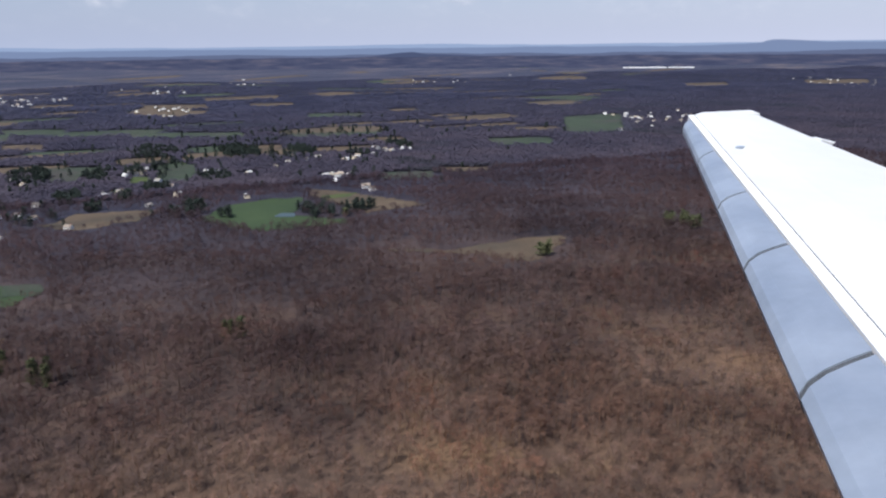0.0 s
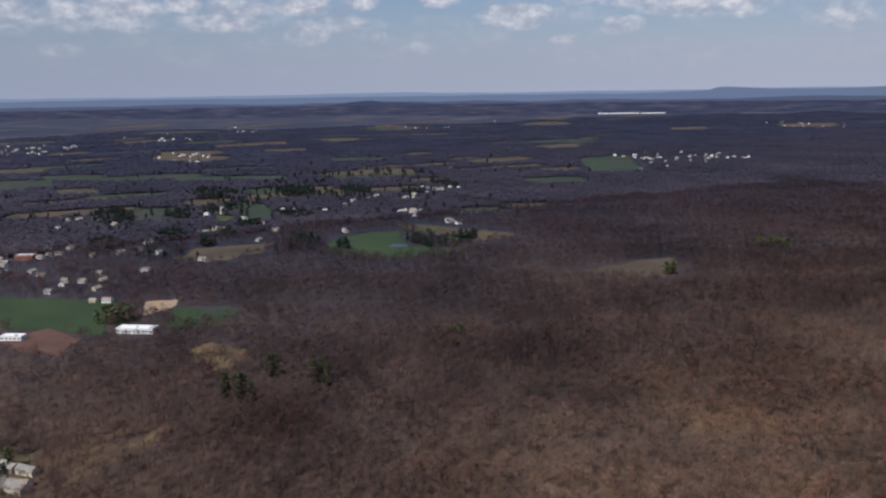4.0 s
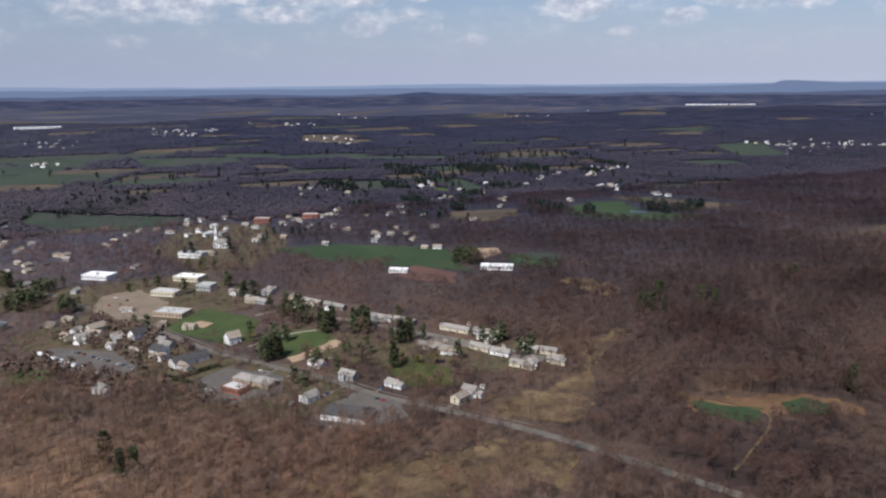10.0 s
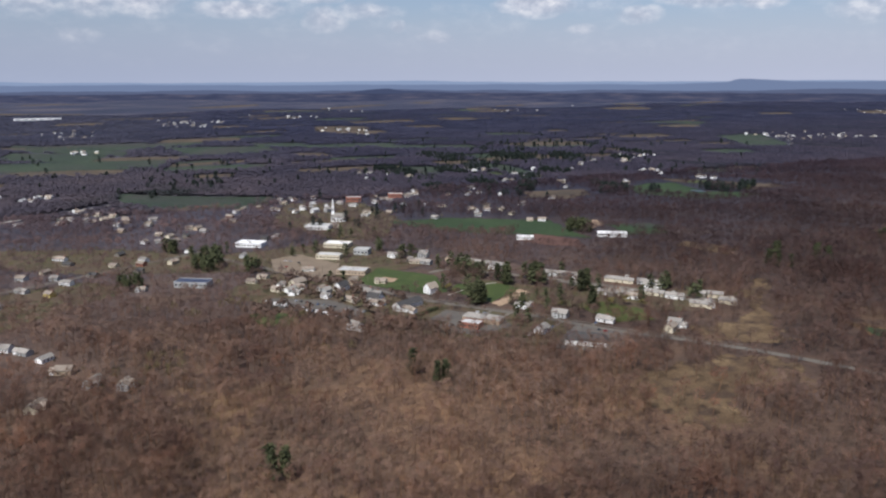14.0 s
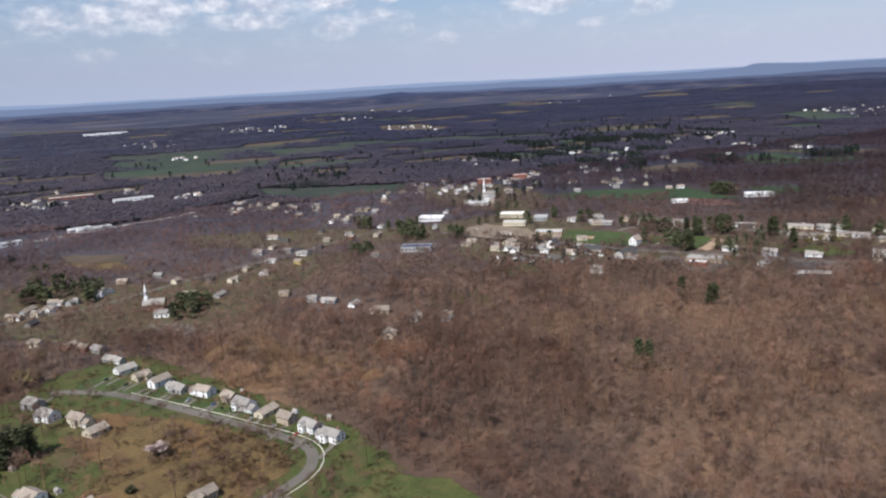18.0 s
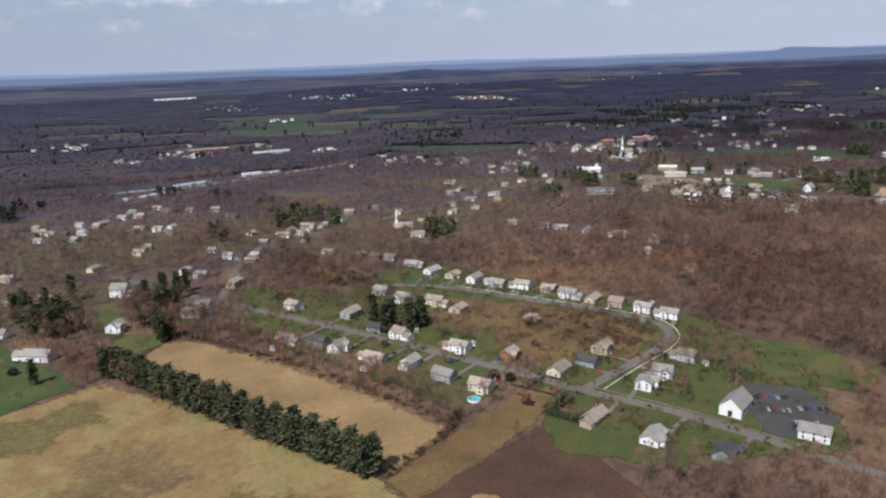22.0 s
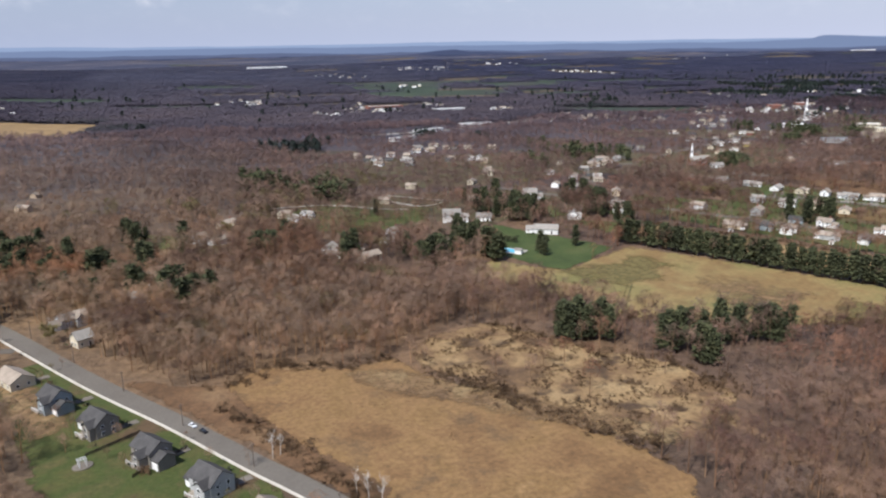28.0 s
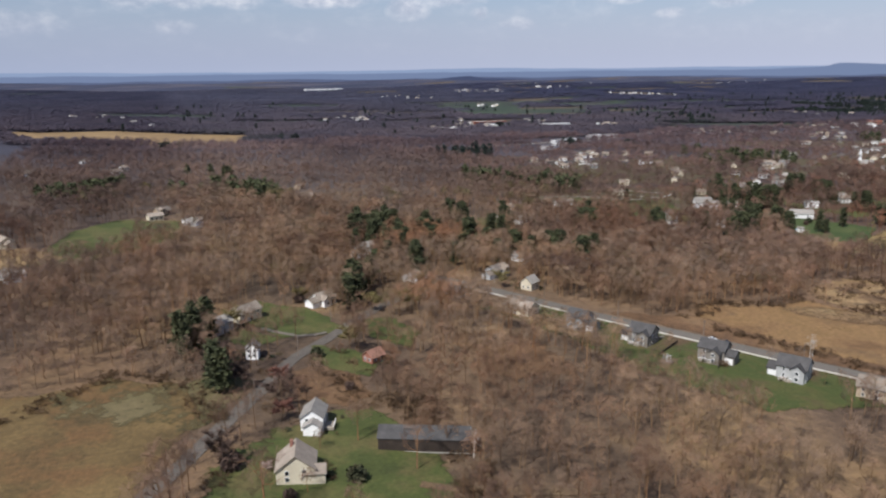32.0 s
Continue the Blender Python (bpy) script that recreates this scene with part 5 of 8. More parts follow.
def flat_building(name, x, y, turn, sx, sy, h, label, wall, roof="flat", units=3, bays=8):
    """Flat-roofed block with a parapet, window bays and roof units."""
    OPEN.append((ring_of(x, y - 3, sx * 0.6 + 6), 0.0))
    root = thing(name, x, y, turn, label, "building")
    part("wall", block("wall", sx, sy, h + 0.5, wall), root, (0, 0, -0.5))
    part("roof", block("roof", sx - 0.5, sy - 0.5, 0.12, ROOF[roof]), root, (0, 0, h + 0.0))
    for dx, dy, lx, ly in ((0, sy / 2, sx + 0.3, 0.3), (0, -sy / 2, sx + 0.3, 0.3), (sx / 2, 0, 0.3, sy - 0.3), (-sx / 2, 0, 0.3, sy - 0.3)):
        part("parapet", block("parapet", lx, ly, 0.7, wall), root, (dx, dy, h - 0.2))
    rng = random.Random(int(x * 7 + y))
    for k in range(units):
        part("roof_unit", block("roof_unit", rng.uniform(1, 2.2), rng.uniform(0.9, 1.6), rng.uniform(0.6, 1.0), ROOF["flat"]), root, (rng.uniform(-0.35, 0.35) * sx, rng.uniform(-0.3, 0.3) * sy, h + 0.12))
    for k in range(bays):
        px = (k + 0.5) / bays * sx - sx / 2
        for side, t in ((-1, 0), (1, 180)):
            opening(root, "window", (px, side * (sy / 2 + 0.02), h * 0.42), t, sx / bays * 0.55, h * 0.26, False)
    for k in range(max(1, bays // 3)):
        py = (k + 0.5) / max(1, bays // 3) * sy - sy / 2
        for side, t in ((-1, -90), (1, 90)):
            opening(root, "window", (side * (sx / 2 + 0.02), py, h * 0.42), t, 1.2, h * 0.26, False)
    return root


def spire(root, x, y, base, w, tower, tip):
    """A steeple in stages: tower, belfry with louvres, spire."""
    part("tower", block("tower", w, w, tower, WALL["w"]), root, (x, y, base))
    part("belfry", block("belfry", w * 0.72, w * 0.72, tower * 0.5, TRIM), root, (x, y, base + tower))
    for t in (0, 90, 180, 270):
        a = radians(t)
        part("louvre", block("louvre", w * 0.3, 0.08, tower * 0.3, DARKWOOD), root, (x + math.sin(a) * w * 0.37, y - math.cos(a) * w * 0.37, base + tower * 1.1), t)
    part("spire", block("spire", w * 0.66, w * 0.66, tip, WALL["w"], 0.97), root, (x, y, base + tower * 1.5))


def church(x, y, turn, sx, sy, eave, rise, style, roof, label, steeple, tip):
    root = thing("church", x, y, turn, label, "church")
    part("wall", gabled(sx, sy, eave, rise, WALL[style]), root)
    part("roof", pitched(sx, sy, eave, rise, ROOF[roof]), root)
    for k in range(5):
        for side, t in ((-1, 0), (1, 180)):
            opening(root, "window", ((k + 0.5) / 5 * sx - sx / 2, side * (sy / 2 + 0.02), 1.0), t, 0.9, eave * 0.55, True)
    opening(root, "door", (-sx / 2 - 0.02, 0, 0.1), -90, 1.5, 2.2, True, DARKWOOD)
    if steeple:
        spire(root, -sx / 2 + 1.6, 0, 0, steeple, eave + rise + 1.5, tip)
    return root


CAR_SHAPES = {}


def car(x, y, turn, paint, group="parked cars", where="in the car park"):
    """A saloon car: shaped body, glass cabin, four wheels."""
    root = thing("car", x, y, turn, f"{paint} parked car {where} on asphalt", "car", group)
    lift = 0.26
    if paint not in CAR_SHAPES:
        prof = [(-1.25, 0.18), (-1.25, 0.5), (-0.95, 0.58), (0.55, 0.58), (1.2, 0.48), (1.27, 0.2)]
        v = [(px, s * (0.5 if 0.1 < pz else 0.5), pz) for s in (-1, 1) for px, pz in prof]
        n = len(prof)
        f = [tuple(range(n)), tuple(range(2 * n - 1, n - 1, -1))] + [(i, n + i, n + (i + 1) % n, (i + 1) % n) for i in range(n)]
        body = poly_mesh("body", v, f, PAINT[paint])
        prof = [(-0.95, 0.57), (-0.65, 0.86), (0.15, 0.88), (0.6, 0.57)]
        v = [(px, s * (0.47 - 0.09 * (pz > 0.7)), pz) for s in (-1, 1) for px, pz in prof]
        f = [(0, 1, 2, 3), (7, 6, 5, 4)] + [(i, 4 + i, 4 + (i + 1) % 4, (i + 1) % 4) for i in range(4)]
        glass = poly_mesh("cabin", v, f, GLASS)
        ring = [(0.19 * math.cos(k * math.tau / 10), s, 0.19 * math.sin(k * math.tau / 10)) for s in (-0.08, 0.08) for k in range(10)]
        f = [tuple(range(9, -1, -1)), tuple(range(10, 20))] + [(k, (k + 1) % 10, 10 + (k + 1) % 10, 10 + k) for k in range(10)]
        wheel = poly_mesh("wheel", ring, f, RUBBER)
        CAR_SHAPES[paint] = body, glass, wheel, block("car_roof", 0.78, 0.74, 0.03, PAINT[paint])
    body, glass, wheel, top = CAR_SHAPES[paint]
    part("body", body, root, (0, 0, lift))
    part("cabin", glass, root, (0, 0, lift))
    part("roof", top, root, (-0.25, 0, lift + 0.87))
    for wx in (-0.8, 0.8):
        for wy in (-0.45, 0.45):
            part("wheel", wheel, root, (wx, wy, lift + 0.19))
    return root

# ---------- single pines ----------
PINE_SOUPS = [white_pine(60 + k, 46, 17, 0.235 + 0.016 * k, 0.074) for k in range(5)]
PINE_MESH = [mesh_from("crown", soup.reshape(-1, 3), np.arange(len(soup) * 3).reshape(-1, 3), NEEDLES) for soup in PINE_SOUPS]
PINE_TRUNK = mesh_from("trunk", np.array(prism(np.array([0, 0, -0.05]), np.array([0, 0, 0.6]), 0.02, 0.008, 6)).reshape(-1, 3), np.arange(36).reshape(-1, 3), BARK)


def pine(x, y, tall, rng, label="dark green white pine in a grove of conifers", group="pines", wide=1.0):
    root = thing("pine_tree", x, y, rng.uniform(0, 360), label, "tree", group)
    root.scale = (tall * wide, tall * wide, tall)
    part("crown", rng.choice(PINE_MESH), root)
    part("trunk", PINE_TRUNK, root)
    return root


def pines(places):
    rng = random.Random(len(places) + places[0][0])
    for x, y in places:
        pine(x, y, rng.uniform(11.0, 15.5), rng, wide=0.8)


GROVES = []


def grove(places):
    rng = random.Random(places[0][0])
    for x, y, n, r in places:
        for _ in range(n * 2):
            a, d = rng.uniform(0, math.tau), r * 1.2 * math.sqrt(rng.random())
            GROVES.append((x + d * math.cos(a), y + d * math.sin(a)))


# the planted row between the hay field and the stubble strip
def pine_row():
    rng = random.Random(8)
    ax, ay, bx, by = -883, 312, -810, 193
    for k in range(34):
        f = k / 33
        pine(ax + (bx - ax) * f + rng.uniform(-1.2, 1.2), ay + (by - ay) * f + rng.uniform(-1.2, 1.2), rng.uniform(11.5, 14.5), rng,
             "dark green pine in a planted row beside the field", "pines in the row", 0.95)
        if k % 2:
            pine(ax + (bx - ax) * f + 2.6, ay + (by - ay) * f + 1.8, rng.uniform(11.0, 13.5), rng, "dark green pine in a planted row beside the field", "pines in the row", 0.95)


pine_row()
pines([(-918, 406), (-924, 404), (-920, 398), (-911, 400), (-919, 404), (-900, 384), (-903, 379), (-908, 382), (-911, 378), (-913, 383), (-856, 380), (-855, 377), (-855, 383), (-852, 379), (-959, 312), (-959, 312), (-962, 321), (-963, 320), (-858, 344), (-858, 346), (-856, 344), (-932, 308), (-909, 314), (-975, 211), (-974, 215), (-976, 209), (-974, 207), (-961, 204), (-963, 205), (-961, 204), (-948, 188), (-950, 188), (-948, 187), (-944, 177), (-943, 175), (-933, 196), (-936, 195), (-936, 197), (-925, 190), (-926, 190), (-926, 187), (-921, 187), (-931, 191), (-920, 186), (-921, 185)])
pines([(-920, 187), (-913, 186), (-911, 186), (-908, 185), (-904, 180), (-909, 182), (-908, 179), (-994, 298), (-987, 298), (-995, 301), (-991, 302), (-953, 311), (-956, 311), (-957, 313), (-853, 377), (-858, 375), (-860, 373), (-859, 373), (-859, 371), (-907, 393), (-905, 387), (-904, 394), (-970, 206), (-970, 209), (-968, 205), (-968, 206), (-965, 206), (-962, 202), (-963, 205), (-944, 190), (-943, 188), (-941, 175), (-941, 173), (-1062, 340), (-1061, 338), (-1063, 336), (-1061, 337), (-1114, 369), (-1113, 369), (-1114, 369), (-1098, 290), (-1101, 292), (-1103, 287), (-985, 307), (-984, 304)])
pines([(-982, 309), (-957, 306), (-955, 306), (-957, 305), (-1093, 362), (-1092, 357), (-1024, 320), (-1026, 318), (-1156, 357), (-1161, 361), (-1165, 358), (-1160, 355), (-1158, 356), (-1159, 357), (-903, 374), (-905, 377), (-911, 378), (-913, 379), (-913, 373), (-856, 381), (-854, 381), (-858, 375), (-1165, 353), (-1173, 356), (-1167, 347), (-1166, 345), (-1173, 353), (-1175, 352), (-1165, 357), (-1163, 355), (-1165, 353), (-1157, 356), (-1165, 357), (-1113, 377), (-1113, 375), (-1116, 380), (-1055, 337), (-1061, 330), (-1057, 330), (-1059, 330), (-1095, 276), (-1096, 275), (-1098, 274), (-1097, 275), (-1200, 252)])
pines([(-1198, 254), (-1199, 256), (-1203, 250), (-1108, 334), (-1108, 335), (-1111, 338), (-969, 319), (-965, 325), (-966, 318), (-977, 323), (-969, 325), (-969, 327), (-1166, 290), (-1167, 283), (-1166, 291), (-1178, 355), (-1175, 349), (-1171, 352), (-1176, 352), (-1169, 355), (-1174, 357), (-1158, 344), (-1171, 337), (-1172, 338), (-1161, 331), (-1172, 337), (-1161, 332), (-1143, 334), (-1147, 344), (-1141, 352), (-1146, 335), (-1139, 340), (-1140, 348), (-1112, 305), (-1110, 296), (-1114, 306), (-1115, 304), (-1041, 357), (-1035, 363), (-1042, 364), (-1046, 356), (-1086, 283), (-1092, 284), (-1088, 287), (-1256, 221)])
pines([(-1260, 221), (-1259, 224), (-1256, 224), (-1252, 232), (-1251, 232), (-1250, 189), (-1252, 194), (-1252, 190), (-1127, 326), (-1122, 320), (-1125, 331), (-1130, 324), (-1127, 332), (-1198, 266), (-1199, 266), (-1199, 262), (-406, 309), (-498, 257), (-330, 411), (-326, 412), (-288, 443), (-289, 446), (-284, 450), (-412, 325), (-763, 310), (-762, 312), (-761, 311), (-755, 304), (-755, 304), (-326, 416), (-322, 416), (-324, 415), (-264, 445), (-263, 448), (-264, 450), (-267, 447), (-269, 372), (-268, 372), (-288, 457), (-281, 455), (51, 404), (56, 403), (48, 407), (-39, 391), (-45, 388)])
pines([(-39, 382), (-61, 411), (-60, 411), (-63, 411), (-86, 388), (-85, 394), (-80, 382), (-83, 391), (-91, 393), (-79, 245), (-76, 246), (-75, 251), (-50, 221), (-49, 221), (-52, 227), (-47, 226), (-249, 407), (-249, 406), (-246, 408), (-253, 406), (-262, 442), (-266, 442), (-265, 435), (-262, 442), (-493, 256), (-401, 310), (-401, 311)])
grove([(-1040, 532, 5, 12), (-994, 502, 4, 8), (-993, 475, 6, 9), (-1029, 520, 6, 12), (-1297, 532, 6, 14), (-1225, 524, 4, 9), (-1203, 486, 5, 10), (-1214, 482, 4, 9), (-1301, 510, 4, 9), (-1323, 500, 3, 9), (-979, 709, 8, 22), (-470, 597, 6, 12), (-438, 565, 3, 5), (-492, 668, 4, 10), (-303, 490, 2, 4), (-296, 471, 2, 4), (-753, 564, 4, 8), (-726, 545, 3, 6), (-468, 597, 5, 9), (-765, 1101, 5, 14), (-389, 1104, 5, 20), (-827, 757, 4, 12), (-300, 489, 3, 6), (-134, 571, 5, 9)])
grove([(-297, 475, 2, 5), (193, 700, 12, 22), (223, 702, 6, 12), (97, 735, 3, 6), (64, 770, 8, 16), (197, 1228, 12, 50), (303, 1423, 10, 50), (78, 1133, 10, 40), (443, 499, 7, 14), (290, 471, 3, 4), (440, 1404, 10, 60), (171, 723, 5, 8), (213, 1331, 14, 50), (245, 1142, 10, 40), (-131, 579, 6, 8), (31, 1106, 8, 30), (-471, 589, 5, 8), (-668, 486, 5, 7), (-528, 564, 3, 6)])
rng = random.Random(31)
for x, y in ((-1257.5, 225.8), (-1259.3, 216), (-1256.3, 236), (-1174, 351), (-1170, 350), (-1165, 340), (-1161, 335), (-1159, 324), (-1155, 330), (-1151, 316), (-1148, 322), (-1110, 386), (-1129, 316), (-1127, 294), (-1133, 305), (-1161, 303), (-1166, 310), (-1188, 282), (-1183, 290), (-1176, 300), (-1196, 268), (-1145, 300), (-1140, 310), (-1170, 322), (-1181, 334), (-1203, 256), (-1199, 252), (-1191, 274), (-984, 415), (-991, 309), (-986, 301), (-994, 324), (-958, 345), (-911, 392), (-903, 389), (-863, 364), (-867, 371), (-855, 379)):
    pine(x + rng.uniform(-1, 1), y + rng.uniform(-1, 1), rng.uniform(9.0, 13.5), rng, wide=0.75)
GROVES += [(x + rng.uniform(-6, 6), y + rng.uniform(-6, 6)) for x, y in ((-458, 641), (-467, 635), (-459, 612), (-436, 574), (-333, 589), (-318, 552), (-296, 506), (-324, 423), (-327, 418), (-395, 501), (-460, 635), (-491, 669), (-525, 558), (-516, 554)) for _ in range(3)]
GROVES += [(x + rng.uniform(-9, 9), y + rng.uniform(-9, 9)) for x, y in ((-760, 589), (-763, 569), (-722, 562), (-724, 575), (-665, 489), (-665, 470), (-814, 554), (-805, 539), (-786, 704), (-758, 638), (-1031, 496), (-1018, 478), (-1042, 515), (-1004, 489), (-997, 495), (-991, 501), (-756, 571)) for _ in range(3)]
GROVES += [(x + rng.uniform(-16, 16), y + rng.uniform(-14, 14)) for x, y in ((-1301, 527), (-1326, 518), (-1224, 514), (-1206, 498), (-1231, 586), (-1211, 512), (-1244, 506), (-1259, 815)) for _ in range(6)]
GROVES += [(x + rng.uniform(-26, 26), y + rng.uniform(-26, 26)) for x, y in ((-290, 420), (-260, 410), (-230, 390), (-215, 365), (-340, 440), (-300, 370), (-380, 600), (-330, 650), (-290, 720), (-360, 720), (-250, 760)) for _ in range(4)]
pines([(-1164, 352), (-1160, 355), (-1157, 364), (-1170, 377), (-1155, 378), (-1157, 346), (-1118, 382), (-1115, 370), (-1111, 340), (-1108, 348), (-1092, 368), (-1064, 334), (-1061, 337), (-1056, 341), (-1101, 298), (-1097, 294), (-1115, 308), (-1023, 330), (-1018, 333), (-988, 306), (-985, 299), (-983, 313), (-979, 304), (-956, 311), (-953, 306)])
pines([(-907, 374), (-899, 378), (-905, 388), (-894, 377), (-858, 370), (-857, 387), (-919, 387), (-915, 376), (-906, 368), (-900, 385), (-923, 426), (-912, 422), (-900, 429), (-861, 350), (-848, 407), (-843, 418), (-855, 410), (-864, 402), (-860, 341), (-962, 342), (-955, 314), (-956, 355), (-952, 338), (-958, 303), (-767, 319), (-765, 308), (-753, 311), (-749, 306), (-746, 310)])
GROVES += [(x + rng.uniform(-4, 4), y + rng.uniform(-4, 4)) for x, y in ((-1009, 461), (-1001, 468), (-992, 475), (-982, 481), (-1046, 532), (-1038, 534), (-1031, 527), (-1023, 534), (-1010, 534), (-763, 560), (-753, 555), (-737, 573), (-679, 462), (-664, 475), (-662, 489), (-757, 617), (-748, 595), (-742, 599), (-763, 650), (-725, 554), (-673, 483), (-670, 472), (-654, 485), (-489, 681), (-448, 641), (-458, 631)) for _ in range(2)]
GROVES += [(x + rng.uniform(-3, 3), y + rng.uniform(-3, 3)) for x, y in ((-301, 486), (-294, 496), (-290, 475), (-307, 509), (-271, 437), (-268, 430), (-266, 455), (-269, 372), (-194, 360), (-189, 362), (-223, 776), (-213, 771), (-224, 728), (-241, 448), (-128, 579), (-135, 582)) for _ in range(1)]
GROVES += [(x + rng.uniform(-14, 14), y + rng.uniform(-12, 12)) for x, y in ((-1003, 693), (-991, 701), (-973, 712), (-951, 741), (-1117, 926)) for _ in range(5)]
far_rng = random.Random(66)
far_grove = [(x + far_rng.gauss(0, r), y + far_rng.gauss(0, r * 1.6)) for x, y, r, n in ((-60, 980, 60, 40), (60, 1080, 70, 50), (180, 1200, 80, 40), (-150, 1150, 70, 40), (330, 1000, 60, 30), (420, 1300, 90, 40), (-320, 1250, 90, 40), (-900, 1250, 120, 40), (-1150, 1500, 130, 40), (-600, 1400, 110, 40), (120, 1650, 150, 50), (640, 1500, 120, 40), (-420, 1100, 40, 24), (-60, 830, 30, 20)) for _ in range(n * 3 // 5)]
far_xy = np.array(far_grove)
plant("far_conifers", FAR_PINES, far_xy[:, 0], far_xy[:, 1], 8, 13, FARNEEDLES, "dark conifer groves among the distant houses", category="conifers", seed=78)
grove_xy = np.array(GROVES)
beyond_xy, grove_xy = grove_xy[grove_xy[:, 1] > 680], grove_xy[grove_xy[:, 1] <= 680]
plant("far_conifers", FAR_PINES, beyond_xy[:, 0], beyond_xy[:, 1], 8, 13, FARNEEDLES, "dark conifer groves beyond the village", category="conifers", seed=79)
plant("conifer_grove", FAR_PINES, grove_xy[:, 0], grove_xy[:, 1], 8, 13, NEEDLES, "dark green conifer groves among the bare woods", category="conifers", seed=77)

# ---------- neighbourhoods ----------
settle(-60, [(-709.2, 387.7, "w"), (-702.5, 373.3, "c"), (-695.3, 360.1, "w"), (-687.5, 347.1, "g"), (-677.8, 336.4, "w"), (-668.6, 325.2, "t"), (-664.7, 312.2, "w"), (-657.7, 300.9, "c"), (-651.7, 288.7, "t"), (-645, 276.5, "w"), (-639.9, 264, "w")])
settle(-60, [(-748.1, 363.2, "g"), (-741.7, 345.3, "w"), (-729.5, 334, "c"), (-723.4, 319.4, "c"), (-795.8, 360.8, "w"), (-773.3, 336.1, "g"), (-767.9, 312.2, "b"), (-761.1, 298.6, "w"), (-743.7, 272.4, "w"), (-728.3, 256.5, "r"), (-718.4, 233.9, "c"), (-704.1, 235.2, "b"), (-691.2, 244.3, "t")])
settle(-58, [(-808.5, 316.4, "t"), (-796.6, 305.6, "b"), (-790.5, 296, "w"), (-779.8, 277.8, "g"), (-768.2, 267.2, "w"), (-761.3, 248.1, "g"), (-752.7, 233.3, "c"), (-696.8, 208.1, "w"), (-684.7, 212.9, "w"), (-666.1, 221, "g"), (-672.4, 153.5, "w"), (-728.3, 194.6, "t"), (-719.1, 174.8, "w"), (-706.1, 156.9, "b")])
settle(-40, [(-789.1, 618, "w"), (-787.5, 545.1, "w"), (-760, 538.3, "g"), (-747.9, 535, "w"), (-863.7, 520.1, "w"), (-817.6, 416.8, "t"), (-837.1, 384.5, "w"), (-888.4, 644.8, "w"), (-865.8, 675.3, "w"), (-844.7, 698.1, "c"), (-829.4, 674.4, "w"), (-903.7, 644.7, "w"), (-848, 595, "w"), (-795.8, 474.3, "g"), (-805.6, 475.6, "w"), (-713.5, 563.1, "w"), (-838.5, 597.7, "w")])
settle(-55, [(-734.9, 445.1, "r"), (-727.5, 435.1, "r"), (-720.5, 428.2, "g"), (-714.4, 407, "g"), (-751.8, 459.5, "w"), (-630.7, 538, "c")])
settle(-35, [(-928, 626.6, "w"), (-914.3, 614.5, "w"), (-891.2, 636.5, "c"), (-872.8, 662.6, "w"), (-859.9, 607.1, "w"), (-841.2, 579.6, "w"), (-837.8, 676.2, "c"), (-791.5, 628.3, "w"), (-922.3, 619.5, "w"), (-858.4, 661.7, "w"), (-798.5, 657.3, "t")])
settle(-30, [(-1034.3, 427.5, "w"), (-1027.4, 344.3, "w"), (-1017.2, 333.5, "t"), (-970.6, 336.3, "w"), (-929.2, 381.4, "w"), (-769, 525.9, "w"), (-754.8, 526.1, "w"), (-720.3, 553.7, "w"), (-800.6, 465.8, "w"), (-844.2, 371.9, "w"), (-879.1, 367.1, "w"), (-936.8, 489, "w"), (-978.3, 494.4, "c"), (-811.5, 483, "w")])
settle(32, [(-1160, 255.7, "d"), (-1134.6, 278.3, "g"), (-1084.7, 382.7, "w"), (-1074.4, 379.2, "w"), (-1067.5, 414.6, "c"), (-1030.4, 415.5, "w"), (-1177, 331.6, "g"), (-1108.7, 322.6, "w"), (-1113, 298.4, "w"), (-992.1, 356, "w"), (-1012.6, 323.7, "c"), (-1210.8, 259.3, "w"), (-1264.9, 447.1, "t"), (-1192.3, 288.1, "b")])
house(-1129.9, 257.0, 32, "c", "grey", 5.6, 4.8, 3.0, 2.2, None, False, False, True, "among bare trees beside the road")
settle(40, [(-1238.9, 248.3, "c"), (-1248.7, 237.5, "g"), (-1180.9, 323.6, "w"), (-1169.2, 281.3, "w")])
settle(25, [(-1268.6, 430.8, "w"), (-1250.3, 414.3, "w"), (-1318.7, 315.4, "w"), (-1331.2, 376.7, "c"), (-1318.6, 680.5, "w"), (-1356.2, 626.5, "w"), (-1299.4, 639.9, "w"), (-987.8, 365.3, "w"), (-1327.6, 711.4, "w"), (-1294.1, 658.4, "w")])
settle(-30, [(-966.7, 328.5, "w"), (-1027.6, 334, "w"), (-968.9, 447.1, "w"), (-867.5, 434, "w"), (-934, 614.3, "w"), (-867.2, 594.4, "w")])
settle(-58, [(-305, 392.5, "w"), (-295.3, 367.8, "g"), (-277.1, 349.1, "w"), (-254.3, 317.1, "c"), (-435.8, 503.7, "w"), (-427.2, 500.1, "w"), (-406.2, 485.4, "w"), (-379.1, 460, "w"), (-373.4, 420, "w"), (-413.8, 403.9, "w"), (-303.9, 550.2, "g"), (-291.3, 506.2, "w")])
settle(-38, [(-204.2, 392.9, "w"), (-237.9, 388.5, "c"), (-232.1, 376.5, "w"), (-201.1, 340.9, "w"), (-185.8, 341.9, "w"), (-250.2, 454.3, "g"), (-239.5, 440.7, "w"), (-281.2, 508.6, "w"), (-273.2, 491, "w")])
settle(-55, [(-246.3, 322.3, "w"), (-407.4, 494.2, "g"), (-381.3, 471.3, "w"), (-397.9, 459.8, "w")])
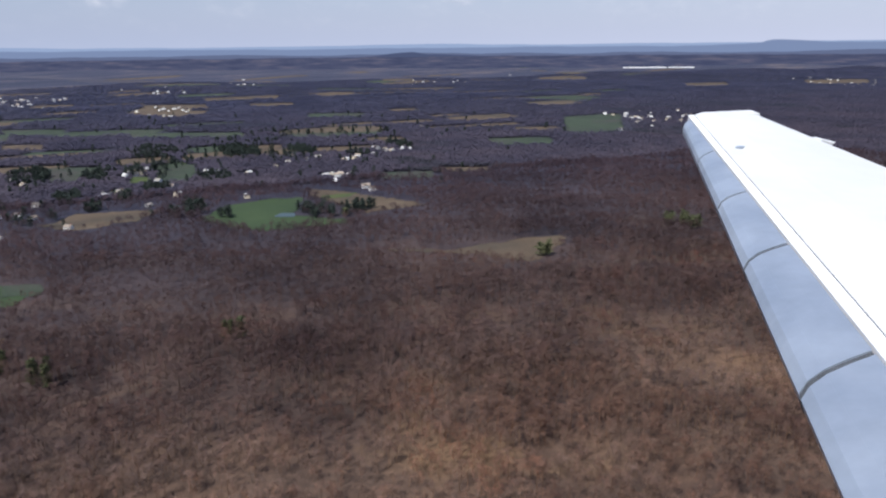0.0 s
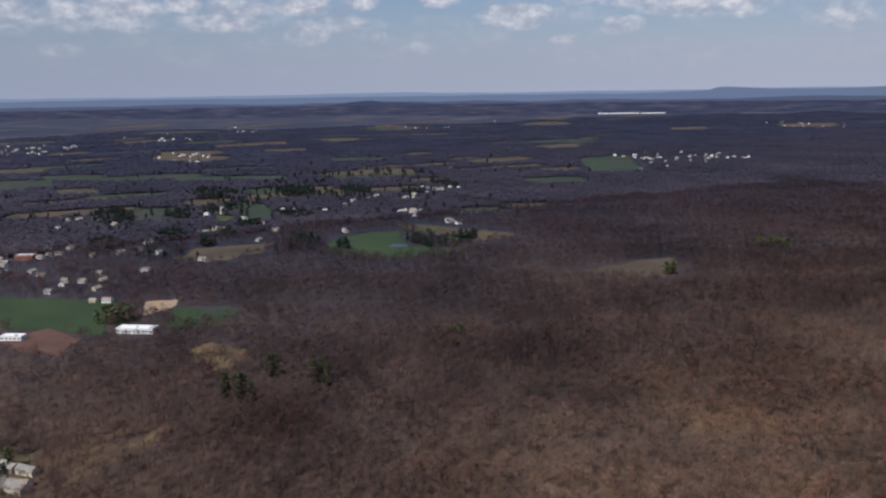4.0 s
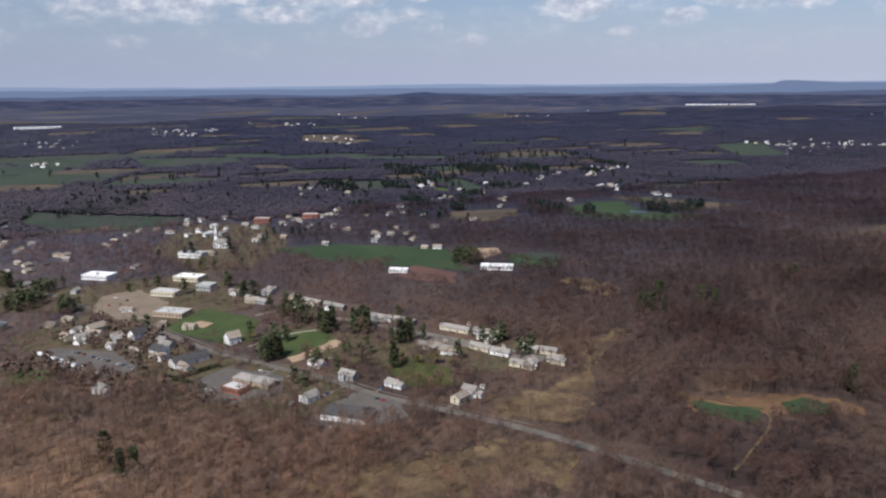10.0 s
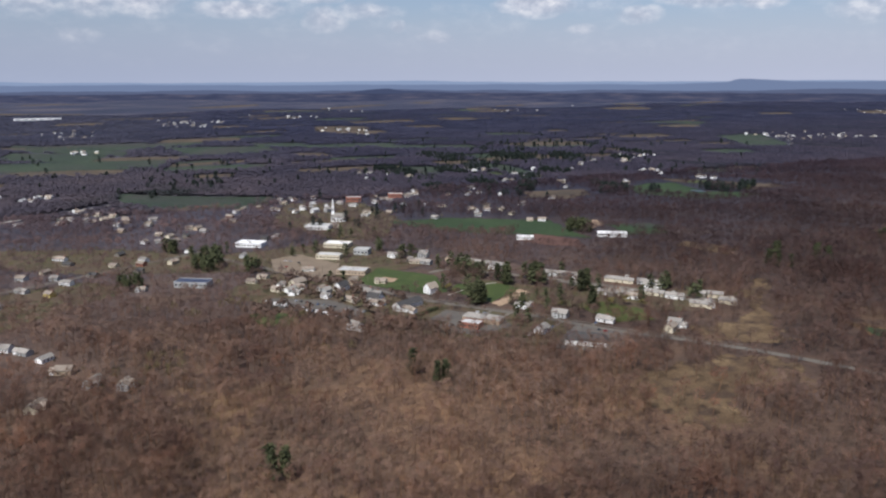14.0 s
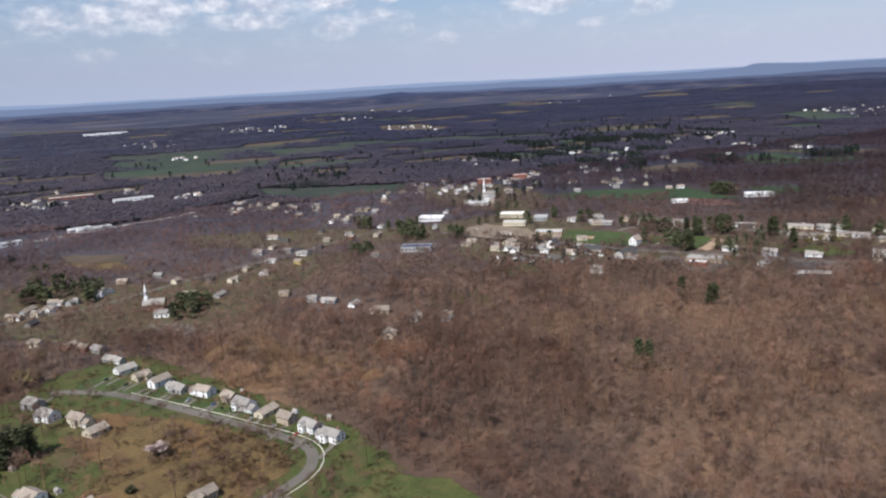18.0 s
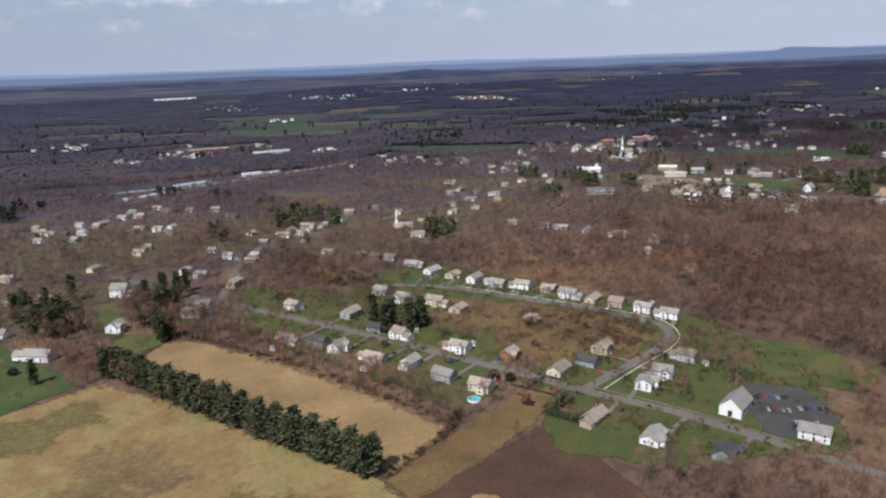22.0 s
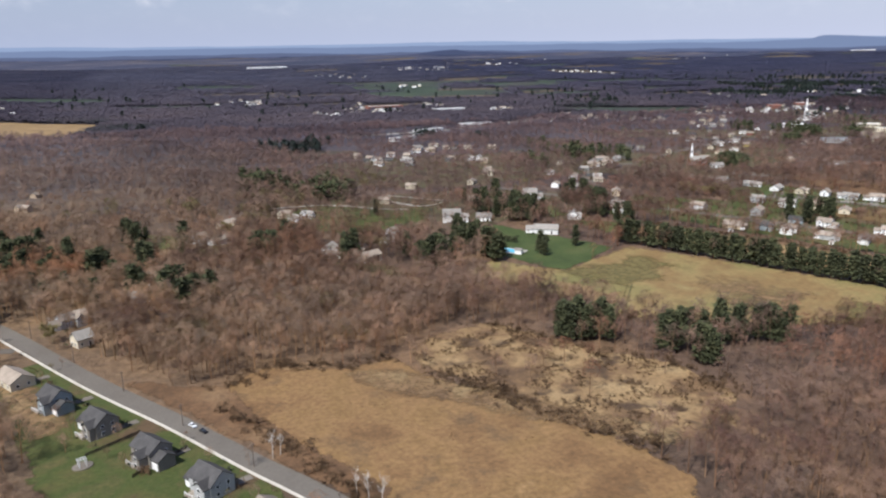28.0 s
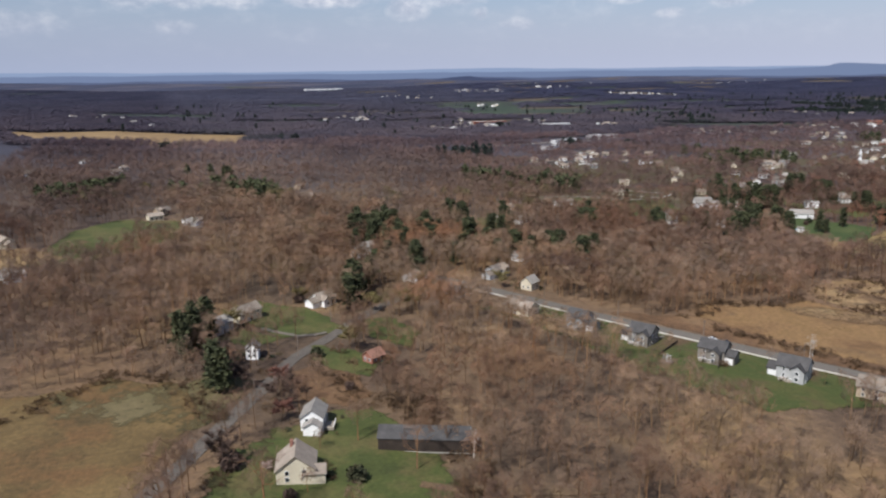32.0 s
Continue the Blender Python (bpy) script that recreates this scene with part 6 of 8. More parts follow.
settle(-45, [(-249.8, 760, "w"), (-278.8, 757, "w"), (-416.8, 803.4, "r"), (-330.4, 919.5, "w"), (-314.8, 913.1, "w"), (-562.5, 886.9, "w"), (-547.6, 913, "c"), (-531, 874.8, "w"), (-509.9, 866.6, "w"), (-571.4, 860.9, "r"), (-520.6, 827.3, "w"), (-493.3, 806.4, "g"), (-450.1, 766.3, "w"), (-479.3, 739.1, "w"), (-503.2, 721.5, "w"), (-161.9, 734.3, "c"), (-143.2, 643.1, "w"), (-139.1, 686.2, "w"), (23, 1102.4, "w"), (-365.5, 871, "w")])
settle(-45, [(-189.3, 797.2, "w"), (-179.5, 770.9, "w"), (-134.9, 848, "w"), (-132.9, 751, "w"), (-150.6, 912, "w"), (-213, 807.3, "w"), (47.8, 962.9, "w"), (-73.8, 821.9, "w"), (-40.4, 756.7, "w"), (-221.1, 703.6, "w"), (33.2, 834, "w"), (-235.8, 840.2, "w")])
settle(-45, [(-840.2, 1134.8, "w"), (-819.3, 1117.4, "w"), (-858, 1109.3, "w"), (-768.4, 1274.7, "w"), (-563.1, 904.4, "w"), (-528.1, 865.7, "w"), (-510, 845.6, "w"), (-482.3, 846.2, "w"), (-682.6, 598.8, "w"), (-644.9, 547.8, "w"), (-646.7, 502.4, "w"), (-576.5, 563.4, "y"), (-586, 444.3, "w"), (-576.4, 429.2, "w")])
settle(-30, [(-595.6, 454.5, "w"), (-566.8, 405.6, "t"), (-554.3, 384.9, "g"), (-540.9, 371.9, "g"), (-579, 363.7, "c"), (-607.7, 479.9, "w"), (-677.4, 589.4, "g")])
settle(-45, [(-612.6, 879.5, "w"), (-571.7, 894.3, "w"), (-547.2, 872.5, "w"), (-520.8, 891.5, "c"), (-490.3, 816.6, "w"), (-512.9, 629.1, "r"), (-547.9, 609.1, "w"), (-532.8, 634.1, "w"), (-490.7, 713.7, "w"), (-447.2, 746.4, "w"), (-411.1, 791.3, "w"), (-332.9, 890, "c"), (-337.2, 836.4, "w"), (-313.9, 823.2, "w"), (-219.1, 886.3, "w"), (-214.8, 845.1, "w"), (-164.2, 880.7, "w"), (-174.5, 694.9, "g"), (-132.4, 718.6, "w"), (-435.9, 544.6, "w"), (-384.1, 442.1, "w")])
settle(-45, [(-510.2, 642.6, "w"), (-526.2, 676.3, "w"), (-487.1, 753.5, "c"), (-565.2, 657.1, "w"), (-569.8, 678.8, "w"), (-595.9, 620.3, "g"), (-476.9, 713.6, "w"), (-489.8, 623.8, "w"), (-427.7, 490.8, "w"), (-409.5, 475, "w"), (-445.9, 535, "w"), (-364.1, 491.6, "w"), (-318.9, 533.9, "w"), (-326.4, 561, "w"), (-667.4, 560.6, "c")])
settle(-45, [(-337.7, 818.7, "w"), (-403.3, 682.3, "w"), (-565.2, 590.4, "w"), (-594.6, 583.6, "g"), (-581.1, 635.1, "w"), (-518.4, 787.9, "w"), (-540.1, 864.6, "w"), (-557.7, 949.1, "w")])
settle(-30, [(31.7, 1103.5, "w"), (67.6, 897.5, "w"), (-11.8, 945.1, "w"), (9.5, 953.1, "w"), (410.4, 1133.9, "w"), (595.3, 1453, "w"), (274, 838.1, "w"), (-73.3, 904, "w"), (-100.9, 1056.3, "w"), (315.4, 1066.1, "w")])
settle(-30, [(31.6, 1074.4, "w"), (16, 943.4, "w"), (-88.9, 851.7, "w"), (-94.1, 736.5, "w"), (-289.2, 918.2, "w"), (-274.2, 856.3, "w"), (-214.2, 863.3, "w"), (-174.2, 878, "w"), (-133.4, 636.3, "w"), (-148.3, 723.7, "w"), (-163.8, 718.9, "w")])

settle(-34, [(-430.8, 516.3, "w"), (-418.6, 503.9, "w"), (-396.5, 488.8, "c"), (-401.3, 551.2, "w"), (-299.7, 559.2, "g"), (-290.3, 530.7, "w"), (-381.7, 502.7, "w"), (-517.9, 602.7, "w"), (-536.0, 908.1, "c"), (-567.6, 873.4, "w"), (-555.0, 935.1, "g"), (-457.2, 772.4, "w"), (-318.1, 922.5, "w"), (-351.3, 721.2, "w"), (-327.4, 711.1, "c"), (-472.7, 661.9, "w"), (-435.4, 620.0, "g"), (-355.5, 846.3, "w"), (-382.5, 878.4, "w")])

def infill(turn, plots):
    """Further village houses on the plots that are still free."""
    free = []
    for x, y, style in plots:
        if all(math.hypot(x - hx, y - hy) > 11 for hx, hy, *_ in HOMES) and all(math.hypot(x - hx, y - hy) > 11 for hx, hy, _ in free):
            free.append((x, y, style))
    settle(turn, free)


infill(-38, [(-934, 645, "w"), (-929, 596, "w"), (-906, 647, "w"), (-901, 612, "w"), (-905, 586, "g"), (-883, 646, "w"), (-874, 653, "c"), (-869, 526, "w"), (-864, 688, "w"), (-852, 693, "w"), (-841, 678, "w"), (-829, 679, "w"), (-819, 668, "c"), (-857, 614, "w"), (-849, 590, "w"), (-799, 629, "w"), (-891, 490, "w"), (-943, 493, "t"), (-819, 505, "w"), (-784, 513, "g"), (-763, 529, "w"), (-757, 505, "w"), (-806, 476, "w"), (-840, 458, "w"), (-832, 445, "g"), (-819, 425, "r"), (-854, 371, "w")])
infill(-45, [(-396, 853, "w"), (-363, 848, "w"), (-342, 728, "w"), (-336, 709, "w"), (-266, 829, "w"), (-270, 776, "c"), (-183, 868, "w"), (-154, 883, "w"), (-225, 695, "w"), (-306, 557, "g"), (-180, 771, "w"), (-392, 689, "w"), (-465, 733, "w"), (-547, 602, "w"), (-517, 646, "c"), (-523, 669, "w"), (-408, 826, "r"), (-561, 926, "w"), (-515, 868, "w")])
infill(-30, [(-519, 550, "g"), (-574, 610, "w"), (-663, 518, "w"), (-670, 596, "w"), (-573, 568, "y"), (-610, 479, "t"), (-585, 436, "t"), (-544, 376, "g"), (-711, 566, "w"), (-783, 635, "w"), (-746, 550, "w"), (-735, 543, "w"), (-765, 501, "w"), (-792, 480, "w"), (-714, 429, "w"), (-816, 671, "w"), (-538, 643, "w"), (-507, 651, "w"), (-607, 547, "w"), (-617, 566, "c"), (-1022, 423, "w"), (-913, 432, "w"), (-991, 363, "w"), (-966, 446, "w"), (-860, 533, "w"), (-868, 438, "w"), (-702, 584, "w"), (-1071, 388, "w"), (-1175, 533, "t"), (-1176, 488, "t")])

# the new houses along the straight road
house(-1146.2, 231.0, -58, "c", "brown", 10.4, 7.0, 2.5, 1.9, None, False, False, True, "beside the straight road", "new houses")
house(-1133.6, 211.5, -58, "b", "dark", 7.4, 6.0, 3.8, 2.2, (3.0, 4.6, 2.2, 1), False, True, True, "beside the straight road", "new houses", cross=(1.8, 3.4, 1.8, 3.6))
house(-1121.4, 193.0, -58, "d", "dark", 7.4, 6.2, 3.9, 2.2, (3.0, 4.8, 2.4, -1), False, True, True, "beside the straight road", "new houses", cross=(1.6, 3.6, 1.6, 3.6))
house(-1109.0, 174.5, -58, "d", "dark", 7.8, 6.2, 3.9, 2.0, (3.2, 4.6, 2.6, 1), False, True, True, "beside the straight road", "new houses", cross=(1.4, 3.4, 2.2, 3.4))
house(-1096.4, 156.0, -58, "g", "dark", 8.0, 6.4, 3.9, 2.4, (2.8, 4.6, 2.3, -1), False, True, True, "beside the straight road", "new houses", cross=(1.8, 3.8, 1.6, 3.6))
house(-1085.0, 138.0, -58, "t", "brown", 9.6, 6.8, 3.4, 2.0, None, True, False, True, "beside the straight road", "new houses")
# farmhouse, its neighbour and the long tobacco shed
house(-1238.8, 144.0, 78, "c", "brown", 7.4, 7.8, 3.2, 3.0, None, True, False, True, "on a mown lawn", name="farmhouse", cross=(-2.2, 3.4, 2.0, 2.2))
house(-1207.5, 201.0, 30, "r", "red", 5.0, 4.0, 2.0, 1.6, None, False, False, True, "beside a green lawn", name="cottage")
house(-1240.2, 213.0, 75, "w", "grey", 4.2, 3.4, 3.2, 1.8, None, False, False, True, "beside the lane", name="cottage")
house(-1231.2, 165.5, 70, "w", "grey", 6.6, 5.2, 3.4, 1.9, (2.8, 4.0, 2.2, -1), False, True, True, "on a mown lawn")
house(-947.5, 385.0, -20, "w", "grey", 10.0, 7.0, 4.4, 3.0, (4.6, 5.4, 3.4, 1), True, True, True, "behind the pool lawn")
house(-909.5, 343.5, -32, "w", "grey", 12.5, 6.6, 2.7, 2.0, (4.6, 5.2, 2.3, -1), True, False, True, "on the pool lawn")
house(-876.3, 427.0, -30, "w", "grey", 9.0, 7.0, 4.6, 2.6, (4.0, 5.0, 2.6, 1), True, True, True, "among tall pines")


def long_shed():
    root = thing("tobacco_shed", -1209.3, 148.5, -24, "long dark weathered tobacco shed with dark roof", "shed")
    part("roof", pitched(20.5, 6.4, 3.2, 1.7, ROOF["dark"], 0.25), root)
    part("wall", gabled(20.5, 6.4, 3.2, 1.7, DARKWOOD), root)
    for k in range(26):
        part("board", block("board", 0.62, 0.06, 2.95, DARKWOOD), root, ((k + 0.5) / 26 * 20.5 - 10.25, -3.23, 0.2))
    for side in (-1, 1):
        part("sill", block("sill", 20.6, 0.2, 0.28, CONCRETE), root, (0, side * 3.3, 0))


long_shed()
# chapel with its car park
patch("car_park", [(-676, 178), (-662, 194), (-646, 182), (-655, 158), (-676, 152), (-684, 162)], DARKLOT, "dark car park beside the white chapel", lift=0.3, rag=0.4, category="car park")
church(-681.0, 179.0, 28, 11.5, 7.6, 3.6, 3.4, "w", "grey", "white chapel with steep grey roof beside a car park", 0, 0)
rng = random.Random(12)
for row, (ox, oy) in enumerate(((-667, 183), (-671, 174), (-672, 164), (-661, 170))):
    for k in range(5):
        if rng.random() < 0.85:
            car(ox + k * 1.9, oy - k * 1.15 + rng.uniform(-0.2, 0.2), 62 + rng.uniform(-3, 3), rng.choice(["white", "black", "silver", "silver", "blue", "red"]))
car(-1099.0, 187.5, -58, "white", "cars on the road", "beside the straight road")
car(-1096.6, 183.6, -58, "black", "cars on the road", "beside the straight road")
for x, y, p in ((-712, 231, "black"), (-690, 240, "silver"), (-676, 231, "black"), (-744, 239, "white"), (-753, 262, "blue"), (-1236, 152, "black"), (-1237.5, 154, "black"), (-790, 302, "white"), (-723, 200, "white"), (-735, 200, "white")):
    car(x, y, random.Random(x).uniform(0, 180), p, "cars by the houses", "beside a house")
church(-686.5, 498.0, -20, 13.0, 7.4, 4.0, 3.0, "r", "grey", "brick church with grey roof and white steeple", 2.0, 5.0)
house(-683.5, 478.0, -20, "w", "grey", 9.5, 6.0, 2.6, 1.8, None, False, False, False, "beside the brick church")
church(-313.5, 742.0, -30, 14.0, 8.0, 5.0, 3.6, "w", "grey", "white village church with tall stepped steeple", 3.0, 9.0)
flat_building("civic_building", -419.8, 662.0, -38, 24, 13, 3.6, "white modern civic building with flat roof", TRIM, "bright", 4, 9)
flat_building("school_block", -372.0, 528.0, -38, 22, 13, 3.0, "low tan school block with flat roof", WALL["t"], "flat", 4, 8)
flat_building("school_block", -373.0, 583.0, -38, 20, 10, 3.4, "cream school block with flat roof", WALL["c"], "flat", 3, 7)
flat_building("school_block", -353.0, 622.0, -38, 22, 13, 3.6, "white-roofed school block beside the trees", WALL["c"], "bright", 5, 8)
flat_building("school_hall", -344.0, 585.0, -38, 12, 10, 4.4, "grey school hall with flat roof", WALL["g"], "flat", 2, 4)
flat_building("brick_block", -253.0, 868.0, -25, 18, 10, 5.5, "red brick village block with flat roof", WALL["r"], "flat", 3, 8)
flat_building("brick_block", -196.0, 874.0, -25, 18, 10, 5.0, "red brick village block among trees", WALL["r"], "flat", 3, 8)
flat_building("library", -343.0, 711.0, -35, 22, 12, 4.0, "white public building with grey flat roof", WALL["w"], "flat", 3, 8)
flat_building("solar_building", -485.0, 546.0, -32, 24, 11, 4.0, "grey block with dark solar panels on its roof", WALL["g"], "solar", 0, 8)
flat_building("shop_row", -352.0, 376.0, -52, 12, 8, 3.2, "tan roadside shops with brick-red canopy", WALL["r"], "flat", 2, 5)
house(-345.0, 386.0, -52, "t", "grey", 12.0, 8.0, 3.0, 1.8, None, False, False, False, "beside the roadside shops", name="shop_building", hip=3.0)
house(-337.0, 377.0, -52, "t", "grey", 11.0, 8.0, 3.0, 1.8, None, False, False, False, "beside the roadside shops", name="shop_building", hip=3.0)
house(-308.5, 323.5, -40, "w", "dark", 22.0, 12.5, 3.0, 3.0, None, False, False, True, "beside the main road", name="office_building", hip=4.0)
house(-320.5, 349.5, 30, "w", "grey", 8.0, 6.5, 3.0, 2.0, None, False, False, True, "beside the office")
house(-343.0, 452.0, 20, "w", "brown", 8.0, 6.4, 4.0, 3.2, None, False, False, True, "beside the ball park", name="barn")
flat_building("field_house", -121.0, 540.0, -33, 26, 8, 3.6, "long white field house beside the pitch", TRIM, "bright", 1, 9)
flat_building("field_house", -196.0, 568.0, -33, 15, 6, 3.0, "white changing block beside the clay court", TRIM, "bright", 1, 5)
for x, y, sx, sy, t, s in ((-803, 826, 46, 12, 20, "w"), (-853, 760, 44, 12, 24, "w"), (-719, 868, 40, 12, 18, "w"), (-668, 1106, 60, 18, 4, "w"), (-746, 1195, 70, 18, 2, "r"), (-733, 875, 26, 12, 20, "w"), (-834, 775, 30, 10, 25, "c")):
    flat_building("warehouse", x, y, t, sx * 0.85, sy * 0.7, 3.4, f"long {WORDS[s]} warehouse with pale flat roof", WALL[s], "flat", 3, 8)
for x, y, sx, t in ((-660, 3080, 150, 0), (3150, 3960, 260, -30), (3330, 3830, 150, -30)):
    flat_building("distant_warehouse", x, y, t, sx, 26, 6.0, "distant white industrial shed on the plain", TRIM, "bright", 2, 6)
# terraces behind the park
for x, y, sx, t in ((-281, 511, 20, -58), (-269, 493, 20, -58), (-248.4, 454.7, 18.9, -53), (-237.2, 441.2, 17.9, -58), (-214.3, 413.0, 22.7, -54), (-199.7, 396.1, 22.4, -56), (-241.2, 391.1, 14.9, -58), (-233.1, 381.6, 13.7, -60), (-214.6, 376.5, 15.0, -62), (-208.2, 364.1, 13.0, -54), (-206.1, 342.7, 15.1, -56), (-189.9, 361.9, 11.0, -58), (-182.9, 354.0, 10.6, -48), (-186.6, 339.4, 11.6, -53), (-315.1, 532.7, 24.1, -60)):
    house(x, y, t, "wdcg"[int(-x) % 4], "grey", sx * 0.9, 4.4, 2.5, 1.5, None, False, False, False, "behind the park", "terraces", "terraced_house")


def swimming_pool():
    root = thing("swimming_pool", -943.5, 317.0, -50, "bright blue swimming pool with pale paved surround", "pool")
    part("deck", block("deck", 15.0, 9.0, 0.3, CONCRETE), root)
    part("water", block("water", 11.5, 6.0, 0.06, WATER), root, (-0.6, 0.2, 0.29))
    part("pool_house", gabled(3.4, 2.4, 1.9, 0.7, WALL["w"]), root, (5.8, -3.0, 0.3))
    part("pool_house_roof", pitched(3.4, 2.4, 1.9, 0.7, ROOF["grey"], 0.2), root, (5.8, -3.0, 0.3))


def round_pool():
    root = thing("round_pool", -758.8, 226.6, 0, "round teal above-ground pool on a lawn", "pool")
    for name, r, z0, z1, m in (("pool_wall", 2.5, 0.0, 0.75, TRIM), ("water", 2.38, 0.6, 0.78, TEAL)):
        n = 28
        v = [(r * math.cos(k * math.tau / n), r * math.sin(k * math.tau / n), z) for z in (z0, z1) for k in range(n)]
        f = [tuple(range(n, 2 * n))] + [(k, (k + 1) % n, n + (k + 1) % n, n + k) for k in range(n)]
        part(name, poly_mesh(name, v, f, m), root)


swimming_pool()
round_pool()


def hedge(ax, ay, bx, by, h, w):
    """A clipped evergreen hedge with an uneven skin."""
    rng = np.random.default_rng(int(abs(ax)))
    mid, length = ((ax + bx) / 2, (ay + by) / 2), math.hypot(bx - ax, by - ay)
    root = thing("hedge", *mid, math.degrees(math.atan2(by - ay, bx - ax)), "dense dark evergreen hedge beside the lawn", "hedge")
    n = int(length * 60)
    c = np.stack([rng.uniform(-length / 2, length / 2, n), rng.uniform(-w / 2, w / 2, n), h * np.sqrt(rng.uniform(0, 1, n))], -1)
    tri = c[:, None, :] + rng.normal(size=(n, 3, 3)) * 0.28
    part("foliage", mesh_from("foliage", tri.reshape(-1, 3), np.arange(3 * n).reshape(-1, 3), NEEDLES), root)


hedge(-950, 346, -933, 330, 3.0, 3.2)
hedge(-742, 205, -727, 212, 3.0, 3.6)
hedge(-741, 205, -733, 193, 2.6, 3.2)
hedge(-385, 412, -366, 386, 2.4, 3.0)
pine(-931.6, 303.9, 8.0, random.Random(4), "single dark pine on the pool lawn", "pines on the lawn")


def birch(x, y, tall, seed):
    root = thing("birch_tree", x, y, 0, "pale bare birch tree beside the road", "tree", "birches")
    soup = bare_tree(seed, 9, 60, 0.008, 0.16)
    root.scale = (tall, tall, tall)
    part("crown", mesh_from("crown", soup[6:].reshape(-1, 3), np.arange((len(soup) - 6) * 3).reshape(-1, 3), BIRCH), root)
    part("trunk", mesh_from("trunk", soup[:6].reshape(-1, 3), np.arange(18).reshape(-1, 3), BIRCH), root)


for k, (x, y) in enumerate(((-1079.5, 166), (-1081.5, 165), (-1201, 140), (-1066, 143), (-1064, 140), (-1062, 137), (-1140, 268))):
    birch(x, y, 7.5 + k % 3, 80 + k)


def colour_tree(x, y, tall, material, label, seed, wide=1.2):
    root = thing("budding_tree", x, y, 0, label, "tree", "budding trees")
    root.scale = (tall * wide, tall * wide, tall)
    soup = bare_tree(seed, 12, 900, 0.026, 0.36)
    part("crown", mesh_from("crown", soup[6:].reshape(-1, 3), np.arange((len(soup) - 6) * 3).reshape(-1, 3), material), root)
    part("trunk", mesh_from("trunk", soup[:6].reshape(-1, 3), np.arange(18).reshape(-1, 3), BARK), root)


colour_tree(-703, 284, 7.0, BLOSSOM, "pale pink blossoming tree inside the loop road", 90, 1.8)
colour_tree(-1244.5, 147, 2.6, BLOSSOM, "small pink blossoming tree beside the farmhouse", 91, 1.4)
colour_tree(-744, 214, 6.0, REDBUD, "dark red budding maple beside the road", 92, 1.3)
colour_tree(-1236, 189, 6.5, REDBUD, "dark red budding maple beside the lane", 93, 1.3)
colour_tree(-1238, 170, 6.0, REDBUD, "dark red budding maple beside the lane", 94, 1.3)
for k, (x, y) in enumerate(((-1218, 262), (-1196, 246), (-1182, 244), (-1170, 272), (-1244, 240), (-1212, 212), (-772, 396), (-776, 402), (-766, 388), (-1130, 300), (-1098, 292), (-1076, 276), (-1062, 272), (-1110, 372), (-1070, 392), (-255, 372), (-262, 379), (-247, 366), (-240, 358), (-1140, 262), (-1040, 300), (-332, 448))):
    colour_tree(x, y, 6.5 + k % 3, BUDS, "yellow-green budding tree beside bare woods", 100 + k)


for k, (x, y) in enumerate(((-1252, 198), (-1249, 193), (-1249, 206), (-1245, 191), (-1238, 178), (-1253, 152), (-1234, 184))):
    colour_tree(x, y, 7.0 + k % 3, DARKBUD, "dark bare maple beside the lane", 140 + k)


def round_bush(x, y, r, material, label, seed):
    root = thing("garden_bush", x, y, 0, label, "bush", "garden bushes")
    rng = np.random.default_rng(seed)
    n = 420
    way = rng.normal(size=(n, 3))
    way /= np.linalg.norm(way, axis=1)[:, None]
    c = way * (r * rng.uniform(0.55, 1.0, n) ** 0.5)[:, None] * (1, 1, 0.85) + (0, 0, r * 0.75)
    tri = c[:, None, :] + rng.normal(size=(n, 3, 3)) * 0.2 * r
    part("foliage", mesh_from("foliage", tri.reshape(-1, 3), np.arange(3 * n).reshape(-1, 3), material), root)
    part("stem", block("stem", 0.3, 0.3, r * 0.6, BARK, 0.3), root, (0, 0, -0.1))


for k, (x, y, r) in enumerate(((-1227.4, 138.6, 1.9), (-1251.4, 150.4, 2.2), (-1218.8, 262.8, 1.8), (-1222.5, 208.5, 1.7), (-1218.5, 183.0, 1.3), (-1241.5, 135.5, 1.2), (-918, 329, 1.8), (-924, 325, 1.3), (-744, 240, 2.2), (-739, 236, 1.8), (-771, 292, 1.6), (-786, 303, 1.9), (-713, 262, 1.6))):
    round_bush(x, y, r, DARKBUD if k % 3 else EVERGREEN, "dense dark round bush on the lawn" if k % 3 else "dark evergreen round bush on the lawn", 200 + k)


def utility_pole(x, y, turn):
    root = thing("utility_pole", x, y, turn, "brown wooden utility pole with crossarm beside the road", "pole", "utility poles")
    part("pole", block("pole", 0.22, 0.22, 6.5, POLE, 0.35), root)
    part("crossarm", block("crossarm", 0.12, 1.5, 0.12, POLE), root, (0, 0, 5.9))


for ax, ay, bx, by, n in ((-826, 384, -690, 160, 10), (-1150, 266, -1075, 134, 6), (-1262, 152, -1216, 236, 4), (-420, 569, -215, 248, 10)):
    for k in range(n):
        f = k / (n - 1)
        utility_pole(ax + (bx - ax) * f + 3.6, ay + (by - ay) * f + 2.2, math.degrees(math.atan2(by - ay, bx - ax)))

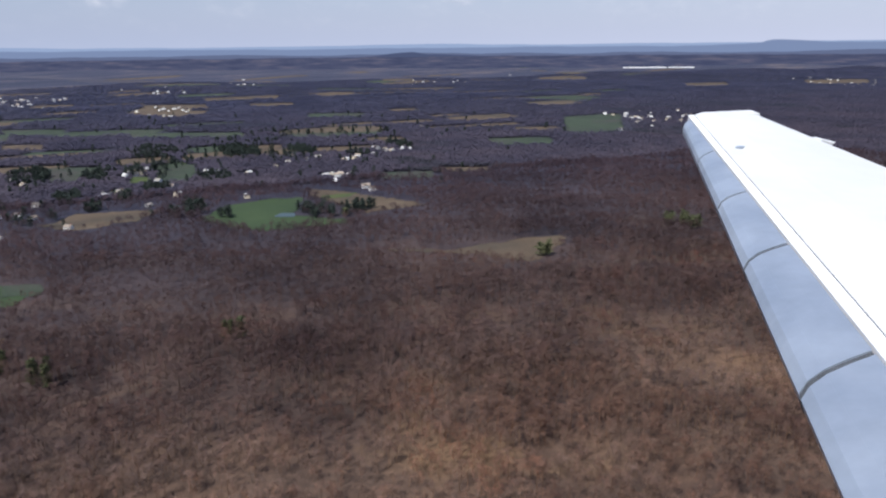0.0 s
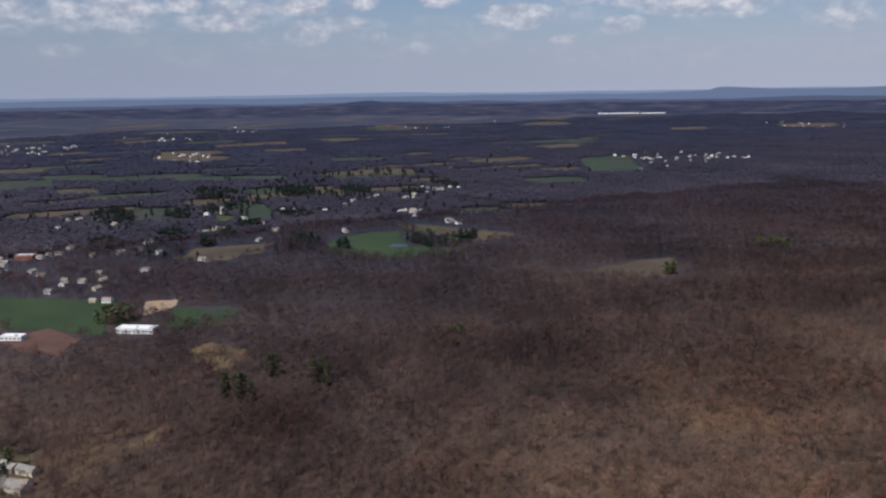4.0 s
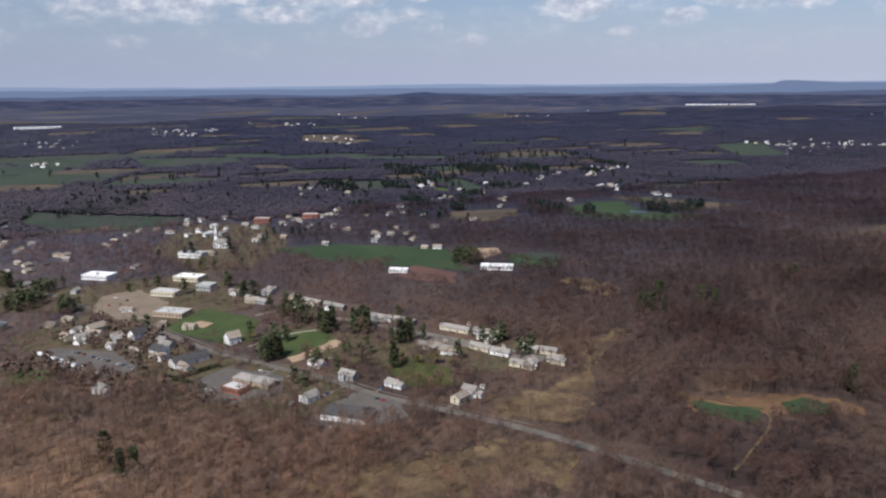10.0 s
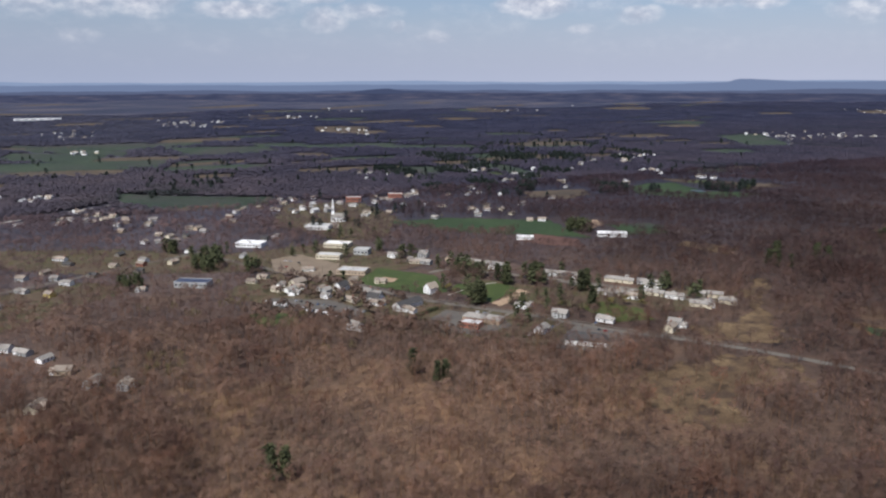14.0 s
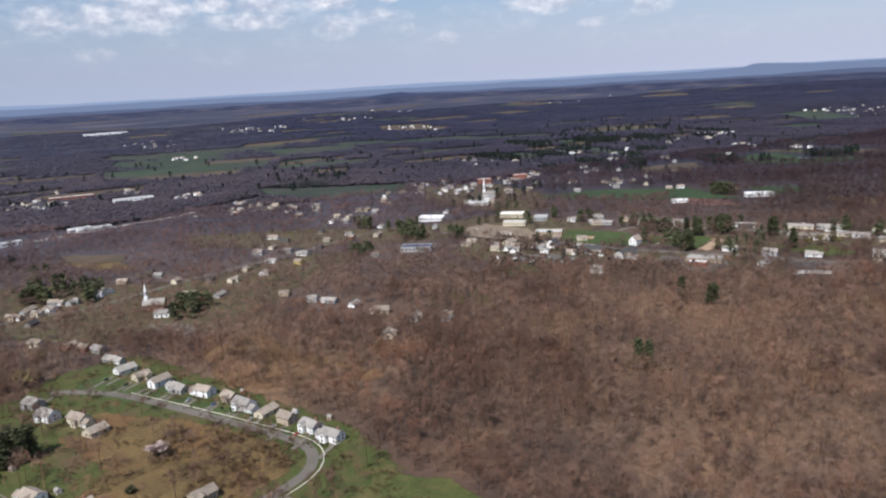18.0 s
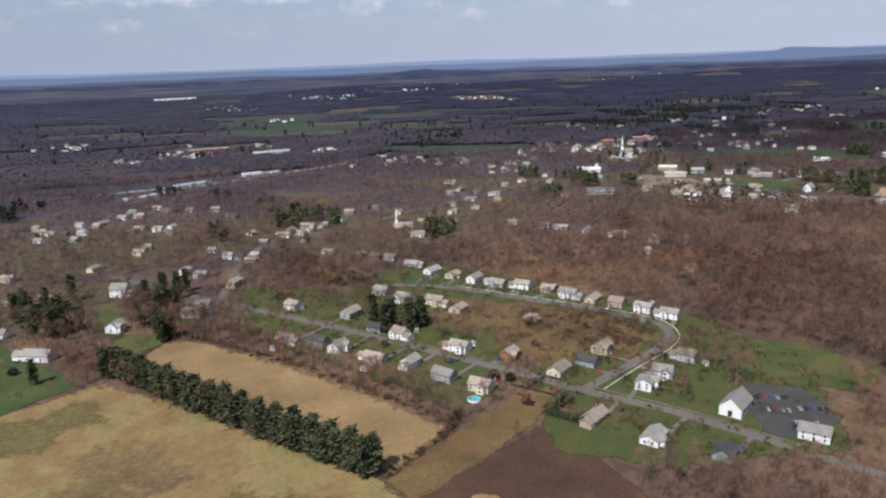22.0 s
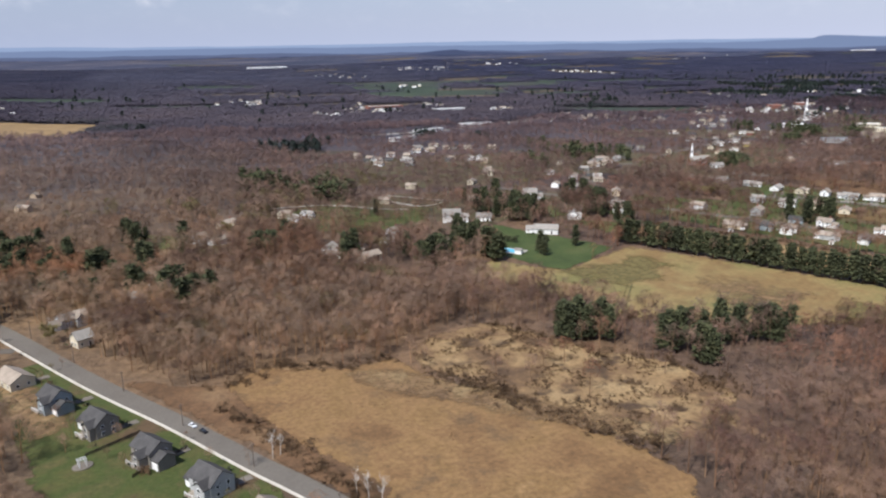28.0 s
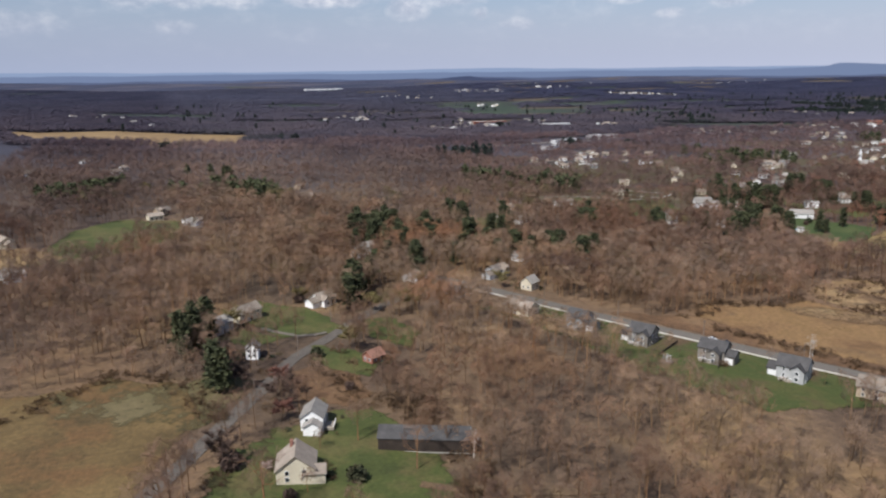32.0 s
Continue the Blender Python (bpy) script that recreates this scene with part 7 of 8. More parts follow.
# kerbs, pavements, drives
ribbon("pavement", [(-1157.6, 272.2), (-1128, 222.8), (-1106, 190.1), (-1088.2, 161.4), (-1078, 146), (-1050, 100)], 0.8, KERB, "pale pavement along the straight road", 0.3, 0.2, "pavement", 0.1)
ribbon("pavement", [(-826, 393), (-797, 350), (-767, 304), (-744, 266), (-728, 240)], 0.45, LOT, "grey pavement along the estate road", 0.3, 0.2, "pavement", 0.1)
ribbon("pavement", [(-714, 216), (-698, 191), (-689, 172.5), (-681, 155)], 0.45, LOT, "grey pavement along the estate road", 0.3, 0.2, "pavement", 0.1)
ribbon("pavement", [(-712, 213), (-690, 223), (-661, 235.5), (-648, 249), (-647, 267), (-662.5, 293), (-684, 324), (-708, 357)], 0.4, KERB, "pale pavement round the loop road", 0.34, 0.2, "pavement", 0.1)
ribbon("pavement", [(-421, 571), (-381, 502), (-354, 447.5), (-327, 408), (-303, 376.5), (-283, 341.5), (-263, 316), (-236, 281)], 0.45, LOT, "grey pavement along the main road", 0.3, 0.2, "pavement", 0.1)
for k in range(11):
    f = k / 10
    x, y = -708 + 69 * f, 384 - 122 * f
    ribbon("driveway", [(x - 1, y - 1.5), (x - 10, y - 10)], 1.7, LOT, "pale asphalt driveway across the lawn", 0.28, 0.3, "driveway")
for x, y in ((-1146, 231), (-1133, 212), (-1121, 193), (-1109, 174), (-1096, 156)):
    ribbon("driveway", [(x + 4, y + 0.5), (x + 8.5, y + 2.5)], 2.2, LOT, "grey asphalt driveway to the new house", 0.26, 0.2, "driveway")
ribbon("driveway", [(-1040, 452), (-1017, 454), (-997, 448), (-975, 430), (-960, 424)], 2.2, CONCRETE, "pale gravel drive among the trees", 0.3, 1.0, "driveway")
ribbon("driveway", [(-967, 456), (-951, 430), (-932, 437)], 2.0, CONCRETE, "pale gravel drive among the trees", 0.3, 0.8, "driveway")
ribbon("driveway", [(-1235, 237), (-1225, 227), (-1216, 228)], 1.6, LOT, "grey drive to the cream house", 0.3, 0.3, "driveway")
ribbon("driveway", [(-960, 470), (-930, 440)], 2.0, CONCRETE, "pale gravel drive among the trees", 0.3, 0.8, "driveway")
ribbon("park_path", [(-336, 440), (-308, 452), (-292, 452)], 1.4, CONCRETE, "pale path across the park lawn", 0.32, 0.2, "path")


def nearest_road(x, y):
    """The nearest place on a road and how far it is."""
    best = (1e9, 0, 0)
    for pts in ROADS.values():
        for (ax, ay), (bx, by) in zip(pts, pts[1:]):
            f = min(1, max(0, ((x - ax) * (bx - ax) + (y - ay) * (by - ay)) / ((bx - ax) ** 2 + (by - ay) ** 2)))
            px, py = ax + f * (bx - ax), ay + f * (by - ay)
            best = min(best, (math.hypot(x - px, y - py), px, py))
    return best


def shed(x, y, turn, style):
    root = thing("garden_shed", x, y, turn, f"small {WORDS[style]} garden shed behind a house", "shed", "garden sheds")
    part("wall", gabled(2.2, 1.8, 1.4, 0.7, WALL[style]), root)
    part("roof", pitched(2.2, 1.8, 1.4, 0.7, ROOF["grey"], 0.15, 0.08), root)
    part("door", block("door", 0.7, 0.06, 1.2, DARKWOOD), root, (0, -0.92, 0.05))


def gardens():
    """Drives, sheds and cars of the estate houses."""
    rng = random.Random(55)
    for x, y, turn, sx, sy in HOMES:
        if not (y < 420 and (-850 < x < -600 or -400 < x < -200)):
            continue
        far, px, py = nearest_road(x, y)
        if 6 < far < 26:
            k = (sx * 0.5 + 1) / far
            ax, ay = x + (px - x) * k + (py - y) / far * 2.0, y + (py - y) * k - (px - x) / far * 2.0
            bx, by = px + (py - y) / far * 2.0 - (px - x) / far * 2, py - (px - x) / far * 2.0 - (py - y) / far * 2
            if math.hypot(ax - bx, ay - by) > 2.5:
                ribbon("driveway", [(ax, ay), (bx, by)], 1.7, LOT, "grey asphalt driveway to an estate house", 0.27, 0.2, "driveway")
                if rng.random() < 0.4:
                    car(ax * 0.7 + bx * 0.3, ay * 0.7 + by * 0.3, math.degrees(math.atan2(by - ay, bx - ax)), rng.choice(["white", "black", "silver", "blue", "red"]), "cars by the houses", "on a driveway")
        if x < -600 and rng.random() < 0.62:
            grow, lean = sx * rng.uniform(0.75, 1.1), rng.uniform(-0.3, 0.3)
            cx, cy = x + rng.uniform(-3, 3), y + rng.uniform(-4, 1)
            patch("front_lawn", [(cx + grow * math.cos(a + lean) * rng.uniform(0.85, 1.15), cy + grow * math.sin(a + lean) * rng.uniform(0.85, 1.15)) for a in (0.5, 1.1, 2.1, 2.7, 3.6, 4.2, 5.2, 5.8)], LAWN, "green front lawn of an estate house", lift=0.2, rag=1.5, category="lawn")
        if rng.random() < 0.35:
            d = sx * 0.5 + rng.uniform(4, 7)
            shed(x - (px - x) / far * d + rng.uniform(-3, 3), y - (py - y) / far * d + rng.uniform(-3, 3), turn + rng.uniform(-20, 20), rng.choice("wwtgr"))


gardens()


def fence(ax, ay, bx, by, h=1.0):
    """A dark board fence: posts and boards."""
    length = math.hypot(bx - ax, by - ay)
    root = thing("garden_fence", (ax + bx) / 2, (ay + by) / 2, math.degrees(math.atan2(by - ay, bx - ax)), "dark wooden fence between two gardens", "fence", "garden fences")
    n = int(length / 2.5)
    for k in range(n + 1):
        part("post", block("post", 0.14, 0.14, h + 0.1, DARKWOOD), root, (-length / 2 + length * k / n, 0, 0))
    for z in (0.15, 0.5, 0.8):
        part("rail", block("rail", length, 0.06, 0.22, DARKWOOD), root, (0, 0.08, z))


fence(-1124.4, 180.6, -1111.9, 188.3)
fence(-1113.5, 167.0, -1101.0, 176.5)
fence(-741, 232, -728, 212)


def patio():
    root = thing("patio", -1124.7, 176.1, 20, "pale round stone patio with a timber pergola on the lawn", "patio")
    n = 16
    v = [(2.4 * math.cos(k * math.tau / n), 2.0 * math.sin(k * math.tau / n), z) for z in (0.0, 0.3) for k in range(n)]
    part("paving", poly_mesh("paving", v, [tuple(range(n, 2 * n))] + [(k, (k + 1) % n, n + (k + 1) % n, n + k) for k in range(n)], LOT), root)
    for px in (-0.8, 0.8):
        for py in (-0.7, 0.7):
            part("post", block("post", 0.14, 0.14, 1.7, TRIM), root, (px, py, 0.3))
    for py in (-0.7, 0.0, 0.7):
        part("beam", block("beam", 2.2, 0.12, 0.12, TRIM), root, (0, py, 2.0))


patio()
patch("trailer_yard", [(-443, 490), (-409, 466), (-395, 433), (-411, 421), (-434, 447), (-450, 476)], WORNLOT, "worn grey yard with parked white trailers", lift=0.24, rag=0.6, category="car park")


def trailer(x, y, turn):
    root = thing("trailer", x, y, turn, "white box trailer parked at the edge of a yard", "trailer", "parked trailers")
    part("box", block("box", 4.2, 1.5, 1.5, TRIM), root, (0, 0, 0.75))
    part("chassis", block("chassis", 4.0, 1.2, 0.2, RUBBER), root, (0, 0, 0.55))
    for k in (-1.3, 1.3):
        part("axle", block("axle", 0.55, 1.4, 0.55, RUBBER, 0.1), root, (k, 0, 0.24))


for k in range(9):
    trailer(-448.9 + (33.9) * (k + 0.3) / 9, 478.4 + (-51.3) * (k + 0.3) / 9, -57)
# dark-roofed terrace and gabled houses behind the yard, with hedge and parked cars
house(-370.0, 429.0, 24, "w", "dark", 21.0, 7.5, 3.0, 2.4, None, False, False, True, "beside the main road", name="terrace_house")
house(-384.5, 449.0, -60, "w", "dark", 10.0, 7.0, 3.8, 2.6, None, False, False, True, "among bare trees")
house(-419.0, 512.0, 30, "c", "brown", 11.0, 7.0, 3.4, 2.4, None, False, False, True, "among bare trees")
house(-395.0, 486.0, 30, "w", "dark", 9.0, 6.6, 3.8, 2.6, None, False, False, True, "among bare trees")
hedge(-378, 405, -355, 416, 2.2, 2.6)
for k in range(14):
    if k % 5 != 3:
        car(-430 + 34 * k / 13, 475 - 47 * k / 13, 33, ("silver", "black", "red", "white", "blue", "silver")[k % 6])
for k, (x, y) in enumerate(((-366, 386), (-363, 383), (-357, 366), (-354, 365), (-336, 398), (-333, 395), (-290, 336), (-288, 333), (-408, 590), (-405, 586), (-400, 578), (-412, 570))):
    car(x, y, -40, ("white", "silver", "black", "red")[k % 4])
patch("running_track", [(-430, 945), (-413, 950), (-416, 918), (-431, 919)], REDTRACK, "red running track beside the far pitch", lift=0.5, rag=1)
patch("shop_car_park", [(-375, 395), (-352, 412), (-326, 387), (-330, 366), (-358, 360)], WORNLOT, "worn car park of the roadside shops", lift=0.25, rag=0.6, category="car park")
patch("office_car_park", [(-312, 340), (-296, 350), (-281, 328), (-283, 312), (-307, 306), (-329, 324)], WORNLOT, "grey car park beside the office", lift=0.25, rag=0.6, category="car park")
patch("school_car_park", [(-425, 560), (-398, 515), (-380, 535), (-372, 560), (-392, 610), (-418, 600)], GRAVEL, "wide tan gravelled school car park", lift=0.22, rag=1.0, category="car park")
patch("church_car_park", [(-692, 463), (-678, 458), (-666, 438), (-679, 428), (-693, 446)], LOT, "grey car park beside the brick church", lift=0.22, rag=0.6, category="car park")
patch("pitcher_mound", [(-366, 500), (-356, 505), (-349, 495), (-356, 488), (-365, 492)], SAND, "sandy infield of the ball park", lift=0.36, rag=0.5)
patch("pond", [(140, 712), (150, 724), (160, 718), (154, 704)], POND, "small dark pond in the farm meadow", lift=0.5, rag=2, category="pond")


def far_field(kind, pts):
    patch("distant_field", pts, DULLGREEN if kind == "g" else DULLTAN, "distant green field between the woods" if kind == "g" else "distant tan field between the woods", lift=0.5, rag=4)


far_field('g', [(-198, 1803), (-121, 1774), (-76, 1750), (-67, 1655), (-122, 1675), (-179, 1703)])
far_field('t', [(101, 2315), (209, 2303), (271, 2283), (262, 2136), (185, 2146), (106, 2168)])
far_field('g', [(34, 1610), (166, 1546), (243, 1505), (240, 1422), (146, 1465), (47, 1518)])
far_field('t', [(407, 1529), (475, 1513), (513, 1499), (493, 1424), (444, 1435), (395, 1453)])
far_field('t', [(-171, 1524), (-128, 1512), (-102, 1500), (-95, 1426), (-126, 1435), (-158, 1448)])
far_field('g', [(969, 1503), (1080, 1514), (1132, 1500), (939, 1231), (867, 1223), (806, 1233)])
far_field('g', [(625, 1218), (702, 1205), (742, 1189), (701, 1112), (647, 1122), (593, 1136)])
far_field('t', [(765, 1365), (820, 1350), (850, 1337), (823, 1285), (783, 1296), (743, 1311)])
far_field('t', [(2166, 2469), (2308, 2470), (2373, 2448), (2165, 2221), (2066, 2221), (1985, 2244)])
far_field('g', [(-105, 1205), (-44, 1185), (-8, 1168), (-4, 1092), (-47, 1106), (-93, 1126)])
far_field('g', [(56, 1145), (92, 1139), (113, 1131), (108, 1056), (82, 1060), (55, 1069)])
far_field('g', [(-78, 580), (-62, 576), (-51, 572), (-49, 543), (-61, 546), (-74, 551)])
far_field('t', [(2738, 2391), (2911, 2333), (3004, 2291), (2823, 2136), (2700, 2177), (2579, 2225)])
far_field('t', [(407, 945), (451, 930), (475, 917), (459, 878), (428, 890), (397, 907)])
far_field('g', [(324, 940), (367, 929), (391, 916), (370, 859), (340, 869), (309, 883)])
far_field('g', [(-383, 1781), (-249, 1743), (-169, 1708), (-164, 1580), (-259, 1610), (-358, 1647)])
far_field('t', [(365, 1516), (467, 1493), (526, 1476), (493, 1395), (419, 1411), (346, 1435)])
far_field('t', [(137, 2068), (208, 2068), (249, 2061), (228, 1950), (177, 1952), (126, 1964)])
far_field('t', [(389, 2260), (470, 2248), (515, 2233), (493, 2147), (433, 2155), (373, 2168)])
far_field('g', [(-657, 1893), (-499, 1928), (-400, 1925), (-397, 1755), (-514, 1743), (-628, 1736)])
far_field('g', [(-489, 1006), (-390, 981), (-331, 962), (-333, 906), (-405, 928), (-479, 951)])
far_field('t', [(315, 1503), (438, 1500), (513, 1497), (471, 1419), (378, 1420), (291, 1432)])
far_field('t', [(-38, 829), (16, 817), (45, 807), (17, 758), (-22, 766), (-59, 779)])
far_field('t', [(300, 2516), (447, 2514), (533, 2506), (506, 2411), (396, 2411), (284, 2411)])
far_field('g', [(-683, 1963), (-531, 1809), (-451, 1712), (-460, 1591), (-559, 1692), (-670, 1807)])
far_field('g', [(-506, 1091), (-412, 1000), (-363, 946), (-384, 874), (-444, 937), (-512, 1006)])
far_field('t', [(102, 2243), (190, 2128), (232, 2049), (166, 1890), (110, 1969), (50, 2065)])
far_field('t', [(-749, 731), (-716, 711), (-697, 696), (-697, 664), (-721, 678), (-746, 696)])
far_field('g', [(-1389, 1551), (-1256, 1540), (-1176, 1514), (-1166, 1423), (-1262, 1442), (-1361, 1454)])
far_field('g', [(-666, 1744), (-552, 1681), (-492, 1632), (-533, 1509), (-609, 1555), (-691, 1610)])
far_field('t', [(-998, 721), (-965, 713), (-947, 706), (-957, 668), (-980, 673), (-1004, 681)])
far_field('t', [(-990, 707), (-947, 701), (-922, 693), (-931, 644), (-962, 649), (-993, 658)])
far_field('t', [(-998, 702), (-961, 701), (-938, 697), (-939, 652), (-966, 654), (-994, 658)])
far_field('g', [(-698, 1535), (-502, 1542), (-384, 1531), (-431, 1368), (-569, 1378), (-704, 1395)])
far_field('g', [(-504, 1028), (-417, 1000), (-366, 977), (-360, 905), (-421, 928), (-484, 954)])
far_field('t', [(-462, 924), (-445, 920), (-436, 915), (-433, 893), (-445, 896), (-457, 902)])


def plain_fields():
    """The patchwork of pastures, stubble and orchards far out on the plain."""
    r = random.Random(91)
    for _ in range(96):
        y = 1150 * (4.1 ** r.random())
        x = r.uniform(-0.35, 1.05) * y - 700
        wide, deep, lean = r.uniform(60, 190) * (0.6 + y / 2600), r.uniform(26, 80) * (0.5 + y / 2200), r.uniform(-0.25, 0.25)
        far_field(r.choice("gtt"), [(x + wide * u - deep * v * lean, y + deep * v + wide * u * lean) for u, v in ((-0.5, -0.4), (-0.1, -0.55), (0.45, -0.5), (0.55, 0.3), (0.2, 0.5), (-0.42, 0.45))])


plain_fields()


def hamlet(places):
    """Houses far out on the plain."""
    rng = random.Random(places[0][0])
    for x, y in places:
        OPEN.append((ring_of(x, y, 16), 0.15))
        root = thing("distant_house", x, y, rng.uniform(0, 180), "small pale house far across the plain", "house", "distant houses")
        s = rng.choice(("w", "w", "w", "c", "g"))
        sx, e = rng.choice((9.0, 10.0, 13.0)), rng.choice((4.0, 5.0))
        part("wall", gabled(sx, 7.0, e, 2.4, WALL[s]), root)
        part("roof", pitched(sx, 7.0, e, 2.4, ROOF[rng.choice(("grey", "brown", "flat"))]), root)
        part("window", block("window", 2.0, 0.1, 1.2, GLASS), root, (0.2 * sx, -3.52, 1.4))
        root.scale = (0.72, 0.72, 0.72)


hamlet([(184, 2865), (73, 3022), (185, 2858), (258, 2801), (179, 2758), (167, 2797), (214, 2805), (183, 2845), (260, 2748), (227, 3065), (1190, 1507), (1186, 1458), (1129, 1477), (1159, 1363), (1101, 1396), (1114, 1420), (1087, 1404), (1285, 1393), (1286, 1480), (1037, 1322), (1143, 1412), (1093, 1478), (1084, 1395), (1045, 1325), (1104, 1447), (1091, 1508), (1443, 3090), (1285, 3102), (1400, 3037), (1528, 3308), (1430, 2981), (1195, 3005), (1326, 3074), (1293, 3232), (1245, 3087), (1408, 3228), (2564, 2012), (2619, 2088), (2836, 2298), (2737, 2159), (2626, 2019), (2750, 2163), (2728, 2052), (2704, 2097), (2665, 2243)])
hamlet([(2680, 2205), (2963, 2221), (2846, 2130), (-132, 2617), (-98, 2620), (-198, 2585), (-126, 2530), (-104, 2668), (-115, 2564), (-125, 2570), (-113, 2616), (-125, 2505), (476, 3140), (525, 3440), (498, 3101), (605, 3216), (549, 3053), (636, 3786), (526, 3124), (472, 3107), (442, 1158), (406, 1144), (398, 1177), (417, 1139), (430, 1136), (446, 1133), (401, 1163), (2861, 2367), (2738, 2440), (2837, 2446), (2950, 2384), (2838, 2437), (2679, 2297), (2828, 2326), (2882, 2477), (272, 940), (283, 938), (253, 943), (274, 948), (262, 946), (273, 939), (266, 934), (-290, 2462), (-286, 2566), (-265, 2501)])
hamlet([(-222, 2658), (-297, 2506), (-275, 2380), (-258, 2554), (-186, 2734), (924, 1225), (1128, 1333), (1208, 1374), (1236, 1395), (1171, 1284), (1257, 1366), (1091, 1373), (1086, 1323), (1133, 1391), (1147, 1308), (1246, 1390), (1018, 1245), (1266, 1359), (1276, 1316), (-537, 1718), (-512, 1693), (-538, 1721), (-557, 1694), (-536, 1659), (-551, 1708), (174, 2140), (80, 2082), (147, 2131), (139, 2123), (133, 2225), (191, 2179), (135, 2109), (149, 2172), (-286, 2767), (-214, 2650), (-256, 2610), (-261, 2557), (-233, 2608), (-217, 2596), (-266, 2621), (-230, 2599), (-580, 2321), (-552, 2194), (-508, 2183), (-548, 2385)])
hamlet([(-527, 2141), (-550, 2286), (-627, 2307), (-583, 2183), (145, 1899), (132, 1937), (101, 1967), (206, 2091), (192, 2090), (196, 2046), (155, 2080), (-556, 2265), (-557, 2167), (-571, 2147), (-598, 2355), (-503, 2329), (-555, 2264), (-1407, 1405), (-1328, 1379), (-1281, 1205), (-1360, 1444), (-1353, 1400), (-1401, 1392), (-1367, 1386), (-1308, 1285), (-923, 1349), (-925, 1337), (-923, 1372), (-995, 1346), (-941, 1365), (-933, 1344), (-947, 1297), (-932, 1333), (-817, 1164), (-796, 1149), (-791, 1173), (-789, 1175), (-804, 1177), (-810, 1122), (-792, 1172), (-810, 1124), (-658, 1166), (-671, 1206), (-667, 1200), (-660, 1181)])
hamlet([(-672, 1175), (-668, 1198), (-188, 2454), (-216, 2466), (-222, 2400), (-197, 2365), (-182, 2439), (-143, 2293), (-227, 2431), (-207, 2376), (1934, 3501), (1305, 1323), (1224, 1326), (1237, 1333), (1266, 1310), (1293, 1284), (1328, 1301), (1266, 1341), (1325, 1397), (1329, 1393), (1280, 1369), (-775, 1137), (-768, 1115), (-751, 1098), (-753, 1120), (-770, 1140), (-786, 1104), (-772, 1118), (-784, 1086), (-775, 1093), (-774, 1097), (-870, 1121), (-842, 1095), (-857, 1075), (-850, 1085), (-875, 1109), (-860, 1080), (-852, 1084), (-870, 1095), (-587, 1081), (-616, 1059), (-586, 1058), (-599, 1087), (-601, 1085), (-606, 1059)])
hamlet([(-319, 809), (-308, 857), (-304, 807), (-325, 835), (-324, 838), (-317, 814), (-307, 857), (-298, 833), (-923, 1359), (-950, 1394), (-929, 1311), (-937, 1344), (-969, 1368), (-951, 1302)])

hamlet([(36, 1113), (47, 1109), (18, 1063), (41, 1074), (6, 942), (-7, 928), (67, 887), (65, 950), (-115, 1096), (-75, 899), (-99, 1051), (235, 1079), (268, 1098), (253, 1128), (402, 1122), (372, 1105), (321, 1071), (333, 1073), (268, 826), (270, 807), (253, 899), (168, 1011), (118, 1047), (131, 1036), (-108, 845), (-154, 912), (-165, 1062), (-153, 1126), (-139, 1120), (54, 999), (347, 1101), (289, 1115), (211, 1048), (181, 1221), (134, 833)])
for pts in [[(52, 1049), (75, 1160), (99, 1162), (107, 1101), (80, 1017), (61, 1006)], [(-92, 1110), (-80, 1211), (-43, 1184), (-33, 1106), (-58, 1066)], [(18, 1015), (24, 1060), (48, 1050), (46, 1003)], [(208, 802), (248, 800), (234, 782), (207, 779)]]:
    patch("hillside_lawn", pts, TURF, "green lawn among the hillside houses", lift=0.3, rag=3, category="lawn")


def hillside_conifers():
    """Dark evergreens standing among the houses on the hillside east of the village."""
    rng = np.random.default_rng(61)
    xy = []
    for x, y, wide, deep in [(66, 1285, 37, 76), (191, 1234, 29, 66), (-99, 1115, 27, 65), (-17, 1079, 17, 49), (-124, 905, 14, 37), (-47, 925, 17, 35), (48, 944, 16, 24), (74, 809, 11, 23), (123, 990, 20, 31), (-20, 843, 8, 13), (353, 1118, 20, 23), (284, 1197, 21, 44), (450, 1194, 18, 47), (12, 897, 8, 20)]:
        n = int(min(170, 12 + wide * deep / 14))
        a, d = rng.uniform(0, math.tau, n), np.sqrt(rng.uniform(0, 1, n))
        xy.append(np.stack([x + wide * d * np.cos(a), y + deep * d * np.sin(a)], -1))
    xy = np.concatenate(xy)
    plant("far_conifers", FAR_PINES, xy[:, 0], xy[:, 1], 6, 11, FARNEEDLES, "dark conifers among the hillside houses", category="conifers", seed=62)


hillside_conifers()


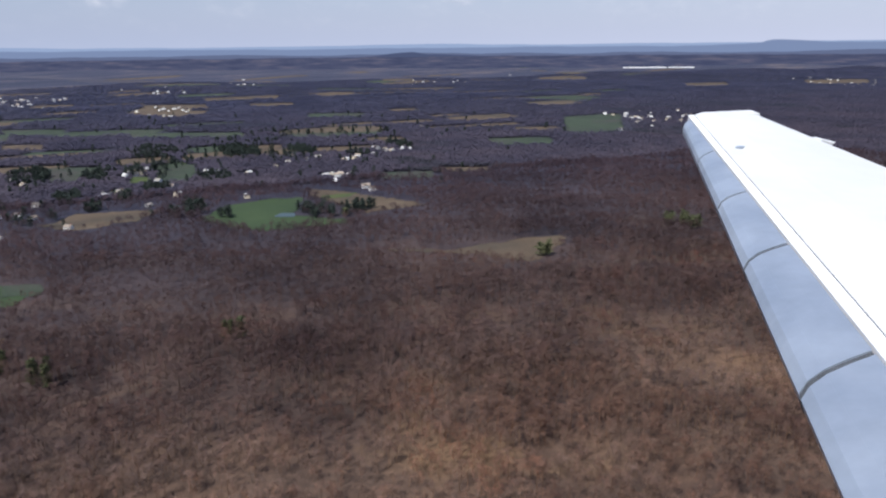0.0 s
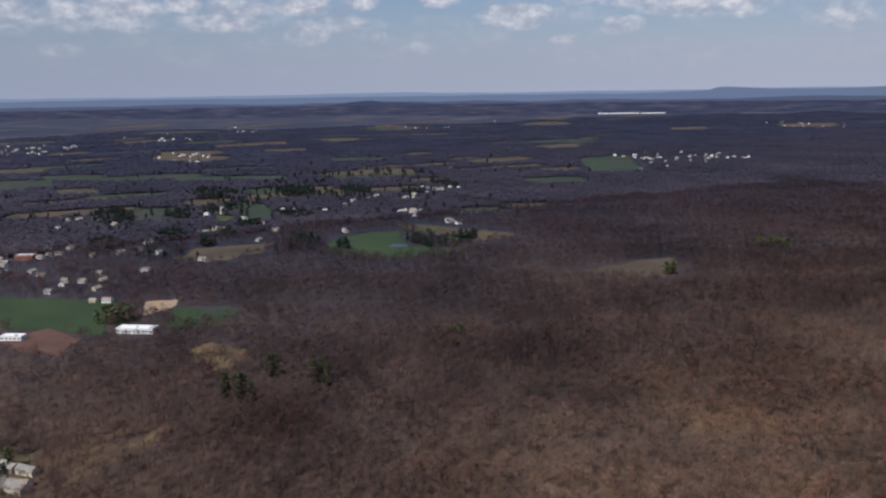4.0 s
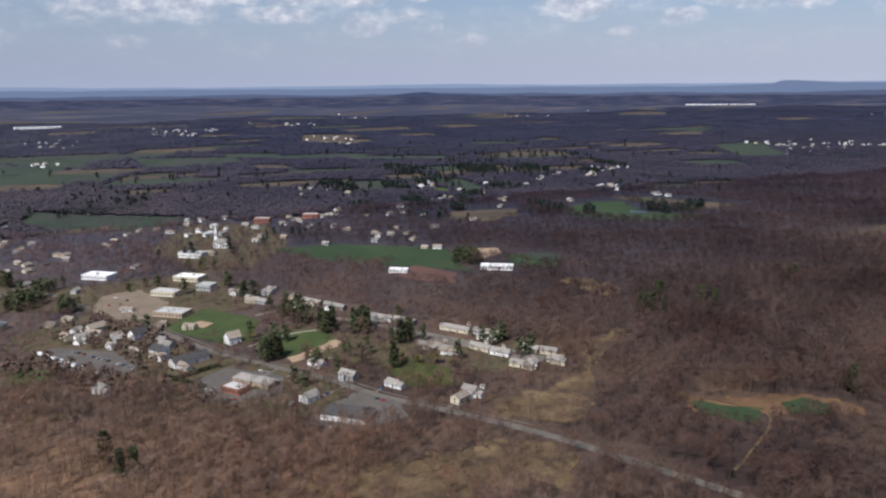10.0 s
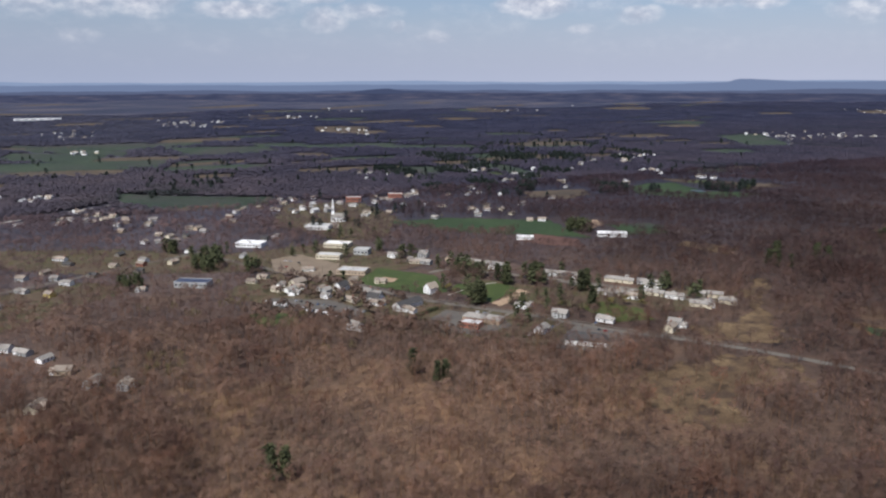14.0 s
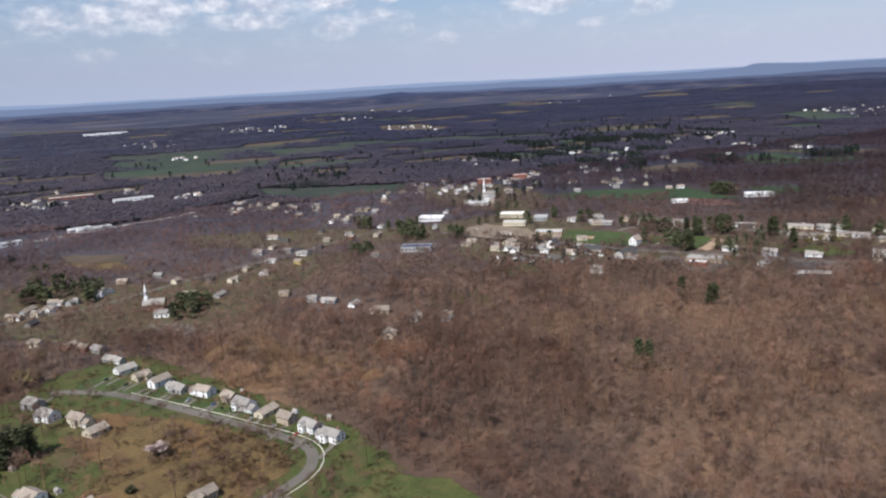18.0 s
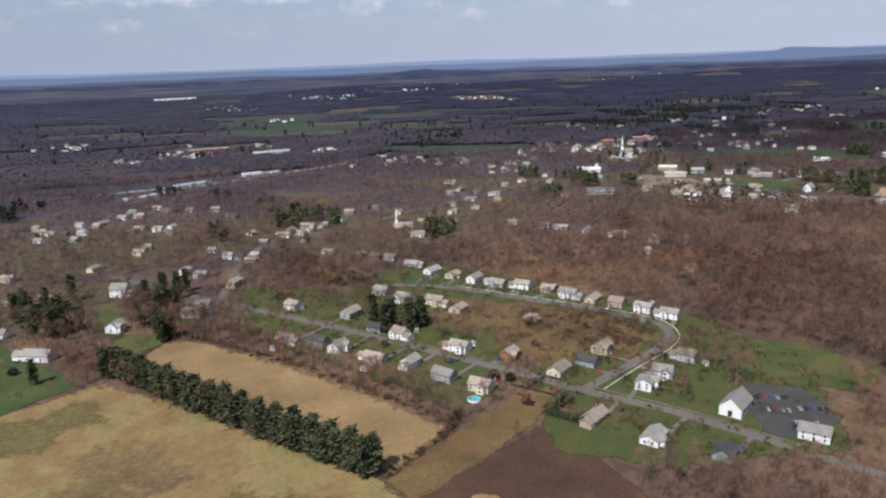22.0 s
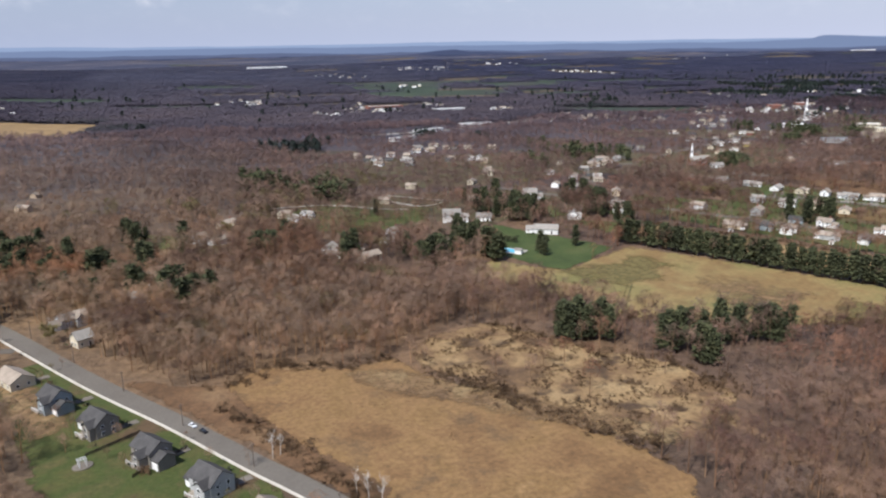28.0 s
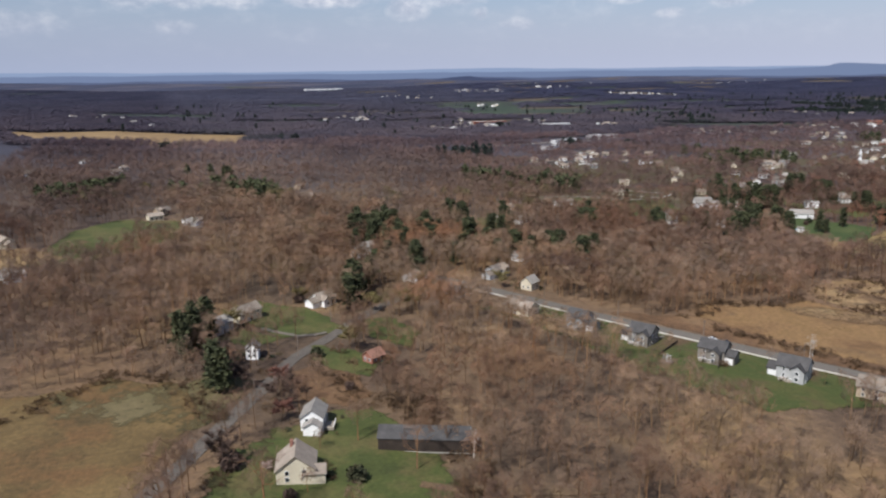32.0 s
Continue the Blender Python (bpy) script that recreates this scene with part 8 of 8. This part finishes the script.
def grow_woods():
    # the flight passes over y = 0; the woods begin where they first come into sight
    for n, x0 in enumerate(range(-1380, 1000, 170)):
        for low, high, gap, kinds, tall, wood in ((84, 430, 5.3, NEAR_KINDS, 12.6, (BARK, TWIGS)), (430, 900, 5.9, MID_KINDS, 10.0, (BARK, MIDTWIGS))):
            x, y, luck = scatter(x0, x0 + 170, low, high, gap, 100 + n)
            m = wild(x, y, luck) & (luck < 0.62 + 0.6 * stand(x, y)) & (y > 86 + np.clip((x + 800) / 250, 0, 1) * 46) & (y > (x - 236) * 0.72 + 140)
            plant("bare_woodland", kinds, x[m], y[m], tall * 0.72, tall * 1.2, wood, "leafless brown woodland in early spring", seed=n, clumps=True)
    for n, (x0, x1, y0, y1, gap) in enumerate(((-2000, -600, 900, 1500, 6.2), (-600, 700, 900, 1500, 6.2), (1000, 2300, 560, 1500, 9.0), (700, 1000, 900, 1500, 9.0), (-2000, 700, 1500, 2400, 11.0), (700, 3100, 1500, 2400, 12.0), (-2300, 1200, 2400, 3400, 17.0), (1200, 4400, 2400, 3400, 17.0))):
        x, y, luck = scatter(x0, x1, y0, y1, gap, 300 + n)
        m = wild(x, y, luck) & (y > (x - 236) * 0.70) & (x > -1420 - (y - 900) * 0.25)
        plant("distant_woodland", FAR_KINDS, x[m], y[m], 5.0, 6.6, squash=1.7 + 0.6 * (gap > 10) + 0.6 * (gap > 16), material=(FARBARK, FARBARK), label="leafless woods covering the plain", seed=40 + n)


grow_woods()


def tall_wood():
    """Old trees close behind the meadow, at the end of the straight road and among the houses along the main road."""
    stands = (
        ([(-1152, 286), (-1119, 234), (-1100, 214), (-1088, 213), (-1076, 224), (-1050, 217), (-1038, 219), (-1016, 234), (-996, 240), (-985, 262), (-1000, 278), (-1036, 318), (-1110, 330)], 4.9, 11.5, 15.5),
        ([(-1164, 274), (-1176, 266), (-1200, 270), (-1216, 292), (-1222, 380), (-1140, 372), (-1128, 330), (-1152, 292)], 5.2, 11.0, 15.0),
        ([(-452, 500), (-416, 540), (-382, 482), (-360, 440), (-376, 412), (-396, 426), (-410, 466), (-442, 492)], 5.4, 5.0, 8.5),
        ([(-452, 474), (-420, 432), (-402, 418), (-382, 398), (-362, 362), (-380, 372), (-430, 410), (-470, 455)], 5.6, 6.0, 9.5))
    for n, (pts, gap, low, high) in enumerate(stands):
        x, y, luck = scatter(min(p[0] for p in pts), max(p[0] for p in pts), min(p[1] for p in pts), max(p[1] for p in pts), gap, 800 + n)
        m = inside(pts, x, y) & (luck < 0.8)
        for hx, hy, turn, sx, sy in HOMES:
            m &= np.hypot(x - hx, y - hy + 3) > 0.5 * sx + 2.5
        if low > 10:
            plant("old_woodland", NEAR_KINDS, x[m], y[m], low, high, (BARK, TWIGS), "tall leafless trees with grey-brown crowns", seed=80 + n)
        else:
            plant("garden_woodland", MID_KINDS, x[m], y[m], low, high, (BARK, DARKBUD), "dark red-brown bare trees between the village houses", "trees", seed=80 + n)


tall_wood()


def village_trees():
    """Low garden trees and thickets between the village houses, where no tall wood is left."""
    for n, (x0, x1, y0, y1) in enumerate(((-1060, -640, 400, 760), (-640, -250, 330, 900))):
        x, y, luck = scatter(x0, x1, y0, y1, 6.4, 500 + n)
        clear, low = np.zeros(len(x), bool), np.zeros(len(x), bool)
        for pts, share in OPEN:
            hit = inside(pts, x, y)
            clear |= hit & (share < 0.12)
            low |= hit & (share >= 0.12)
        m = low & ~clear & (luck < 0.7)
        plant("village_trees", MID_KINDS, x[m], y[m], 3.8, 7.2, (BARK, MIDTWIGS), "low bare trees and thickets between the village houses", "trees", seed=70 + n)
        b = low & ~clear & (luck > 0.90)
        plant("village_trees", MID_KINDS, x[b], y[b], 4.5, 8.0, (BARK, HAZE_BUDS), "garden trees in early bud between the village houses", "trees", seed=72 + n)


village_trees()


# ---------- brush ----------
def bush(seed, twigs):
    """A low leafless shrub of height 1: stems out of one foot, and sprays of twigs."""
    r = np.random.default_rng(seed)
    stems = []
    for _ in range(twigs):
        turn, lean = r.uniform(0, math.tau), r.uniform(0.1, 0.9)
        a = np.array([r.normal() * 0.12, r.normal() * 0.12, r.uniform(0, 0.4)])
        b = a + np.array([math.cos(turn) * lean * 0.6, math.sin(turn) * lean * 0.6, r.uniform(0.3, 0.65)])
        stems.append(sliver(a, b, 0.06 * r.uniform(0.6, 1.3), r))
    for _ in range(9):
        turn, out = r.uniform(0, math.tau), r.uniform(0.1, 0.6)
        c = np.array([math.cos(turn) * out, math.sin(turn) * out, r.uniform(0.15, 0.75)])
        stems.append([c + r.normal(size=3) * 0.36 * (1, 1, 0.7) for _ in range(3)])
    return np.array(stems)


BUSHES = [bush(s, 8) for s in range(70, 75)]


def along(points, step, wide, seed):
    """Places strewn along a line."""
    r = np.random.default_rng(seed)
    out = []
    for (ax, ay), (bx, by) in zip(points, points[1:]):
        n = max(1, int(math.hypot(bx - ax, by - ay) / step))
        for f in r.uniform(0, 1, n):
            out.append((ax + (bx - ax) * f + r.normal() * wide, ay + (by - ay) * f + r.normal() * wide))
    return np.array(out)


HEDGEROWS = (
    ([(-858, 346), (-842, 336), (-808, 284), (-781, 232), (-773, 214)], 0.6, 1.4), ([(-806, 191), (-774, 211), (-766, 222)], 0.6, 1.0),
    ([(-1092, 197), (-1080, 176), (-1068, 150), (-1056, 122)], 0.5, 1.6), ([(-1091, 208), (-1074, 219), (-1051, 212), (-1035, 215)], 0.5, 2.0),
    ([(-964, 270), (-955, 240), (-937, 216), (-909, 197), (-886, 190), (-855, 182), (-846, 150), (-826, 116)], 0.35, 3.0),
    ([(-802, 175), (-789, 146), (-777, 128)], 0.8, 1.0), ([(-1028, 198), (-1012, 175), (-1001, 157), (-990, 138)], 0.35, 2.6),
    ([(-1300, 186), (-1277, 208), (-1258, 196), (-1252, 170)], 0.6, 2.0), ([(-948, 154), (-951, 180), (-972, 196), (-996, 231)], 0.5, 3.0))
for n, (line, step, wide) in enumerate(HEDGEROWS):
    p = along(line, step, wide, n)
    plant("hedgerow_brush", BUSHES, p[:, 0], p[:, 1], 0.9, 2.2, SHRUB, "tangled brown brush along the field edge", "brush", seed=n)


def strew(name, outline, gap, threshold, size, low, high, label, seed):
    """Bushes in drifts over a rough field."""
    xs, ys = [p[0] for p in outline], [p[1] for p in outline]
    x, y, luck = scatter(min(xs), max(xs), min(ys), max(ys), gap, seed)
    drift = np.array([noise.noise((a / size, b / size, seed)) for a, b in zip(x, y)])
    m = inside(outline, x, y) & (drift > threshold)
    plant(name, BUSHES, x[m], y[m], low, high, SHRUB, label, "brush", seed=seed)


strew("meadow_brush", [(-1030, 218), (-1014, 228), (-994, 232), (-980, 216), (-970, 194), (-951, 178), (-948, 154), (-964, 138), (-988, 139), (-1001, 159), (-1028, 201)], 1.5, 0.02, 8.0, 0.5, 1.4, "low brown brush in the scrub meadow", 5)
strew("garden_brush", [(-835, 383), (-807, 413), (-761, 372), (-738, 404), (-700, 410), (-628, 269), (-623, 199), (-668, 141), (-719, 160), (-737, 253), (-780, 276), (-809, 303)], 2.2, 0.10, 9.0, 0.6, 1.8, "brown shrubs in the estate gardens", 6)
strew("loop_brush", [(-700, 310), (-675, 301), (-652, 271), (-657, 251), (-674, 243), (-696, 256), (-707, 277)], 1.8, 0.0, 10.0, 0.8, 2.2, "dense brown thicket inside the loop road", 7)
strew("farm_brush", [(-1245, 205), (-1210, 215), (-1195, 180), (-1200, 140), (-1225, 180)], 2.0, 0.15, 8.0, 0.8, 2.0, "low brown brush near the farmhouse", 8)
strew("meadow_tufts", [(-1091, 208), (-1074, 218), (-1051, 210), (-1035, 213), (-1028, 195), (-1003, 156), (-989, 122), (-1010, 100), (-1056, 100), (-1080, 175)], 2.6, 0.30, 12.0, 0.25, 0.6, "low dead tufts in the dry meadow", 9)
strew("worn_tufts", [(-905, 245), (-873, 258), (-855, 226), (-863, 205), (-889, 196), (-905, 218)], 2.4, 0.25, 8.0, 0.2, 0.5, "low dead tufts in the hay field", 10)


def foundation_shrubs():
    """Clipped evergreens and bare shrubs close to the house walls."""
    r = np.random.default_rng(21)
    green, brown = [], []
    for x, y, turn, sx, sy in HOMES:
        a = math.radians(turn)
        for _ in range(7 if y < 420 else 5):
            u, v = r.uniform(-0.8, 0.8) * sx, r.choice((-1, 1)) * (sy * 0.5 + r.uniform(0.6, 3.5))
            (green if r.random() < 0.5 else brown).append((x + u * math.cos(a) - v * math.sin(a), y + u * math.sin(a) + v * math.cos(a)))
    for name, spots, material, high, label in (("evergreen_shrubs", green, EVERGREEN, 1.5, "clipped evergreen shrubs beside the houses"), ("bare_shrubs", brown, SHRUB, 2.4, "bare brown shrubs beside the houses")):
        p = np.array(spots)
        plant(name, BUSHES, p[:, 0], p[:, 1], 0.7, high, material, label, "shrubs", seed=3)


foundation_shrubs()


def yard_trees():
    """Small bare trees in the gardens, a few of them in bud."""
    r = np.random.default_rng(22)
    spots = []
    for x, y, turn, sx, sy in HOMES:
        for _ in range(4 if y < 440 else 2):
            a, d = r.uniform(0, math.tau), sx * 0.5 + r.uniform(2.5, 9)
            spots.append((x + d * math.cos(a), y + d * math.sin(a)))
    p = np.array(spots)
    bud = r.random(len(p)) < 0.22
    plant("garden_trees", NEAR_KINDS, p[~bud, 0], p[~bud, 1], 3.5, 6.5, (BARK, TWIGS), "small bare trees in the gardens", "trees", seed=5)
    plant("budding_garden_trees", NEAR_KINDS, p[bud, 0], p[bud, 1], 3.5, 6.0, (BARK, HAZE_BUDS), "small trees in early bud in the gardens", "trees", seed=6)


yard_trees()
strew("lawn_edge_brush", [(-1216, 180), (-1200, 172), (-1198, 130), (-1212, 118), (-1206, 140), (-1211, 165)], 1.5, -0.2, 7.0, 0.8, 2.2, "bare brush behind the tobacco shed", 11)
strew("verge_brush", [(-1262, 140), (-1250, 160), (-1238, 186), (-1234, 180), (-1246, 160), (-1256, 138)], 2.0, 0.0, 6.0, 0.6, 1.6, "low brown brush beside the lane", 12)


def budding_clumps():
    """Trees in early bud, in clumps among the bare woods."""
    r = np.random.default_rng(33)
    spots = []
    for _ in range(46):
        x, y, n = r.uniform(-1260, -880), r.uniform(225, 480), r.integers(2, 6)
        spots += [(x + r.normal() * 5, y + r.normal() * 5) for _ in range(n)]
    for _ in range(26):
        x, y, n = r.uniform(-880, -260), r.uniform(330, 600), r.integers(2, 5)
        spots += [(x + r.normal() * 5, y + r.normal() * 5) for _ in range(n)]
    p = np.array(spots)
    m = wild(p[:, 0], p[:, 1], r.uniform(0, 1, len(p)))
    plant("budding_trees", NEAR_KINDS, p[m, 0], p[m, 1], 8, 12, (BARK, HAZE_BUDS), "grey-green trees in early bud among bare woods", "trees", seed=9)


budding_clumps()


def bud_rows():
    """Willows and maples in yellow-green bud along roads and gardens."""
    r = np.random.default_rng(34)
    places = ((-1133, 308), (-1052, 267), (-1033, 261), (-1076, 422), (-1049, 428), (-1042, 433), (-1026, 446), (-957, 501), (-967, 493), (-1081, 337), (-1130, 448), (-1055, 430), (-1021, 259), (-1043, 257), (-968, 534), (-962, 524), (-981, 523), (-1208, 305), (-1207, 295), (-1217, 289), (-1190, 238), (-1053, 462), (-1036, 483), (-1030, 468), (-1020, 452), (-984, 495), (-1307, 473), (-1271, 522))
    p = np.array([(x + r.normal() * 3, y + r.normal() * 3) for x, y in places for _ in range(3)])
    plant("budding_trees", NEAR_KINDS, p[:, 0], p[:, 1], 7.5, 10.5, (BARK, HAZE_BUDS), "yellow-green trees in early bud near the gardens", "trees", seed=10, squash=1.35)
    p = np.array([(x + r.normal() * 3, y + r.normal() * 3) for x, y in ((-766, 405), (-762, 397), (-754, 400), (-747, 399), (-767, 401), (-756, 397), (-753, 388)) for _ in range(2)])
    plant("willow_trees", NEAR_KINDS, p[:, 0], p[:, 1], 6.0, 8.5, (BARK, BUDS), "golden-yellow willows in bud behind the estate", "trees", seed=11, squash=1.4)
    # bare trees between the houses of the estate and in the loop
    for n, (outline, gap, low, high) in enumerate((([(-809, 462), (-775, 452), (-746, 402), (-749, 326), (-773, 327), (-800, 356)], 7.0, 6, 10), ([(-700, 310), (-675, 301), (-652, 271), (-657, 251), (-674, 243), (-696, 256), (-707, 277)], 4.6, 4, 7.5), ([(-705, 386), (-752, 448), (-738, 490), (-688, 418)], 7.5, 6, 10))):
        x, y, luck = scatter(min(q[0] for q in outline), max(q[0] for q in outline), min(q[1] for q in outline), max(q[1] for q in outline), gap, 60 + n)
        m = inside(outline, x, y) & (luck < 0.8)
        for hx, hy, _, sx, _ in HOMES:
            m &= np.hypot(x - hx, y - hy + 2) > sx * 0.5 + 2
        plant("garden_woodland", NEAR_KINDS, x[m], y[m], low, high, (BARK, TWIGS), "bare brown trees between the houses", "trees", seed=12 + n)


bud_rows()

# ---------- aircraft wing ----------
def wing():
    """The right-hand half of a swept wing: painted box, metal leading-edge slats, seams, tip cap."""
    eye = Vector((0, 0, 160.72))
    root = new("aircraft_wing")
    root.location = eye
    tagged(root, "white painted airliner wing with bare metal slats", "wing")
    rise = math.tan(radians(3))
    top = lambda y: -1.9 + rise * y
    nose = lambda y: 2.68 + (y - 1.8) * 0.762
    spar = lambda y: 4.02 + (y - 2.78) * 0.711
    tail = lambda y: 9.41 + (y - 6.74) * 0.53

    def sheet(name, ys, section, material, parent=root, label=""):
        """Skin lofted along the span; section gives the outline at a station."""
        rings = [[(x, y, z) for x, z in section(y)] for y in ys]
        n = len(rings[0])
        v = [p for r in rings for p in r]
        f = [(i * n + k, i * n + (k + 1) % n, (i + 1) * n + (k + 1) % n, (i + 1) * n + k) for i in range(len(rings) - 1) for k in range(n)]
        f += [tuple(range(n - 1, -1, -1)), tuple(range((len(rings) - 1) * n, len(rings) * n))]
        me = poly_mesh(name, v, f, material)
        bm = bmesh.new()
        bm.from_mesh(me)
        bmesh.ops.recalc_face_normals(bm, faces=bm.faces[:])
        bm.to_mesh(me)
        bm.free()
        ob = new(name, me)
        ob.parent = parent
        if label:
            ob["label"] = label
        return ob

    def box_section(y):
        a, b, z = spar(y) + 0.16, tail(y), top(y)
        return [(a, z), (a + (b - a) * 0.3, z + 0.03), (a + (b - a) * 0.7, z - 0.0), (b, z - 0.05), (b, z - 0.09), (a + (b - a) * 0.5, z - 0.32), (a, z - 0.3)]

    def slat_section(y):
        a, b, z = nose(y), spar(y) - 0.02, top(y)
        w = b - a
        return [(b, z), (b - w * 0.35, z - 0.02), (b - w * 0.68, z - 0.05), (a + w * 0.1, z - 0.10), (a, z - 0.17), (a + w * 0.06, z - 0.25), (b - w * 0.3, z - 0.30), (b, z - 0.28)]

    ys = [1.0 + k * 0.45 for k in range(24)]
    sheet("wing_box", ys, box_section, WINGSKIN)
    sheet("cover_strip", ys, lambda y: [(spar(y), top(y) + 0.012), (spar(y) + 0.13, top(y) + 0.02), (spar(y) + 0.13, top(y) - 0.1), (spar(y), top(y) - 0.1)], TRIM, label="white cover strip behind the slats")
    sheet("gap_seal", ys, lambda y: [(spar(y) + 0.13, top(y) + 0.004), (spar(y) + 0.16, top(y) + 0.006), (spar(y) + 0.16, top(y) - 0.1), (spar(y) + 0.13, top(y) - 0.1)], SEALANT)
    cuts = [1.0, 2.76, 4.56, 6.2, 8.3, 10.95]
    for a, b in zip(cuts, cuts[1:]):
        n = max(3, int((b - a) / 0.4))
        sheet("slat", [a + 0.025 + (b - a - 0.05) * k / n for k in range(n + 1)], slat_section, SLATSKIN)
        if b < 10:
            sheet("slat_seam", [b - 0.024, b + 0.024], lambda y: [(x, z - 0.012) for x, z in slat_section(y)], SEALANT, label="dark gap between two slats")
    sheet("tip_cap", [11.35, 11.6, 11.8, 11.86], lambda y: [(spar(y) + 0.16 + (y - 11.35) ** 2 * 1.2, top(y) - (y - 11.35) * 0.05), (tail(y) + 0.08, top(y) - 0.03), (tail(y) + 0.08, top(y) - 0.12), (spar(y) + 0.2 + (y - 11.35) ** 2 * 1.2, top(y) - 0.2)], WINGSKIN)
    for y in (3.6, 6.3, 8.8):
        sheet("flap_fairing", [y - 0.14, y - 0.08, y + 0.08, y + 0.14], lambda s, c=y: [(tail(s) - 1.2, top(s) - 0.2), (tail(s) + 0.1, top(s) - 0.05), (tail(s) + 0.55 - abs(s - c) * 1.5, top(s) - 0.12), (tail(s) + 0.1, top(s) - 0.3)], WINGSKIN)
    part("fuel_cap", block("fuel_cap", 0.22, 0.10, 0.010, SLATSKIN), root, (8.4, 8.3, top(8.3) + 0.02), 35, "small dark access cover")


wing()
